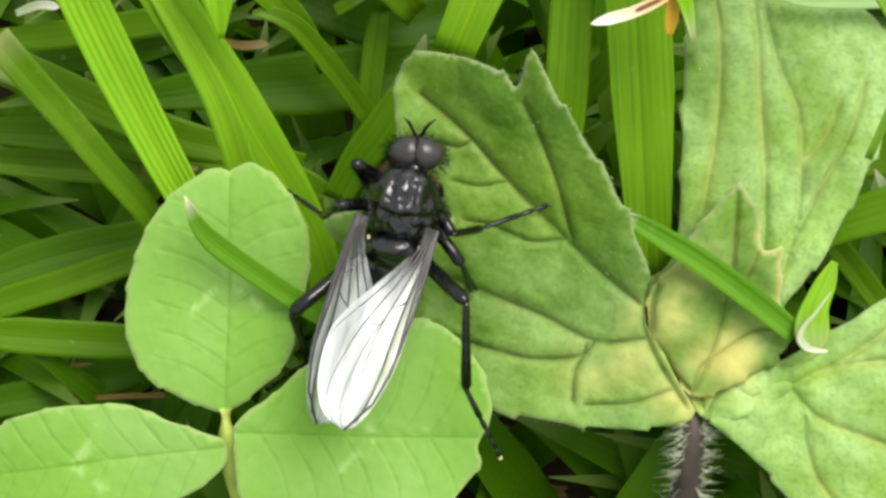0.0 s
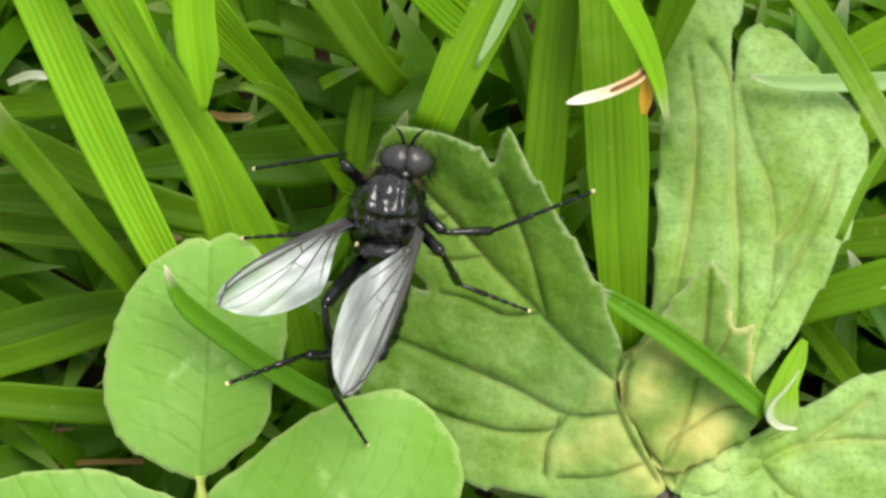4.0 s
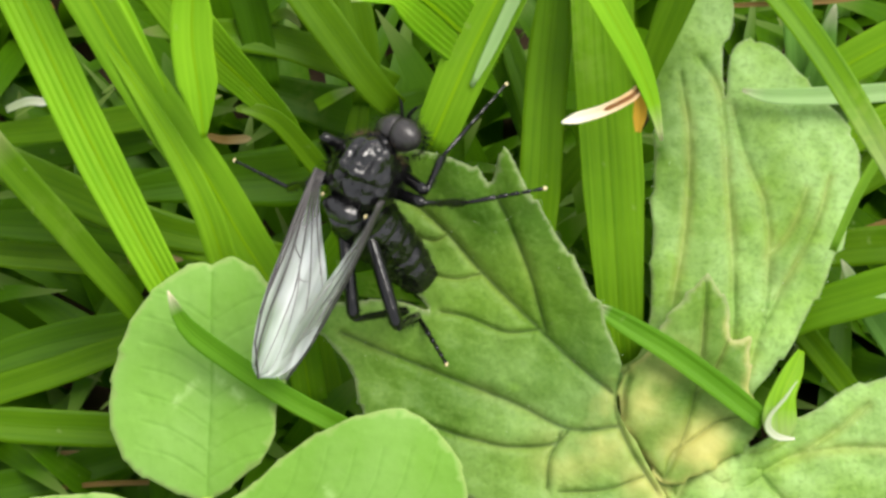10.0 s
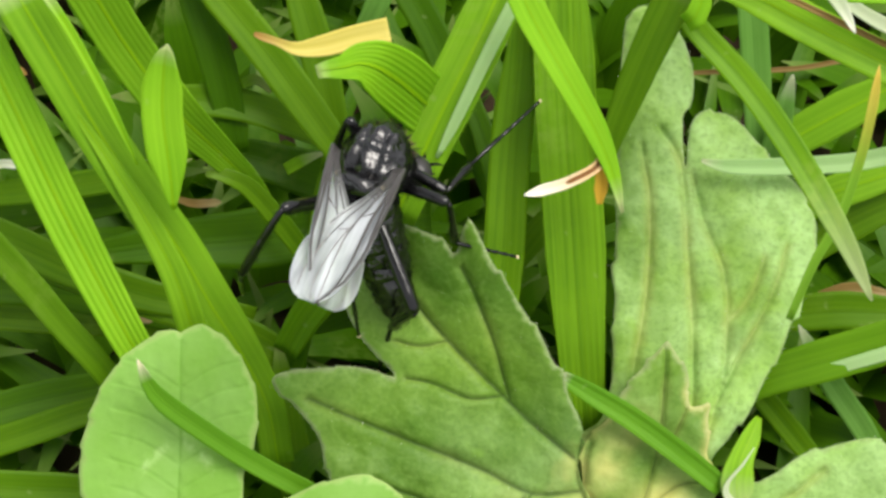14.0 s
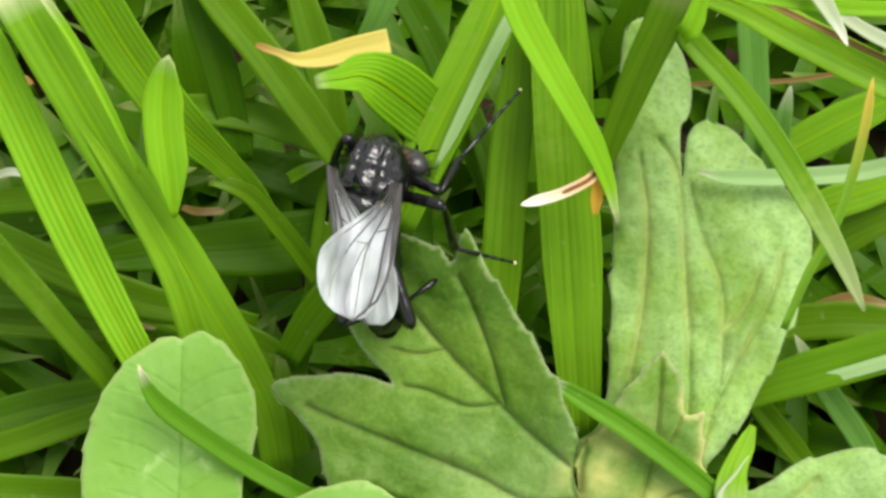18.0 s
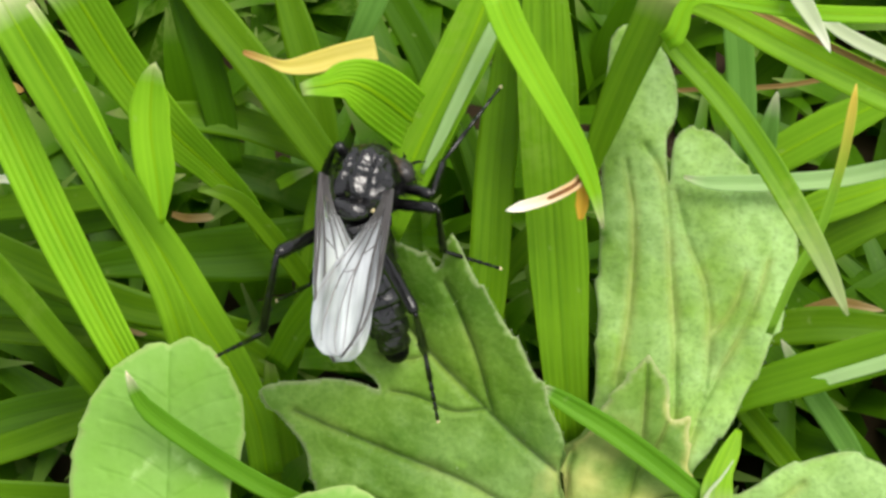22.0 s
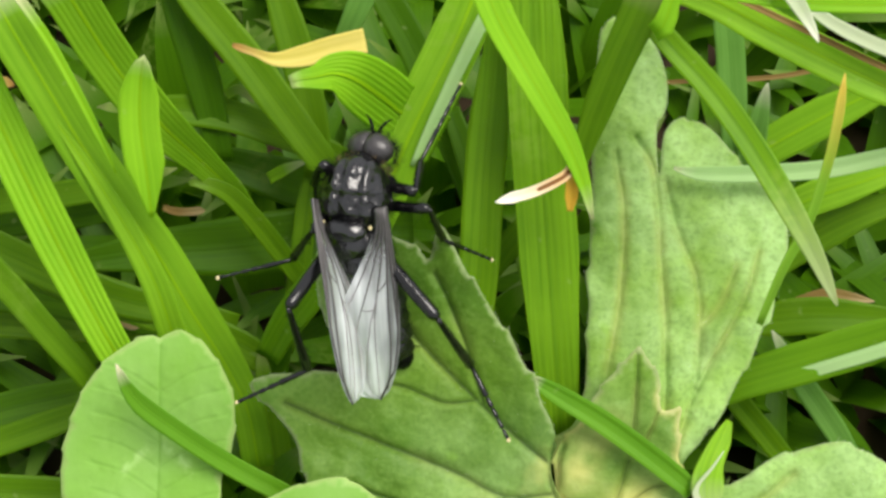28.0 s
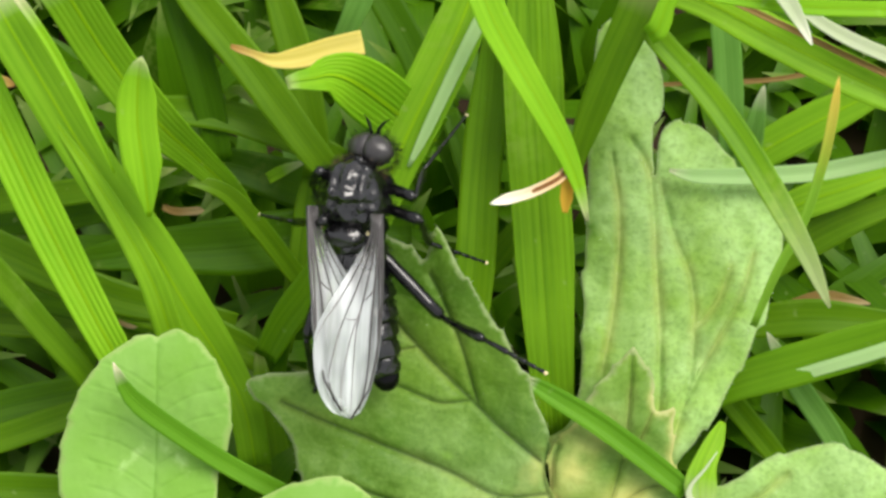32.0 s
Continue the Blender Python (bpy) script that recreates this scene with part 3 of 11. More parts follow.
lobes = [
    leaf_lobe([(4.31, -4.47), (3.46, -2.47), (2.48, -0.65), (1.33, 1.06), (0.18, 3.02), (-0.30, 1.88), (-0.97, 2.52), (-2.72, 3.09), (-4.06, 3.02), (-4.51, 2.12), (-4.46, 0.57), (-3.81, -1.00), (-2.53, -2.47), (-3.61, -2.21), (-5.19, -2.20), (-6.96, -2.55), (-5.97, -3.82), (-5.13, -4.93), (-4.69, -6.67), (-3.20, -8.24), (-1.13, -9.16), (1.42, -9.65), (3.37, -9.81), (5.74, -9.38), (4.90, -7.47), (4.12, -5.91)],
        [[(5.59, -9.02), (4.62, -7.46), (4.12, -6.10), (4.28, -4.71), 0.1],
        [(4.02, -5.51), (2.55, -4.30), (1.38, -3.17), (-0.58, -1.21), (-1.96, 0.35), (-3.63, 1.83), 0.11],
        [(4.22, -6.68), (2.48, -6.78), (0.61, -5.90), (-0.95, -5.26), (-3.31, -4.32), (-5.67, -3.33), 0.11],
        [(2.18, -6.87), (1.89, -7.31), (0.23, -7.40), (-1.73, -6.91), (-3.31, -6.27), 0.1],
        [(2.48, -6.78), (1.79, -7.76), (1.65, -8.93), 0.08],
        [(1.48, -3.21), (0.21, -3.30), (-1.16, -2.76), (-2.15, -2.57), 0.07],
        [(1.67, -3.37), (1.07, -1.22), (0.38, 0.51), (-0.10, 1.46), 0.1],
        [(-0.58, -1.21), (-1.56, -1.40), (-2.54, -1.20), 0.06],
        [(5.11, -8.44), (3.75, -8.92), (2.19, -9.03), 0.06],
        [(-1.76, 0.25), (-2.34, -0.03), (-3.13, 0.17), 0.05]],
        folded, 1, 0.1),
    leaf_lobe([(4.28, -4.72), (5.13, -4.08), (5.53, -2.62), (5.77, 1.66), (5.95, 6.10), (6.12, 9.29), (6.59, 11.61), (7.71, 11.73), (8.48, 10.75), (8.96, 9.06), (8.80, 7.81), (8.48, 7.23), (8.54, 5.33), (8.78, 7.01), (9.41, 7.56), (10.50, 7.36), (11.46, 6.13), (12.81, 4.57), (13.37, 3.25), (13.09, 1.51), (12.19, -0.86), (11.06, -2.98), (9.97, -4.66), (9.10, -5.70), (8.86, -7.13), (9.24, -8.54), (6.54, -9.57), (5.10, -7.78), (4.32, -6.16)],
        [[(6.33, -9.37), (8.28, -4.68), (8.60, -1.32), (8.53, 2.12), (8.37, 5.44), (7.63, 6.96), 0.1],
        [(7.80, -7.95), (9.47, -3.42), (9.89, -0.88), (9.87, 1.26), (9.20, 3.23), (8.81, 5.10), 0.1],
        [(5.93, -7.98), (6.19, -3.45), (6.89, 0.38), (7.14, 3.87), (6.85, 6.32), 0.09],
        [(9.81, -0.67), (10.78, 0.41), (11.43, 1.93), 0.08],
        [(9.47, -3.42), (10.48, -1.51), (11.60, 0.41), (12.30, 2.36), 0.07],
        [(6.33, -9.37), (5.32, -6.76), (4.70, -4.72), 0.1]],
        lambda x, y: -0.8 - 0.2 * (y + 9.5), 2, 1.0),
    leaf_lobe([(7.42, -1.24), (6.71, -2.03), (5.94, -2.90), (5.53, -3.71), (5.04, -4.35), (4.52, -4.82), (4.31, -5.52), (4.39, -6.42), (4.70, -7.22), (5.26, -7.96), (5.85, -8.71), (6.85, -8.47), (8.06, -7.87), (8.86, -7.27), (9.19, -6.55), (8.92, -5.51), (8.89, -4.51), (8.94, -3.58), (8.30, -3.67), (8.15, -3.20), (8.23, -2.60), (7.88, -1.85)],
        [[(5.85, -8.61), (6.46, -7.32), (6.87, -6.12), (7.19, -4.51), (7.35, -2.90), (7.42, -1.59), 0.07],
        [(5.85, -8.61), (6.16, -7.72), (6.97, -7.11), (7.87, -6.51), (8.67, -6.41), 0.06],
        [(7.08, -5.51), (7.69, -4.71), (8.14, -3.71), 0.05],
        [(7.19, -4.71), (6.49, -4.11), (5.89, -3.71), 0.05],
        [(4.66, -7.12), (5.26, -7.96), (5.81, -8.61), 0.09],
        [(4.39, -6.42), (4.43, -5.52), (4.68, -4.92), 0.09]],
        lambda x, y: -0.55 - 0.05 * (y + 9.5), 4, 0.3),
    leaf_lobe([(6.43, -9.51), (7.12, -8.48), (8.98, -7.50), (10.05, -6.94), (11.24, -6.12), (12.80, -5.32), (15.14, -4.92), (17.45, -6.67), (17.03, -10.58), (15.46, -13.70), (12.36, -14.51), (9.83, -12.97), (9.06, -12.00), (7.90, -10.84), (6.92, -9.96)],
        [[(6.62, -9.37), (9.27, -8.37), (11.03, -7.68), (13.56, -7.48), (16.28, -7.86), 0.11],
        [(9.27, -8.37), (10.24, -9.45), (12.38, -10.32), (14.71, -11.18), 0.1],
        [(9.76, -9.36), (9.84, -10.43), (10.23, -11.61), (11.20, -12.96), 0.09],
        [(10.84, -7.69), (12.01, -6.89), (13.19, -5.91), 0.08],
        [(8.88, -7.69), (9.67, -7.49), (10.45, -7.10), 0.06]],
        lambda x, y: -0.8 - 0.05 * (y + 9.5), 3, 0.9),
]
for number in (0, 1, 3):
    fringe(lobes[number], 20 + number)


def make_petiole():
    bm = bmesh.new()
    x, y, z = HUB
    pts = [at(x - 0.1, y + 0.25, z + 0.25), at(x, y - 0.6, z - 0.1), at(x - 0.1, y - 2.2, z - 0.8), at(x - 0.3, y - 5.0, z - 3.0), at(x - 1.0, y - 7.0, z - 9.0)]
    tube(bm, pts, [0.0003, 0.00045, 0.00055, 0.0006, 0.0007], 12)
    stalk = part("petiole", bm, PETIOLE, buttercup, "dark hairy leaf stalk")
    verts, faces, rng = [], [], random.Random(7)
    for _ in range(260):
        s = rng.uniform(0, 2.99)
        p = pts[int(s)].lerp(pts[int(s) + 1], s % 1)
        d = (SLOPE.to_3x3() @ Vector((rng.choice((-1, 1)) * rng.uniform(0.4, 1), rng.uniform(-0.4, 0.4), rng.uniform(-0.3, 1)))).normalized()
        a = d.orthogonal().normalized() * 0.012 * MM
        k = len(verts)
        verts += [p + d * 0.4 * MM + a, p + d * 0.4 * MM - a, p + d * 0.4 * MM + d.cross(a), p + d * rng.uniform(0.9, 1.7) * MM]
        faces += [(k, k + 1, k + 3), (k + 1, k + 2, k + 3), (k + 2, k, k + 3)]
    tagged(link_mesh("fringe", verts, faces, HAIR, stalk), "long pale hairs", kind="stuff")


make_petiole()

clover = tagged(new("clover"), "white clover plant with three round light green leaflets", "clover")


def clover_leaflet(outline, base, tip, seed):
    """A broad notched leaflet with a fold along its midrib, faint side veins, finely toothed edges and a pale mark."""
    base, tip = np.array(base), np.array(tip)
    run = tip - base
    length = np.linalg.norm(run)
    ahead = (run / length)[:2]
    side = np.array([ahead[1], -ahead[0]])
    spot = lambda s, u: tuple(base[:2] + ahead * length * s + side * length * u)
    veins = [[spot(0.0, 0), spot(0.4, 0.004), spot(0.97, 0), 0.055]]
    for n in range(7):
        for way in (-1, 1):
            s = 0.1 + 0.11 * n
            veins.append([spot(s, 0), spot(s + 0.09, way * 0.15), spot(s + 0.13, way * 0.3), 0.022])
    def height(x, y):
        d = np.array([x - base[0], y - base[1]])
        u = abs(d @ side) / length
        return 1.1 * u - 2.0 * u * u + 0.12 * math.sin(d @ ahead * 1.1 + seed)
    leaflet = sheet("leaflet", outline, height, veins, CLOVER, clover, 0.21, 0.18, 0.035, None, 0.05, 40 + seed, lambda x, y: base[2])
    mark = np.array(spot(0.52, 0))
    inverse = SLOPE.inverted()
    values = []
    for v in leaflet.data.vertices:
        q = inverse @ v.co / MM
        d = np.array((q.x, q.y)) - mark
        along, across = d @ ahead, d @ side
        values.append(0.65 * math.exp(-(((along - 0.3 + abs(across) * 0.9) / 0.22) ** 2)) * (0.9 if 0.1 < abs(across) < 1.3 else 0))
    leaflet.data.attributes["bleach"].data.foreach_set("value", values)
    return leaflet


clover_leaflet([(-10.39, -9.29), (-9.86, -8.97), (-9.21, -8.46), (-8.38, -7.71), (-7.97, -6.79), (-7.91, -5.91), (-7.54, -4.84), (-7.46, -3.37), (-7.79, -2.20), (-8.53, -1.17), (-9.36, -0.64), (-9.87, -0.72), (-10.18, -0.90), (-10.63, -0.80), (-11.42, -1.13), (-12.51, -2.07), (-13.30, -3.38), (-13.79, -4.95), (-13.82, -6.32), (-13.50, -7.34), (-12.95, -8.13), (-11.73, -8.79), (-10.79, -9.19)], (-10.37, -9.29, 0.20), (-10.18, -0.84, 0.20), 0)
clover_leaflet([(-10.25, -10.47), (-10.34, -10.12), (-10.87, -9.95), (-12.24, -9.51), (-13.52, -9.03), (-14.79, -8.95), (-16.17, -9.08), (-17.36, -9.34), (-18.55, -9.94), (-19.64, -10.73), (-19.84, -11.81), (-18.95, -12.82), (-16.98, -13.32), (-14.22, -13.04), (-12.25, -12.34), (-11.17, -11.78), (-10.37, -11.06)], (-10.25, -10.37, 0.60), (-19.84, -11.61, 0.60), 1)
clover_leaflet([(-9.95, -9.64), (-9.44, -9.09), (-8.63, -8.57), (-7.41, -7.50), (-5.96, -6.59), (-4.42, -6.04), (-3.26, -5.98), (-2.26, -6.65), (-1.53, -7.61), (-1.15, -8.76), (-1.22, -9.39), (-1.60, -10.26), (-1.53, -10.88), (-2.10, -11.65), (-2.87, -12.43), (-4.41, -13.08), (-7.12, -13.10), (-8.86, -12.67), (-9.68, -12.02), (-9.87, -10.80)], (-9.95, -9.83, 1.00), (-1.18, -9.97, 1.00), 2)


def make_clover_stem():
    x, y, z = (-10.35, -9.94, 0.20)
    bm = tube(bmesh.new(), [at(x, y + 0.8, z + 0.1), at(x, y, z - 0.1), at(x + 0.1, y - 1.5, z - 0.6), at(x + 0.5, y - 5, z - 4), at(x + 1, y - 7, z - 10)], [0.00022, 0.0003, 0.00032, 0.00035, 0.0004], 10)
    part("stem", bm, STEM, clover, "smooth yellow-green stalk")


make_clover_stem()


blade([(-7.17, -6.00, -4.00, 1.23), (-7.53, -3.76, -3.40, 1.33), (-8.40, -1.76, -2.60, 1.58), (-9.42, 0.08, -1.60, 1.84), (-10.48, 2.19, -0.60, 1.71), (-11.53, 3.83, 0.20, 1.70), (-12.92, 6.06, 1.00, 1.69), (-13.97, 8.03, 1.80, 1.73), (-15.02, 9.97, 2.50, 1.76), (-15.90, 11.61, 3.00, 1.77)], 1.7, GRASS, "broad green grass blade leaning over the clover", fold=0.1, roll=-8, count=34)
blade([(-11.49, 5.04, 1.90, 0.08), (-12.02, 6.34, 2.20, 0.27), (-12.72, 7.90, 2.70, 0.33), (-13.61, 9.64, 3.20, 0.35), (-14.59, 11.16, 3.70, 0.35)], 1.0, GRASS_BRIGHT, "narrow bright green grass blade", fold=0.3)
blade([(-11.56, -2.79, -2.00), (-12.71, -0.54, -1.20), (-14.67, 3.53, -0.40), (-16.42, 7.54, 0.40), (-17.96, 11.06, 1.20), (-19.43, 14.60, 2.00)], 1.74, GRASS_BRIGHT, "ribbed bright green grass blade behind the clover", ridges=0.07, ribs=7, roll=6)
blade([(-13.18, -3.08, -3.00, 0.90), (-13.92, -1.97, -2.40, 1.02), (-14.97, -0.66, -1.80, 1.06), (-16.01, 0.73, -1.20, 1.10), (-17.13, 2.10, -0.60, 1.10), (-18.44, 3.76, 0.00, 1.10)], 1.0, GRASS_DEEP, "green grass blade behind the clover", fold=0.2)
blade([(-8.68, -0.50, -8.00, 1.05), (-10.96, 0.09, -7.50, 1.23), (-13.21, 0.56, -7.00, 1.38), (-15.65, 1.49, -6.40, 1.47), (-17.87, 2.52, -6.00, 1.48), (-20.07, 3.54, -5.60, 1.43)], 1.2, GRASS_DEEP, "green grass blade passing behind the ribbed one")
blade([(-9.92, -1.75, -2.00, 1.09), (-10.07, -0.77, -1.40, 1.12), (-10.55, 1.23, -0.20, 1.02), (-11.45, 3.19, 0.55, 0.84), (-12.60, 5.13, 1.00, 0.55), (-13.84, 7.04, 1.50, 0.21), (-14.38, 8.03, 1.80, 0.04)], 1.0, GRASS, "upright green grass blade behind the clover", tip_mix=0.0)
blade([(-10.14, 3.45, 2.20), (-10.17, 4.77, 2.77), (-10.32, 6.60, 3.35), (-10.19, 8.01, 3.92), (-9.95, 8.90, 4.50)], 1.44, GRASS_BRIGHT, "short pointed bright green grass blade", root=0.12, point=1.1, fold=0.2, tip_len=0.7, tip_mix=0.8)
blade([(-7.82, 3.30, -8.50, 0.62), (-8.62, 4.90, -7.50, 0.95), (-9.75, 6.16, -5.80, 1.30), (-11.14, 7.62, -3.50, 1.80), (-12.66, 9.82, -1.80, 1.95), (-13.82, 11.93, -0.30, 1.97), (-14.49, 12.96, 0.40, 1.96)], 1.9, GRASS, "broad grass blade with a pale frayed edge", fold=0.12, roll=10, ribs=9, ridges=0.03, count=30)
blade([(-9.55, 6.47, -9.00), (-9.90, 8.78, -8.25), (-10.44, 11.04, -7.50), (-11.29, 13.73, -6.75), (-12.00, 16.37, -6.00)], 1.49, GRASS_SHADED)
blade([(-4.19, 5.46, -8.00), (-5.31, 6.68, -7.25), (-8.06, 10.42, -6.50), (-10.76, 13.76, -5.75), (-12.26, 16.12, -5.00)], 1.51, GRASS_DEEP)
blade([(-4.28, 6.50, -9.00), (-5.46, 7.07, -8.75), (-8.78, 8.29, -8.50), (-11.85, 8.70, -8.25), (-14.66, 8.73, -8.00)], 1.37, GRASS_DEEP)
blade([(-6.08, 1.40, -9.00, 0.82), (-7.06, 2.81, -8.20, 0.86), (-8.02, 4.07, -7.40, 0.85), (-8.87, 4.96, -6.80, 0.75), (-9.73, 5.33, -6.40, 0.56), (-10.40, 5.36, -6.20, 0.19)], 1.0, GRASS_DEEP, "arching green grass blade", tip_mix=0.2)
blade([(-1.47, 3.75, -11.00), (-4.12, 3.59, -10.50), (-8.93, 2.93, -10.00), (-12.96, 2.64, -9.50), (-16.70, 2.11, -9.00)], 2.65, GRASS_SHADED)
blade([(-3.02, 6.04, -12.00), (-5.44, 5.47, -11.33), (-9.81, 6.63, -10.67), (-12.65, 7.04, -10.00)], 2.20, GRASS_SHADED)
blade([(-0.05, 6.78, -3.50, 1.99), (-1.15, 7.36, -1.20, 2.22), (-2.08, 7.94, 0.90, 2.32), (-2.88, 8.33, 2.40, 2.02), (-3.53, 8.44, 3.00, 1.44), (-4.08, 8.24, 3.50, 0.87), (-4.59, 8.15, 3.70, 0.63), (-4.97, 8.04, 3.80, 0.44)], 1.9, GRASS_BRIGHT, "bent blunt grass blade with strong parallel ribs", ridges=0.1, ribs=11, fold=0.02, tip_len=0.5, tip_mix=0.5, count=40)
blade([(-2.78, 10.37, -1.60, 0.95), (-4.07, 10.09, -1.60, 0.91), (-5.24, 9.76, -1.50, 0.82), (-6.19, 9.63, -1.30, 0.52), (-6.90, 9.84, -1.00, 0.30), (-7.40, 9.99, -0.80, 0.30), (-7.71, 10.08, -0.60, 0.17)], 1.0, YELLOWED, "yellowed grass leaf with a brown shrivelled tip", tip_len=1.6, fold=0.25, count=34)
blade([(-2.61, 3.28, -2.00), (-1.84, 4.95, -1.40), (-0.88, 7.02, -0.80), (0.78, 10.31, -0.20), (1.91, 13.13, 0.40), (3.01, 15.90, 1.00)], 2.00, GRASS, "broad green grass blade behind the fly", fold=0.12, ridges=0.018, ribs=8)
# Added strip: its whitish colour paints the sheen on the broad blade's edge.
blade([(-0.99, 5.53, -0.90, 0.13), (-0.42, 6.58, -0.55, 0.38), (0.39, 8.19, -0.05, 0.46), (1.21, 9.80, 0.35, 0.50), (2.11, 11.48, 0.85, 0.50), (2.73, 12.65, 1.15, 0.50)], 1.0, GRASS_PALE_SHEEN, "strip of painted sheen along the broad grass blade behind the fly", fold=0.05, tip_mix=0.2)
blade([(1.95, 2.72, -9.00), (0.74, 6.24, -8.50), (-1.17, 10.91, -8.00), (-2.82, 13.90, -7.50), (-4.22, 16.62, -7.00)], 1.36, GRASS_SHADED)
blade([(-3.92, 10.72, -4.00), (-3.32, 11.72, -3.33), (-2.53, 13.35, -2.67), (-1.64, 15.39, -2.00)], 1.00, GRASS_PALE, "pale green grass blade")
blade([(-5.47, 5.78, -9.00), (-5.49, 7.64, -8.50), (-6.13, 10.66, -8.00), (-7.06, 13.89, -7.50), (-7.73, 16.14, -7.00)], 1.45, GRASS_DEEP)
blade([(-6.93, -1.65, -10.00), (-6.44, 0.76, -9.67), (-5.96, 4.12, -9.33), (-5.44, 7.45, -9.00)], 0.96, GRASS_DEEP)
blade([(1.07, -3.45, -4.00), (1.27, -0.52, -3.60), (1.50, 1.97, -3.20), (1.74, 5.68, -2.80), (2.07, 8.94, -2.40), (2.31, 12.16, -2.00)], 1.58, GRASS_MID, "upright green grass blade beside the leaf tip", fold=0.14)
blade([(4.66, -4.86, -3.50), (4.39, -1.38, -2.70), (4.08, 3.32, -1.90), (3.75, 7.92, -1.10), (3.59, 12.65, -0.30), (3.54, 16.03, 0.50)], 2.29, GRASS_MID, "broad upright green grass blade with a pale keel", fold=0.1, root=0.6, ridges=0.015, ribs=8, roll=-4)
blade([(1.78, 11.57, 3.00, 1.25), (2.24, 10.40, 2.80, 1.21), (2.94, 9.14, 2.50, 1.13), (3.84, 7.61, 2.20, 1.01), (4.71, 6.09, 1.80, 0.85), (5.29, 4.71, 1.40, 0.53), (5.65, 3.37, 1.00, 0.12)], 1.3, GRASS_BRIGHT, "bright arching grass blade pointing down", fold=0.3, roll=10)
blade([(5.24, 4.84, -1.50, 0.26), (5.42, 6.05, -0.80, 0.72), (5.88, 7.42, 0.00, 1.09), (6.54, 9.04, 1.00, 1.28), (7.19, 10.44, 1.80, 1.40), (7.73, 11.72, 2.50, 1.47)], 1.4, GRASS_DEEP, "dark green grass blade crossing the hairy leaf")
blade([(7.76, 9.87, 2.50, 0.69), (8.13, 10.15, 2.80, 0.81), (8.37, 10.91, 3.00, 0.61), (8.94, 11.37, 3.20, 0.57), (10.77, 11.02, 3.40, 0.52), (13.05, 10.65, 3.70, 0.57), (15.87, 10.49, 4.00, 0.57)], 1.0, GRASS_BRIGHT, "bent bright grass blade", tip_mix=0.0)
blade([(7.45, 10.96, 1.20, 0.83), (8.44, 9.68, 1.40, 0.91), (9.91, 7.97, 1.60, 0.97), (11.25, 5.95, 1.90, 0.96), (12.36, 3.91, 2.30, 0.92), (13.26, 2.10, 2.60, 0.69), (13.70, 1.01, 2.80, 0.44), (13.98, 0.22, 3.00, 0.10)], 1.0, GRASS_MID, "green grass blade with a pale pointed end", fold=0.2, tip_len=5.0, tip_mix=0.6, count=30)
blade([(18.28, 6.20, -2.60, 0.58), (16.77, 5.88, -2.70, 0.67), (14.90, 5.50, -2.80, 0.71), (13.19, 5.37, -2.90, 0.69), (11.47, 5.31, -2.90, 0.66), (9.96, 5.34, -2.90, 0.53), (9.00, 5.55, -2.80, 0.13)], 1.0, GRASS_PALE_SHEEN, "thin pale grass blade across the hairy leaf", fold=0.3, tip_len=0.6)
blade([(11.91, -0.44, -1.00), (12.73, 1.64, -0.40), (13.54, 3.27, 0.20), (14.13, 5.28, 0.80), (14.40, 6.84, 1.40), (14.57, 8.47, 2.00)], 0.37, GRASS_RIPE, "thin grass stalk with a yellow tip", tip_len=4.0, fold=0.3, tip_mix=0.95)
blade([(10.03, -3.43, -4.00), (11.47, -2.68, -3.50), (13.75, -1.95, -3.00), (16.83, -0.99, -2.50), (20.90, 0.47, -2.00)], 1.65, GRASS_MID, "grass blade with a pale lower edge")
blade([(11.32, -2.94, -3.60, 0.18), (13.17, -2.54, -3.20, 0.40), (14.79, -2.05, -2.70, 0.49), (16.56, -1.48, -2.20, 0.53), (18.37, -0.82, -1.70, 0.53)], 0.4, GRASS_PALE_SHEEN, "pale lower edge of a grass blade", fold=0.05, tip_mix=0.0)
blade([(11.11, -0.50, -7.00), (13.33, -0.25, -6.67), (15.52, -0.12, -6.33), (19.92, -0.42, -6.00)], 1.51, GRASS_DEEP)
blade([(14.74, -7.07, -7.00), (12.82, -4.77, -6.33), (11.48, -3.22, -5.67), (9.94, -1.38, -5.00)], 0.95, GRASS_DEEP)
blade([(17.00, -6.81, -7.00), (15.73, -4.74, -6.33), (14.26, -2.70, -5.67), (13.03, -0.69, -5.00)], 0.95, GRASS_PALE)
blade([(7.83, 12.80, -2.00), (10.32, 11.84, -1.50), (12.96, 10.27, -1.00), (16.37, 8.42, -0.50), (20.32, 6.61, 0.00)], 1.51, GRASS, "green grass blade with a straw-coloured edge")
blade([(8.19, 12.93, -1.40), (10.23, 12.15, -0.90), (12.85, 10.80, -0.40), (16.23, 9.02, 0.10), (20.13, 7.16, 0.60)], 0.25, STRAW, "thin straw-coloured dry stalk", fold=0.4)
blade([(11.54, 12.56, 4.00), (12.18, 11.16, 4.17), (12.87, 9.87, 4.33), (13.16, 9.17, 4.50)], 0.69, WITHERED, "bleached withered grass tip", fold=0.3)
blade([(13.50, 11.26, 0.50), (14.31, 10.60, 0.50), (15.73, 9.83, 0.50), (18.16, 8.81, 0.50)], 0.53, WITHERED, "bleached dry grass blade", fold=0.2)
blade([(7.94, 9.81, -10.00), (10.58, 9.94, -10.00), (13.94, 10.07, -10.00), (16.81, 10.57, -10.00)], 0.22, STRAW, "thin brown dead stalk", fold=0.4)
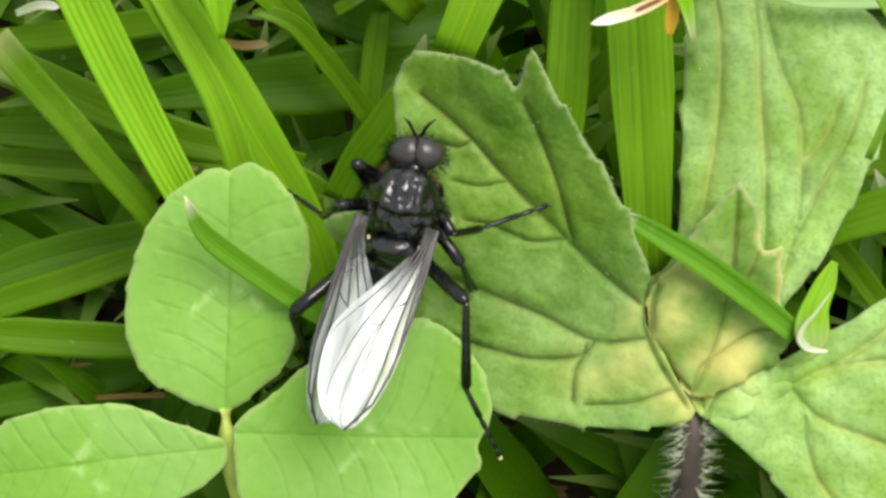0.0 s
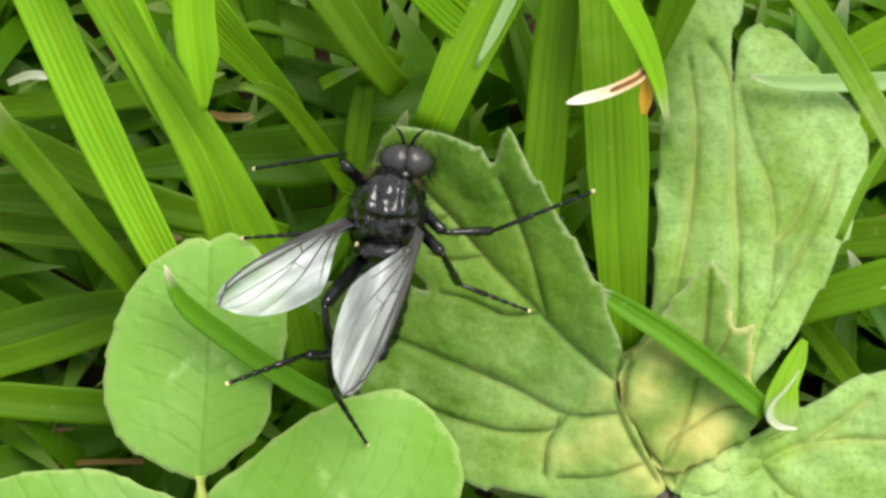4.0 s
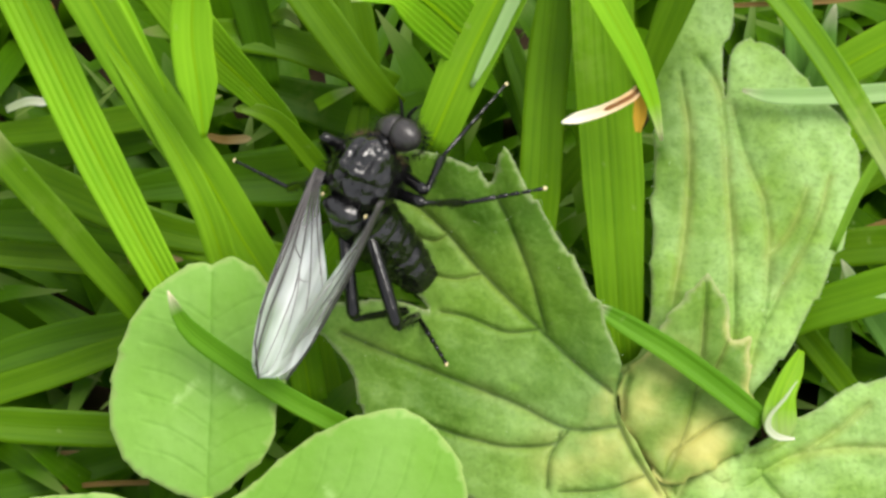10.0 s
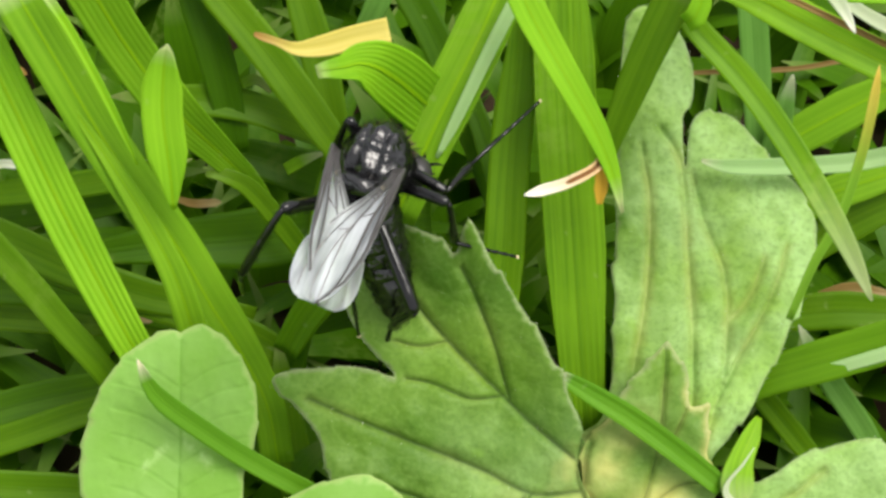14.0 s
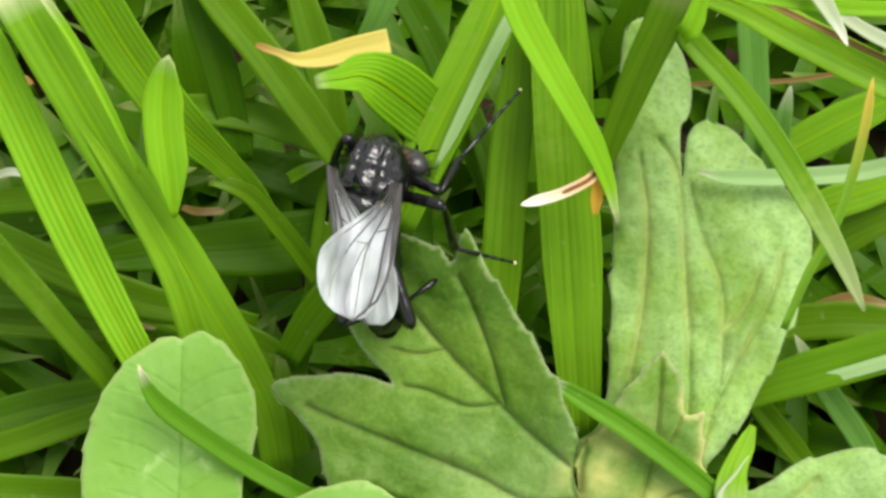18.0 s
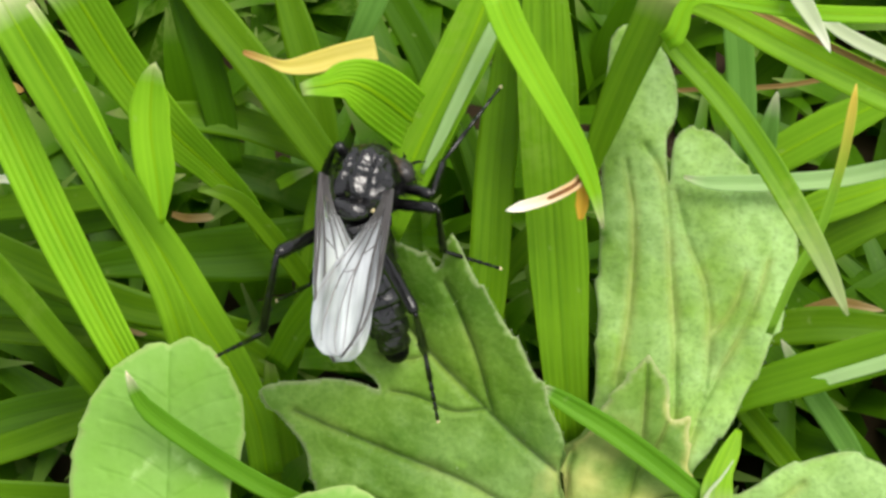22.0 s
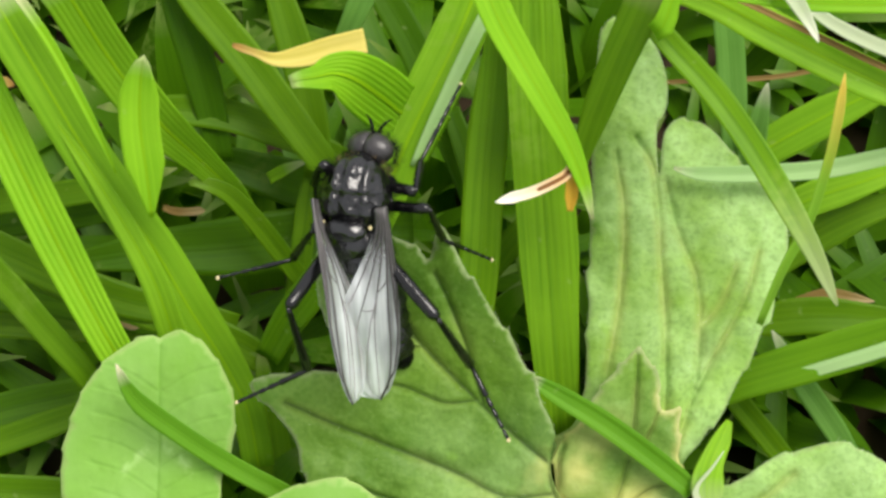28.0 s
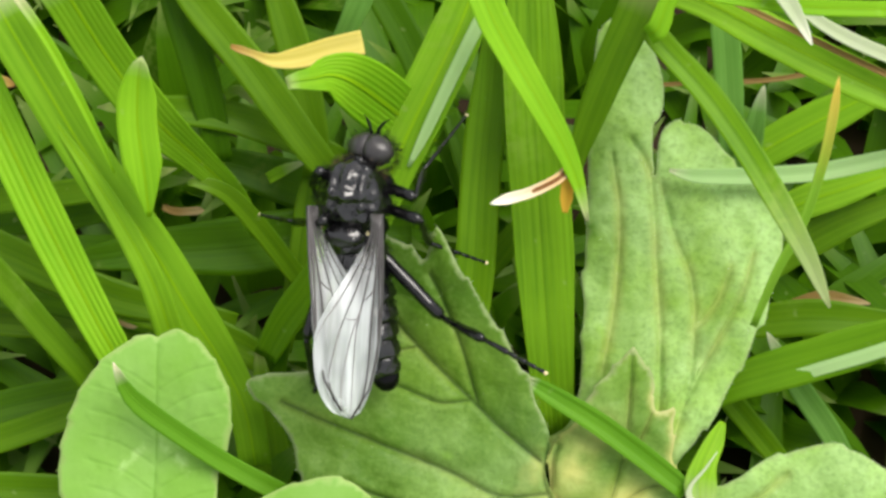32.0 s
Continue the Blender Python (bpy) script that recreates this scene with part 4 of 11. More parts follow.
blade([(12.22, 5.88, -9.00), (12.00, 10.06, -8.33), (11.72, 12.78, -7.67), (11.34, 15.69, -7.00)], 1.22, GRASS_PALE)
blade([(12.58, 5.88, -9.00), (12.93, 7.44, -8.00), (13.29, 9.41, -7.00)], 1.45, GRASS_PALE)
blade([(12.02, 5.96, -10.00), (14.29, 7.35, -9.33), (17.63, 9.07, -8.67), (20.54, 10.28, -8.00)], 1.71, GRASS)
blade([(13.28, 3.51, -9.00), (14.86, 4.57, -8.67), (17.54, 5.50, -8.33), (20.51, 6.54, -8.00)], 1.46, GRASS)
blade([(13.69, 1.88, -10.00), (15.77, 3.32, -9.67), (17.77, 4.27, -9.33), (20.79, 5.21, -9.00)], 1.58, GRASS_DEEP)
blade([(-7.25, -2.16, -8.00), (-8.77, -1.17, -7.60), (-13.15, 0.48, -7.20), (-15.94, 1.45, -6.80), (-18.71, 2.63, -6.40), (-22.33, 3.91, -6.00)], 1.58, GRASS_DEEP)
blade([(-11.61, -0.55, -10.00), (-13.37, -0.22, -9.50), (-16.47, 0.56, -9.00), (-19.54, 0.88, -8.50), (-23.49, 0.97, -8.00)], 1.40, GRASS_SHADED)
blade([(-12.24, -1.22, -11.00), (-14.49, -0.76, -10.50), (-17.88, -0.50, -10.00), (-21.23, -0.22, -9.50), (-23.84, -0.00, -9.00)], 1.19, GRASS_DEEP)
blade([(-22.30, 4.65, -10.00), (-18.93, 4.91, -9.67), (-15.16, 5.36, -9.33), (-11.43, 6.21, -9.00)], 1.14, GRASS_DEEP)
blade([(-23.43, 3.56, -12.00), (-19.39, 3.96, -11.33), (-15.69, 4.36, -10.67), (-12.52, 4.97, -10.00)], 1.07, GRASS_SHADED)
blade([(-13.31, -2.84, -8.00), (-15.23, -3.28, -7.50), (-18.24, -3.95, -7.00), (-20.76, -4.82, -6.50), (-23.26, -5.90, -6.00)], 1.44, GRASS_SHADED)
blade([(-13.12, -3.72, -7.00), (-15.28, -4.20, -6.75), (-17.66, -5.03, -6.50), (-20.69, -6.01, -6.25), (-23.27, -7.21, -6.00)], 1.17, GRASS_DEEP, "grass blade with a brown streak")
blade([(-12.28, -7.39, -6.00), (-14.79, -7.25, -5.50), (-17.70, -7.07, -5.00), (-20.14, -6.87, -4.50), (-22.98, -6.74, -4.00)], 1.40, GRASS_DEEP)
blade([(-11.74, -7.31, -8.00), (-14.79, -8.29, -7.50), (-17.81, -9.21, -7.00), (-20.79, -9.77, -6.50), (-23.73, -10.28, -6.00)], 1.36, GRASS_SHADED)
blade([(-11.46, -9.66, -9.00), (-15.05, -10.44, -8.67), (-18.63, -10.65, -8.33), (-22.18, -10.74, -8.00)], 1.57, GRASS_SHADED)
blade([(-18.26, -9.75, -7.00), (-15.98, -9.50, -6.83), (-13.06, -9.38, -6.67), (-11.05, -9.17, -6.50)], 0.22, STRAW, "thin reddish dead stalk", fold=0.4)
blade([(-3.85, -16.13, -12.00), (-0.54, -14.09, -11.33), (2.70, -12.56, -10.67), (7.44, -10.36, -10.00)], 3.49, GRASS_SHADED)
blade([(4.42, -15.46, -9.00), (5.28, -12.91, -8.67), (5.69, -10.85, -8.33), (6.09, -8.36, -8.00)], 1.34, GRASS_SHADED)
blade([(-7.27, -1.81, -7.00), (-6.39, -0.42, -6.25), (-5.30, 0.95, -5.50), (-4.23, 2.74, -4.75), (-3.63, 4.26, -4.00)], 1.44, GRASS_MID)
blade([(-7.93, -7.31, -9.00), (-7.64, -4.43, -8.33), (-6.89, -1.59, -7.67), (-5.90, 0.28, -7.00)], 1.87, GRASS_SHADED)
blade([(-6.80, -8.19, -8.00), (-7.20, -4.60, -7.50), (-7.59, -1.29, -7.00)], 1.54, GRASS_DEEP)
blade([(1.93, 1.70, -6.00), (2.60, 2.60, -5.67), (3.71, 3.94, -5.33), (5.03, 5.50, -5.00)], 1.13, GRASS_DEEP)
blade([(0.26, 8.55, -8.00), (1.22, 5.69, -7.50), (1.93, 2.41, -7.00)], 1.02, GRASS_SHADED)
blade([(-4.27, -7.50, -0.60), (-5.45, -6.72, 0.00), (-7.32, -5.65, 0.60), (-9.12, -4.42, 1.20), (-10.77, -3.07, 1.80), (-11.35, -1.78, 2.40)], 0.76, GRASS_COOL, "small grass blade with a white tip over the clover", fold=0.22, tip_len=0.8, root=1.0, point=2.6, tip_mix=1.0)
blade([(9.30, -6.51, -0.20, 0.69), (8.80, -6.07, -0.20, 0.81), (7.41, -4.98, -0.10, 0.85), (6.02, -3.98, -0.05, 0.85), (4.73, -3.19, 0.00, 0.76), (3.83, -2.65, 0.10, 0.56), (3.26, -2.35, 0.20, 0.20)], 1.0, GRASS_COOL, "green grass blade lying across the hairy leaf", fold=0.3, ridges=0.08, ribs=3, tip_len=0.6, tip_mix=0.9)
blade([(10.77, -4.01, -1.00, 0.25), (10.43, -4.70, -0.70, 0.70), (10.02, -5.49, -0.40, 0.90), (9.82, -6.16, -0.10, 1.18), (9.80, -6.69, 0.00, 1.10), (9.84, -7.09, 0.00, 0.49)], 1.0, GRASS, "small curled grass blade with a pale edge", fold=0.25, tip_mix=0.4)
blade([(10.41, -5.02, 0.20, 0.04), (9.96, -5.65, 0.25, 0.10), (9.48, -6.19, 0.30, 0.14), (9.36, -6.62, 0.35, 0.24), (9.67, -6.96, 0.35, 0.24), (10.30, -7.04, 0.30, 0.08)], 0.3, WITHERED, "whitish folded edge of the curled grass blade", fold=0.2)
blade([(-11.93, 4.51, -8.50), (-11.19, 4.31, -8.25), (-10.03, 4.34, -8.00)], 0.34, STRAW, "tan scrap of dead grass", fold=0.3, point=0.8)
blade([(-19.32, 9.84, -6.00), (-18.39, 9.66, -6.00), (-17.57, 9.38, -6.00)], 0.41, YELLOWED, "yellow scrap of dead grass", fold=0.3, point=0.8)
blade([(-20.40, 5.69, -9.00), (-19.44, 6.03, -9.00), (-18.61, 5.94, -9.00)], 0.36, WITHERED, "bleached scrap of dead grass", fold=0.3, point=0.8)
blade([(-9.20, 9.22, -8.00), (-8.61, 9.42, -8.00), (-8.01, 8.85, -8.00)], 0.80, GRASS_DEEP)
blade([(-7.50, 5.76, -9.00), (-6.64, 6.18, -8.75), (-5.78, 6.45, -8.50)], 0.71, GRASS_MID)
blade([(-15.55, -0.55, -10.00), (-14.29, -0.22, -9.50), (-13.04, -0.58, -9.00)], 0.41, STRAW, "brown scrap of dead grass", fold=0.3, point=0.8)
blade([(-20.80, -8.38, -9.50), (-19.10, -8.70, -9.25), (-17.19, -8.44, -9.00)], 0.50, STRAW, "brown strip of dead grass", fold=0.3)
blade([(14.88, 0.46, -10.00), (16.30, 0.76, -10.00), (18.20, 0.48, -10.00)], 0.58, STRAW, "brown strip of dead grass", fold=0.3)
blade([(0.13, -13.00, -9.00), (1.49, -13.45, -9.00), (3.07, -13.25, -9.00)], 0.45, STRAW, "brown scrap of dead grass", fold=0.3)
blade([(4.90, 5.20, 1.40), (4.53, 4.83, 1.50), (3.63, 4.38, 1.60), (2.74, 4.11, 1.70), (2.14, 3.95, 1.80)], 0.40, BROWN_CHIP, "curled brown withered grass scrap with a white end", fold=0.4, root=0.9, point=1.5, tip_len=2.4, tip_mix=1.0)
blade([(4.85, 3.69, 0.70), (4.91, 4.47, 1.05), (4.92, 5.14, 1.40)], 0.48, ORANGE, "orange withered grass scrap", fold=0.3, root=0.4, point=1.0, tip_len=0.4)


def lawn(name, label, seed, count, area, clear, height, material, spread=False):
    """Many blades in one mesh: the lawn under and around the plants."""
    rng = random.Random(seed)
    verts, faces, uvs, tips = [], [], [], []
    for _ in range(count):
        while True:
            x, y = rng.uniform(*area[0]), rng.uniform(*area[1])
            if not clear(x, y):
                break
        a, long, w = (rng.uniform(0, math.tau) if spread else math.atan2(y, x) + rng.uniform(-0.9, 0.9)), height * rng.uniform(0.6, 1.2), rng.uniform(0.5, 1.25) * MM
        lean, bend = Vector((math.cos(a), math.sin(a), 0)), rng.uniform(0.35, 1.2)
        side = Vector((-lean.y, lean.x, 0))
        k = len(verts)
        for n in range(6):
            s = n / 5
            p = Vector((x, y, -0.017)) + lean * long * bend * s**1.4 + Vector((0, 0, long * (s - 0.45 * bend * s * s)))
            half = w * (1 - s**3) + 0.00002
            for u in (-1, 0, 1):
                verts.append(p + side * half * u + Vector((0, 0, 0.2 * half * abs(u))))
                uvs.append((u * half / MM, s * long / MM))
                tips.append(max(0.0, s - 0.85) * 3)
        for n in range(5):
            for m in range(2):
                b = k + n * 3 + m
                faces.append((b, b + 1, b + 4, b + 3))
    ob = link_mesh(name, verts, faces, material)
    layer = ob.data.uv_layers.new(name="UVMap")
    flat = []
    for loop in ob.data.loops:
        flat.extend(uvs[loop.vertex_index])
    layer.data.foreach_set("uv", flat)
    set_attr(ob, "tipness", tips)
    return tagged(ob, label, "grass", kind="stuff")


in_view = lambda x, y: abs(x) < 0.03 and -0.03 < y < 0.042
# The undergrowth's dark green includes the shade below the plants.
lawn("undergrowth", "dark tangle of low grass under the plants", 31, 900, ((-0.03, 0.03), (-0.025, 0.035)), lambda x, y: False, 0.0115, GRASS_SHADED, True)
lawn("lawn", "short green lawn grass all round", 32, 5200, ((-0.16, 0.16), (-0.16, 0.2)), in_view, 0.024, GRASS)
lawn("lawn", "short green lawn grass farther off", 33, 9000, ((-0.6, 0.6), (-0.6, 0.7)), lambda x, y: abs(x) < 0.16 and -0.16 < y < 0.2, 0.03, GRASS)



# ---- the fly ----
def fly_part(name, bm, material, parent, label=""):
    """A part shaped in millimetres."""
    bmesh.ops.scale(bm, vec=(MM, MM, MM), verts=bm.verts)
    return part(name, bm, material, parent, label)


def spikes(seed, count, spot, length, width=0.016):
    """Fine bristles standing on a surface; spot(rng) gives a place and the way out."""
    bm, rng = bmesh.new(), random.Random(seed)
    for _ in range(count):
        p, d = spot(rng)
        d = (d + Vector((rng.uniform(-0.4, 0.4), rng.uniform(-0.7, 0.1), rng.uniform(-0.2, 0.3)))).normalized()
        a = d.orthogonal().normalized() * width
        b = d.cross(a)
        tip = bm.verts.new(p + d * length * rng.uniform(0.6, 1.2))
        feet = [bm.verts.new(p + a), bm.verts.new(p - a * 0.5 + b * 0.87), bm.verts.new(p - a * 0.5 - b * 0.87)]
        for n in range(3):
            bm.faces.new((feet[n], feet[(n + 1) % 3], tip))
    return bm


def on_ball(centre, size, low=-0.2):
    def spot(rng):
        while True:
            d = Vector((rng.gauss(0, 1), rng.gauss(0, 1), rng.gauss(0, 1))).normalized()
            if d.z > low:
                return Vector(centre) + Vector((d.x * size[0], d.y * size[1], d.z * size[2])), d
    return spot


fly = tagged(new("fly"), "glossy black fly with large eyes and smoky clear wings", "fly")
fly.empty_display_size = 0.002


def make_thorax():
    def hump(q):
        if q.z <= 0:
            return Vector((q.x * (1 - 0.06 * q.y), q.y, q.z * (1.0 + 0.1 * q.y)))
        lump = 1 + 0.07 * noise.noise((q.x * 1.7, q.y * 1.7, q.z * 1.7 + 4)) + 0.025 * noise.noise((q.x * 5, q.y * 5, q.z * 5))
        ridge = 0.1 * math.exp(-((q.x / 0.2) ** 2)) + 0.1 * math.exp(-(((abs(q.x) - 0.62) / 0.17) ** 2)) - 0.07 * math.exp(-(((abs(q.x) - 0.36) / 0.1) ** 2))
        seam = -0.12 * math.exp(-(((q.y + 0.35 - 0.25 * abs(q.x)) / 0.09) ** 2)) - 0.14 * math.exp(-(((q.y + 1.0) / 0.1) ** 2))
        return Vector((q.x * (1 - 0.06 * q.y) * lump, q.y, (q.z * (1.0 + 0.1 * q.y) + ridge + seam) * lump))
    thorax = fly_part("thorax", ball(bmesh.new(), (0, 0, 0), (1.3, 1.4, 1.12), 40, 56, hump), SHINY, fly, "humped glossy black thorax")
    fly_part("scutellum", ball(bmesh.new(), (0, -1.38, 0.5), (0.75, 0.42, 0.34)), SHINY, thorax)
    fly_part("collar", ball(bmesh.new(), (0, 1.2, -0.05), (0.62, 0.4, 0.55)), BLACK, thorax)
    fly_part("hair", spikes(1, 900, on_ball((0, 0, 0), (1.27, 1.38, 1.08), -0.5), 0.45, 0.009), BRISTLE, thorax, "fine black bristles")
    fly_part("ruff", spikes(5, 260, on_ball((0, 0.95, -0.25), (0.95, 0.5, 0.8), -0.3), 0.26, 0.012), DUST, thorax, "brownish hairs round the neck")
    for side in (-1, 1):
        fly_part("haltere", ball(bmesh.new(), (side * 0.85, -1.2, 0.5), (0.06, 0.08, 0.06), 8, 10), PAD, thorax, "pale yellow knob")
        bm = bmesh.new()
        for y in (0.65, -0.05, -0.85):
            ball(bm, (side * 0.75, y, -0.75), (0.5, 0.4, 0.55), 10, 12)
        fly_part("coxa", bm, BLACK, thorax)
    return thorax


def make_head():
    head = fly_part("head", ball(bmesh.new(), (0, 0.5, -0.15), (0.62, 0.42, 0.62)), BLACK, fly, "black head with two large grey eyes")
    for side in (-1, 1):
        def eye_shape(q, side=side):
            x = max(0.0, q.x * side)
            groove = 1 - 0.13 * math.exp(-((x / 0.13) ** 2))
            return Vector((side * (x + 0.015), q.y * groove * (1 - 0.05 * x), q.z * groove * (1 + 0.06 * q.y)))
        fly_part("eye", ball(bmesh.new(), (0, 0.5, 0.06), (0.9, 0.62, 0.58), 24, 40, eye_shape), EYE, head, "large grey-brown compound eye")
        bm = tube(bmesh.new(), [(side * 0.1, 1.05, 0.1), (side * 0.2, 1.3, 0.16), (side * 0.34, 1.5, 0.2), (side * 0.54, 1.66, 0.2)], [0.05, 0.06, 0.055, 0.03], 7)
        fly_part("antenna", bm, BRISTLE, head)
    fly_part("ocelli", ball(bmesh.new(), (0, 0.0, 0.58), (0.17, 0.17, 0.14), 8, 10), SHINY, head, "shiny black knob of simple eyes")
    fly_part("hair", spikes(2, 900, on_ball((0, 0.42, -0.16), (0.92, 0.64, 0.5), -0.9), 0.46, 0.009), BRISTLE, head, "fine dark beard")
    return head


def make_abdomen():
    """Eight overlapping rings that taper to the tail."""
    core = [(0, 0.25 - s * 0.62, -0.05 - 0.01 * s) for s in range(11)]
    size = [0.75, 1.0, 1.06, 1.05, 1.0, 0.94, 0.86, 0.76, 0.64, 0.5, 0.3]
    abdomen = fly_part("abdomen", tube(bmesh.new(), core, [r * 0.95 for r in size], 18), BLACK, fly, "long ringed black abdomen")
    for n in range(8):
        y = -0.15 - n * 0.68
        r = 1.1 * (1 - (n / 10.5) ** 2)
        bm = tube(bmesh.new(), [(0, y + 0.34, 0), (0, y + 0.26, 0), (0, y + 0.05, 0), (0, y - 0.2, 0), (0, y - 0.36, 0), (0, y - 0.43, 0), (0, y - 0.45, 0)], [r * 0.84, r * 0.89, r * 0.96, r * 1.01, r * 1.03, r * 0.99, r * 0.88], 26)
        for v in bm.verts:
            d = 1 + 0.07 * noise.noise((v.co.x * 1.6, v.co.y * 2.5, v.co.z * 1.6 + n))
            v.co = Vector((v.co.x * d, v.co.y + 0.09 * noise.noise((v.co.x * 2.2, n * 3.1, v.co.z)), v.co.z * d))
        fly_part("tergite", bm, SHINY, abdomen)
    fly_part("clasper", ball(bmesh.new(), (0, -5.5, 0), (0.52, 0.6, 0.4), 10, 12), BLACK, abdomen)
    def ring_spot(rng):
        a, y = rng.uniform(-0.4, math.pi + 0.4), rng.uniform(-5.2, 0)
        r = 1.05 * (1 - (-y / 7.2) ** 2)
        return Vector((r * math.cos(a), y, r * math.sin(a))), Vector((math.cos(a), -0.6, math.sin(a)))
    fly_part("hair", spikes(3, 420, ring_spot, 0.28, 0.016), BRISTLE, abdomen)
    return abdomen


WING_LONG = 7.2


def wing_edges(s):
    """Leading and trailing edge at s of the length: a slim root, a wide lobe behind, a rounded tip."""
    tip = math.sqrt(max(0.0, 1 - max(0.0, (s - 0.56) / 0.44) ** 2.4))
    lead = -0.14 - 0.22 * math.sin(math.pi * min(1.0, s * 0.9))
    ease = min(1.0, max(0.0, (s - 0.08) / 0.5))
    trail = 0.25 + 0.3 * s + 1.6 * (ease * ease * (3 - 2 * ease) * 0.5 + ease * 0.5)
    return 0.55 + (lead - 0.55) * tip, 0.55 + (trail - 0.55) * tip


def wing_place(s, u, side):
    """A place on the wing: s from root to tip, u from leading to trailing edge."""
    a, b = wing_edges(s)
    x = a + (b - a) * u
    z = 0.14 * math.sin(math.pi * u) * math.sin(math.pi * min(1, s * 1.1)) + 0.022 * math.sin(u * 19) * s - 0.25 * max(0.0, s - 0.42)
    return (side * x, s * WING_LONG, z)


def make_wing(side):
    bm, grid = bmesh.new(), []
    for n in range(31):
        s = n / 30
        grid.append([bm.verts.new(wing_place(s, m / 14, side)) for m in range(15)])
    for n in range(30):
        for m in range(14):
            q = (grid[n][m], grid[n][m + 1], grid[n + 1][m + 1], grid[n + 1][m])
            bm.faces.new(q if side < 0 else q[::-1])
    bmesh.ops.remove_doubles(bm, verts=bm.verts, dist=1e-4)
    wing = fly_part("wing", bm, WING, fly, "clear smoky wing with dark veins")
    front = []
    for v in wing.data.vertices:
        a, b = wing_edges(min(1.0, v.co.y / MM / WING_LONG))
        u = (side * v.co.x / MM - a) / max(0.05, b - a)
        front.append(max(0.0, 1.0 - max(0.0, u - 0.1) * 6.0) * (0.55 + 0.4 * math.sin(u * 60)))
    set_attr(wing, "lead", front)
    set_attr(wing, "outer", [min(1.0, max(0.0, (v.co.y / MM / WING_LONG - 0.14) * 4)) for v in wing.data.vertices])
    runs = [(0.0, 0.0, 0.0, 0.0, 1.0, 0.05, 0.1), (0.0, 0.15, 0.4, 0.09, 0.72, 0.02, 0.085), (0.0, 0.24, 0.5, 0.2, 0.95, 0.1, 0.075),
            (0.0, 0.42, 0.36, 0.4, 0.6, 0.4, 0.055), (0.55, 0.4, 0.78, 0.4, 0.99, 0.33, 0.03), (0.45, 0.4, 0.7, 0.52, 0.97, 0.6, 0.03), (0.0, 0.6, 0.34, 0.58, 0.6, 0.66, 0.052), (0.55, 0.64, 0.72, 0.72, 0.88, 0.85, 0.028), (0.0, 0.8, 0.26, 0.78, 0.45, 0.86, 0.052), (0.4, 0.84, 0.5, 0.9, 0.62, 0.98, 0.026), (0.36, 0.2, 0.4, 0.3, 0.42, 0.4, 0.045), (0.5, 0.4, 0.52, 0.52, 0.5, 0.63, 0.035)]
    for s0, u0, s1, u1, s2, u2, thick in runs:
        pts = []
        for q in np.linspace(0, 1, 14):
            s = s0 * (1 - q) ** 2 + 2 * s1 * q * (1 - q) + s2 * q * q
            u = u0 * (1 - q) ** 2 + 2 * u1 * q * (1 - q) + u2 * q * q
            pts.append(Vector(wing_place(s, u, side)) )
        fly_part("vein", tube(bmesh.new(), pts, [0.8 * max(thick, 0.034) * (1 - 0.5 * q / 13) for q in range(14)], 5), VEIN if thick > 0.04 else VEIN_PALE, wing)
    return wing


def make_segment(name, length, r0, r1, parent, seed, feet=False, belly=1.0):
    """A leg segment along +y from its joint."""
    bm = bmesh.new()
    if feet:
        for n in range(5):
            a, b = length * (0 if n == 0 else 0.42 + 0.145 * (n - 1)), length * (0.42 + 0.145 * n)
            r = r0 + (r1 - r0) * n / 4
            tube(bm, [(0, a, 0), (0, a + 0.02, 0), (0, b - 0.1, 0), (0, b - 0.02, 0)], [r * 0.6, r * 0.8, r * 1.15, r * 0.7], 8)
    else:
        tube(bm, [(0, length * q, 0.05 * math.sin(math.pi * q)) for q in (0, 0.06, 0.25, 0.5, 0.75, 0.94, 1.0)], [r0 * 0.6, r0 * 0.9, r0 * belly, (r0 + r1) * 0.5 * belly, r1 * 1.05, r1 * 1.05, r1 * 0.6], 10)
    seg = fly_part(name, bm, LEG, parent)
    def spot(rng):
        a, q = rng.uniform(0, math.tau), rng.uniform(0.1, 0.98)
        r = (r0 + (r1 - r0) * q) * 0.95
        return Vector((r * math.cos(a), q * length, r * math.sin(a))), Vector((math.cos(a), 0.9, math.sin(a)))
    if not feet:
        fly_part("hair", spikes(seed, 60, spot, 0.17, 0.013), BRISTLE, seg)
    else:
        fly_part("foot_pad", ball(bmesh.new(), (0, length + 0.02, 0), (0.075, 0.085, 0.05), 8, 10), PAD, seg, "pale yellowish foot pad")
    return seg


def make_leg(femur_l, tibia_l, tarsus_l, thick, seed):
    femur = make_segment("femur", femur_l, 0.2 * thick, 0.23 * thick, fly, seed, belly=1.15)
    tibia = make_segment("tibia", tibia_l, 0.13 * thick, 0.17 * thick, fly, seed + 1)
    tarsus = make_segment("tarsus", tarsus_l, 0.1 * thick, 0.07 * thick, fly, seed + 2, True)
    return femur, tibia, tarsus


thorax, head, abdomen = make_thorax(), make_head(), make_abdomen()
wing_left, wing_right = make_wing(-1), make_wing(1)
front_left = make_leg(1.9, 1.8, 3.7, 0.85, 100)
front_right = make_leg(1.9, 1.8, 3.7, 0.85, 110)
middle_left = make_leg(2.2, 2.3, 2.8, 0.85, 120)
middle_right = make_leg(2.2, 2.3, 2.8, 0.85, 130)
hind_left = make_leg(3.9, 3.3, 2.9, 1.0, 140)
hind_right = make_leg(3.9, 3.3, 2.9, 1.0, 150)


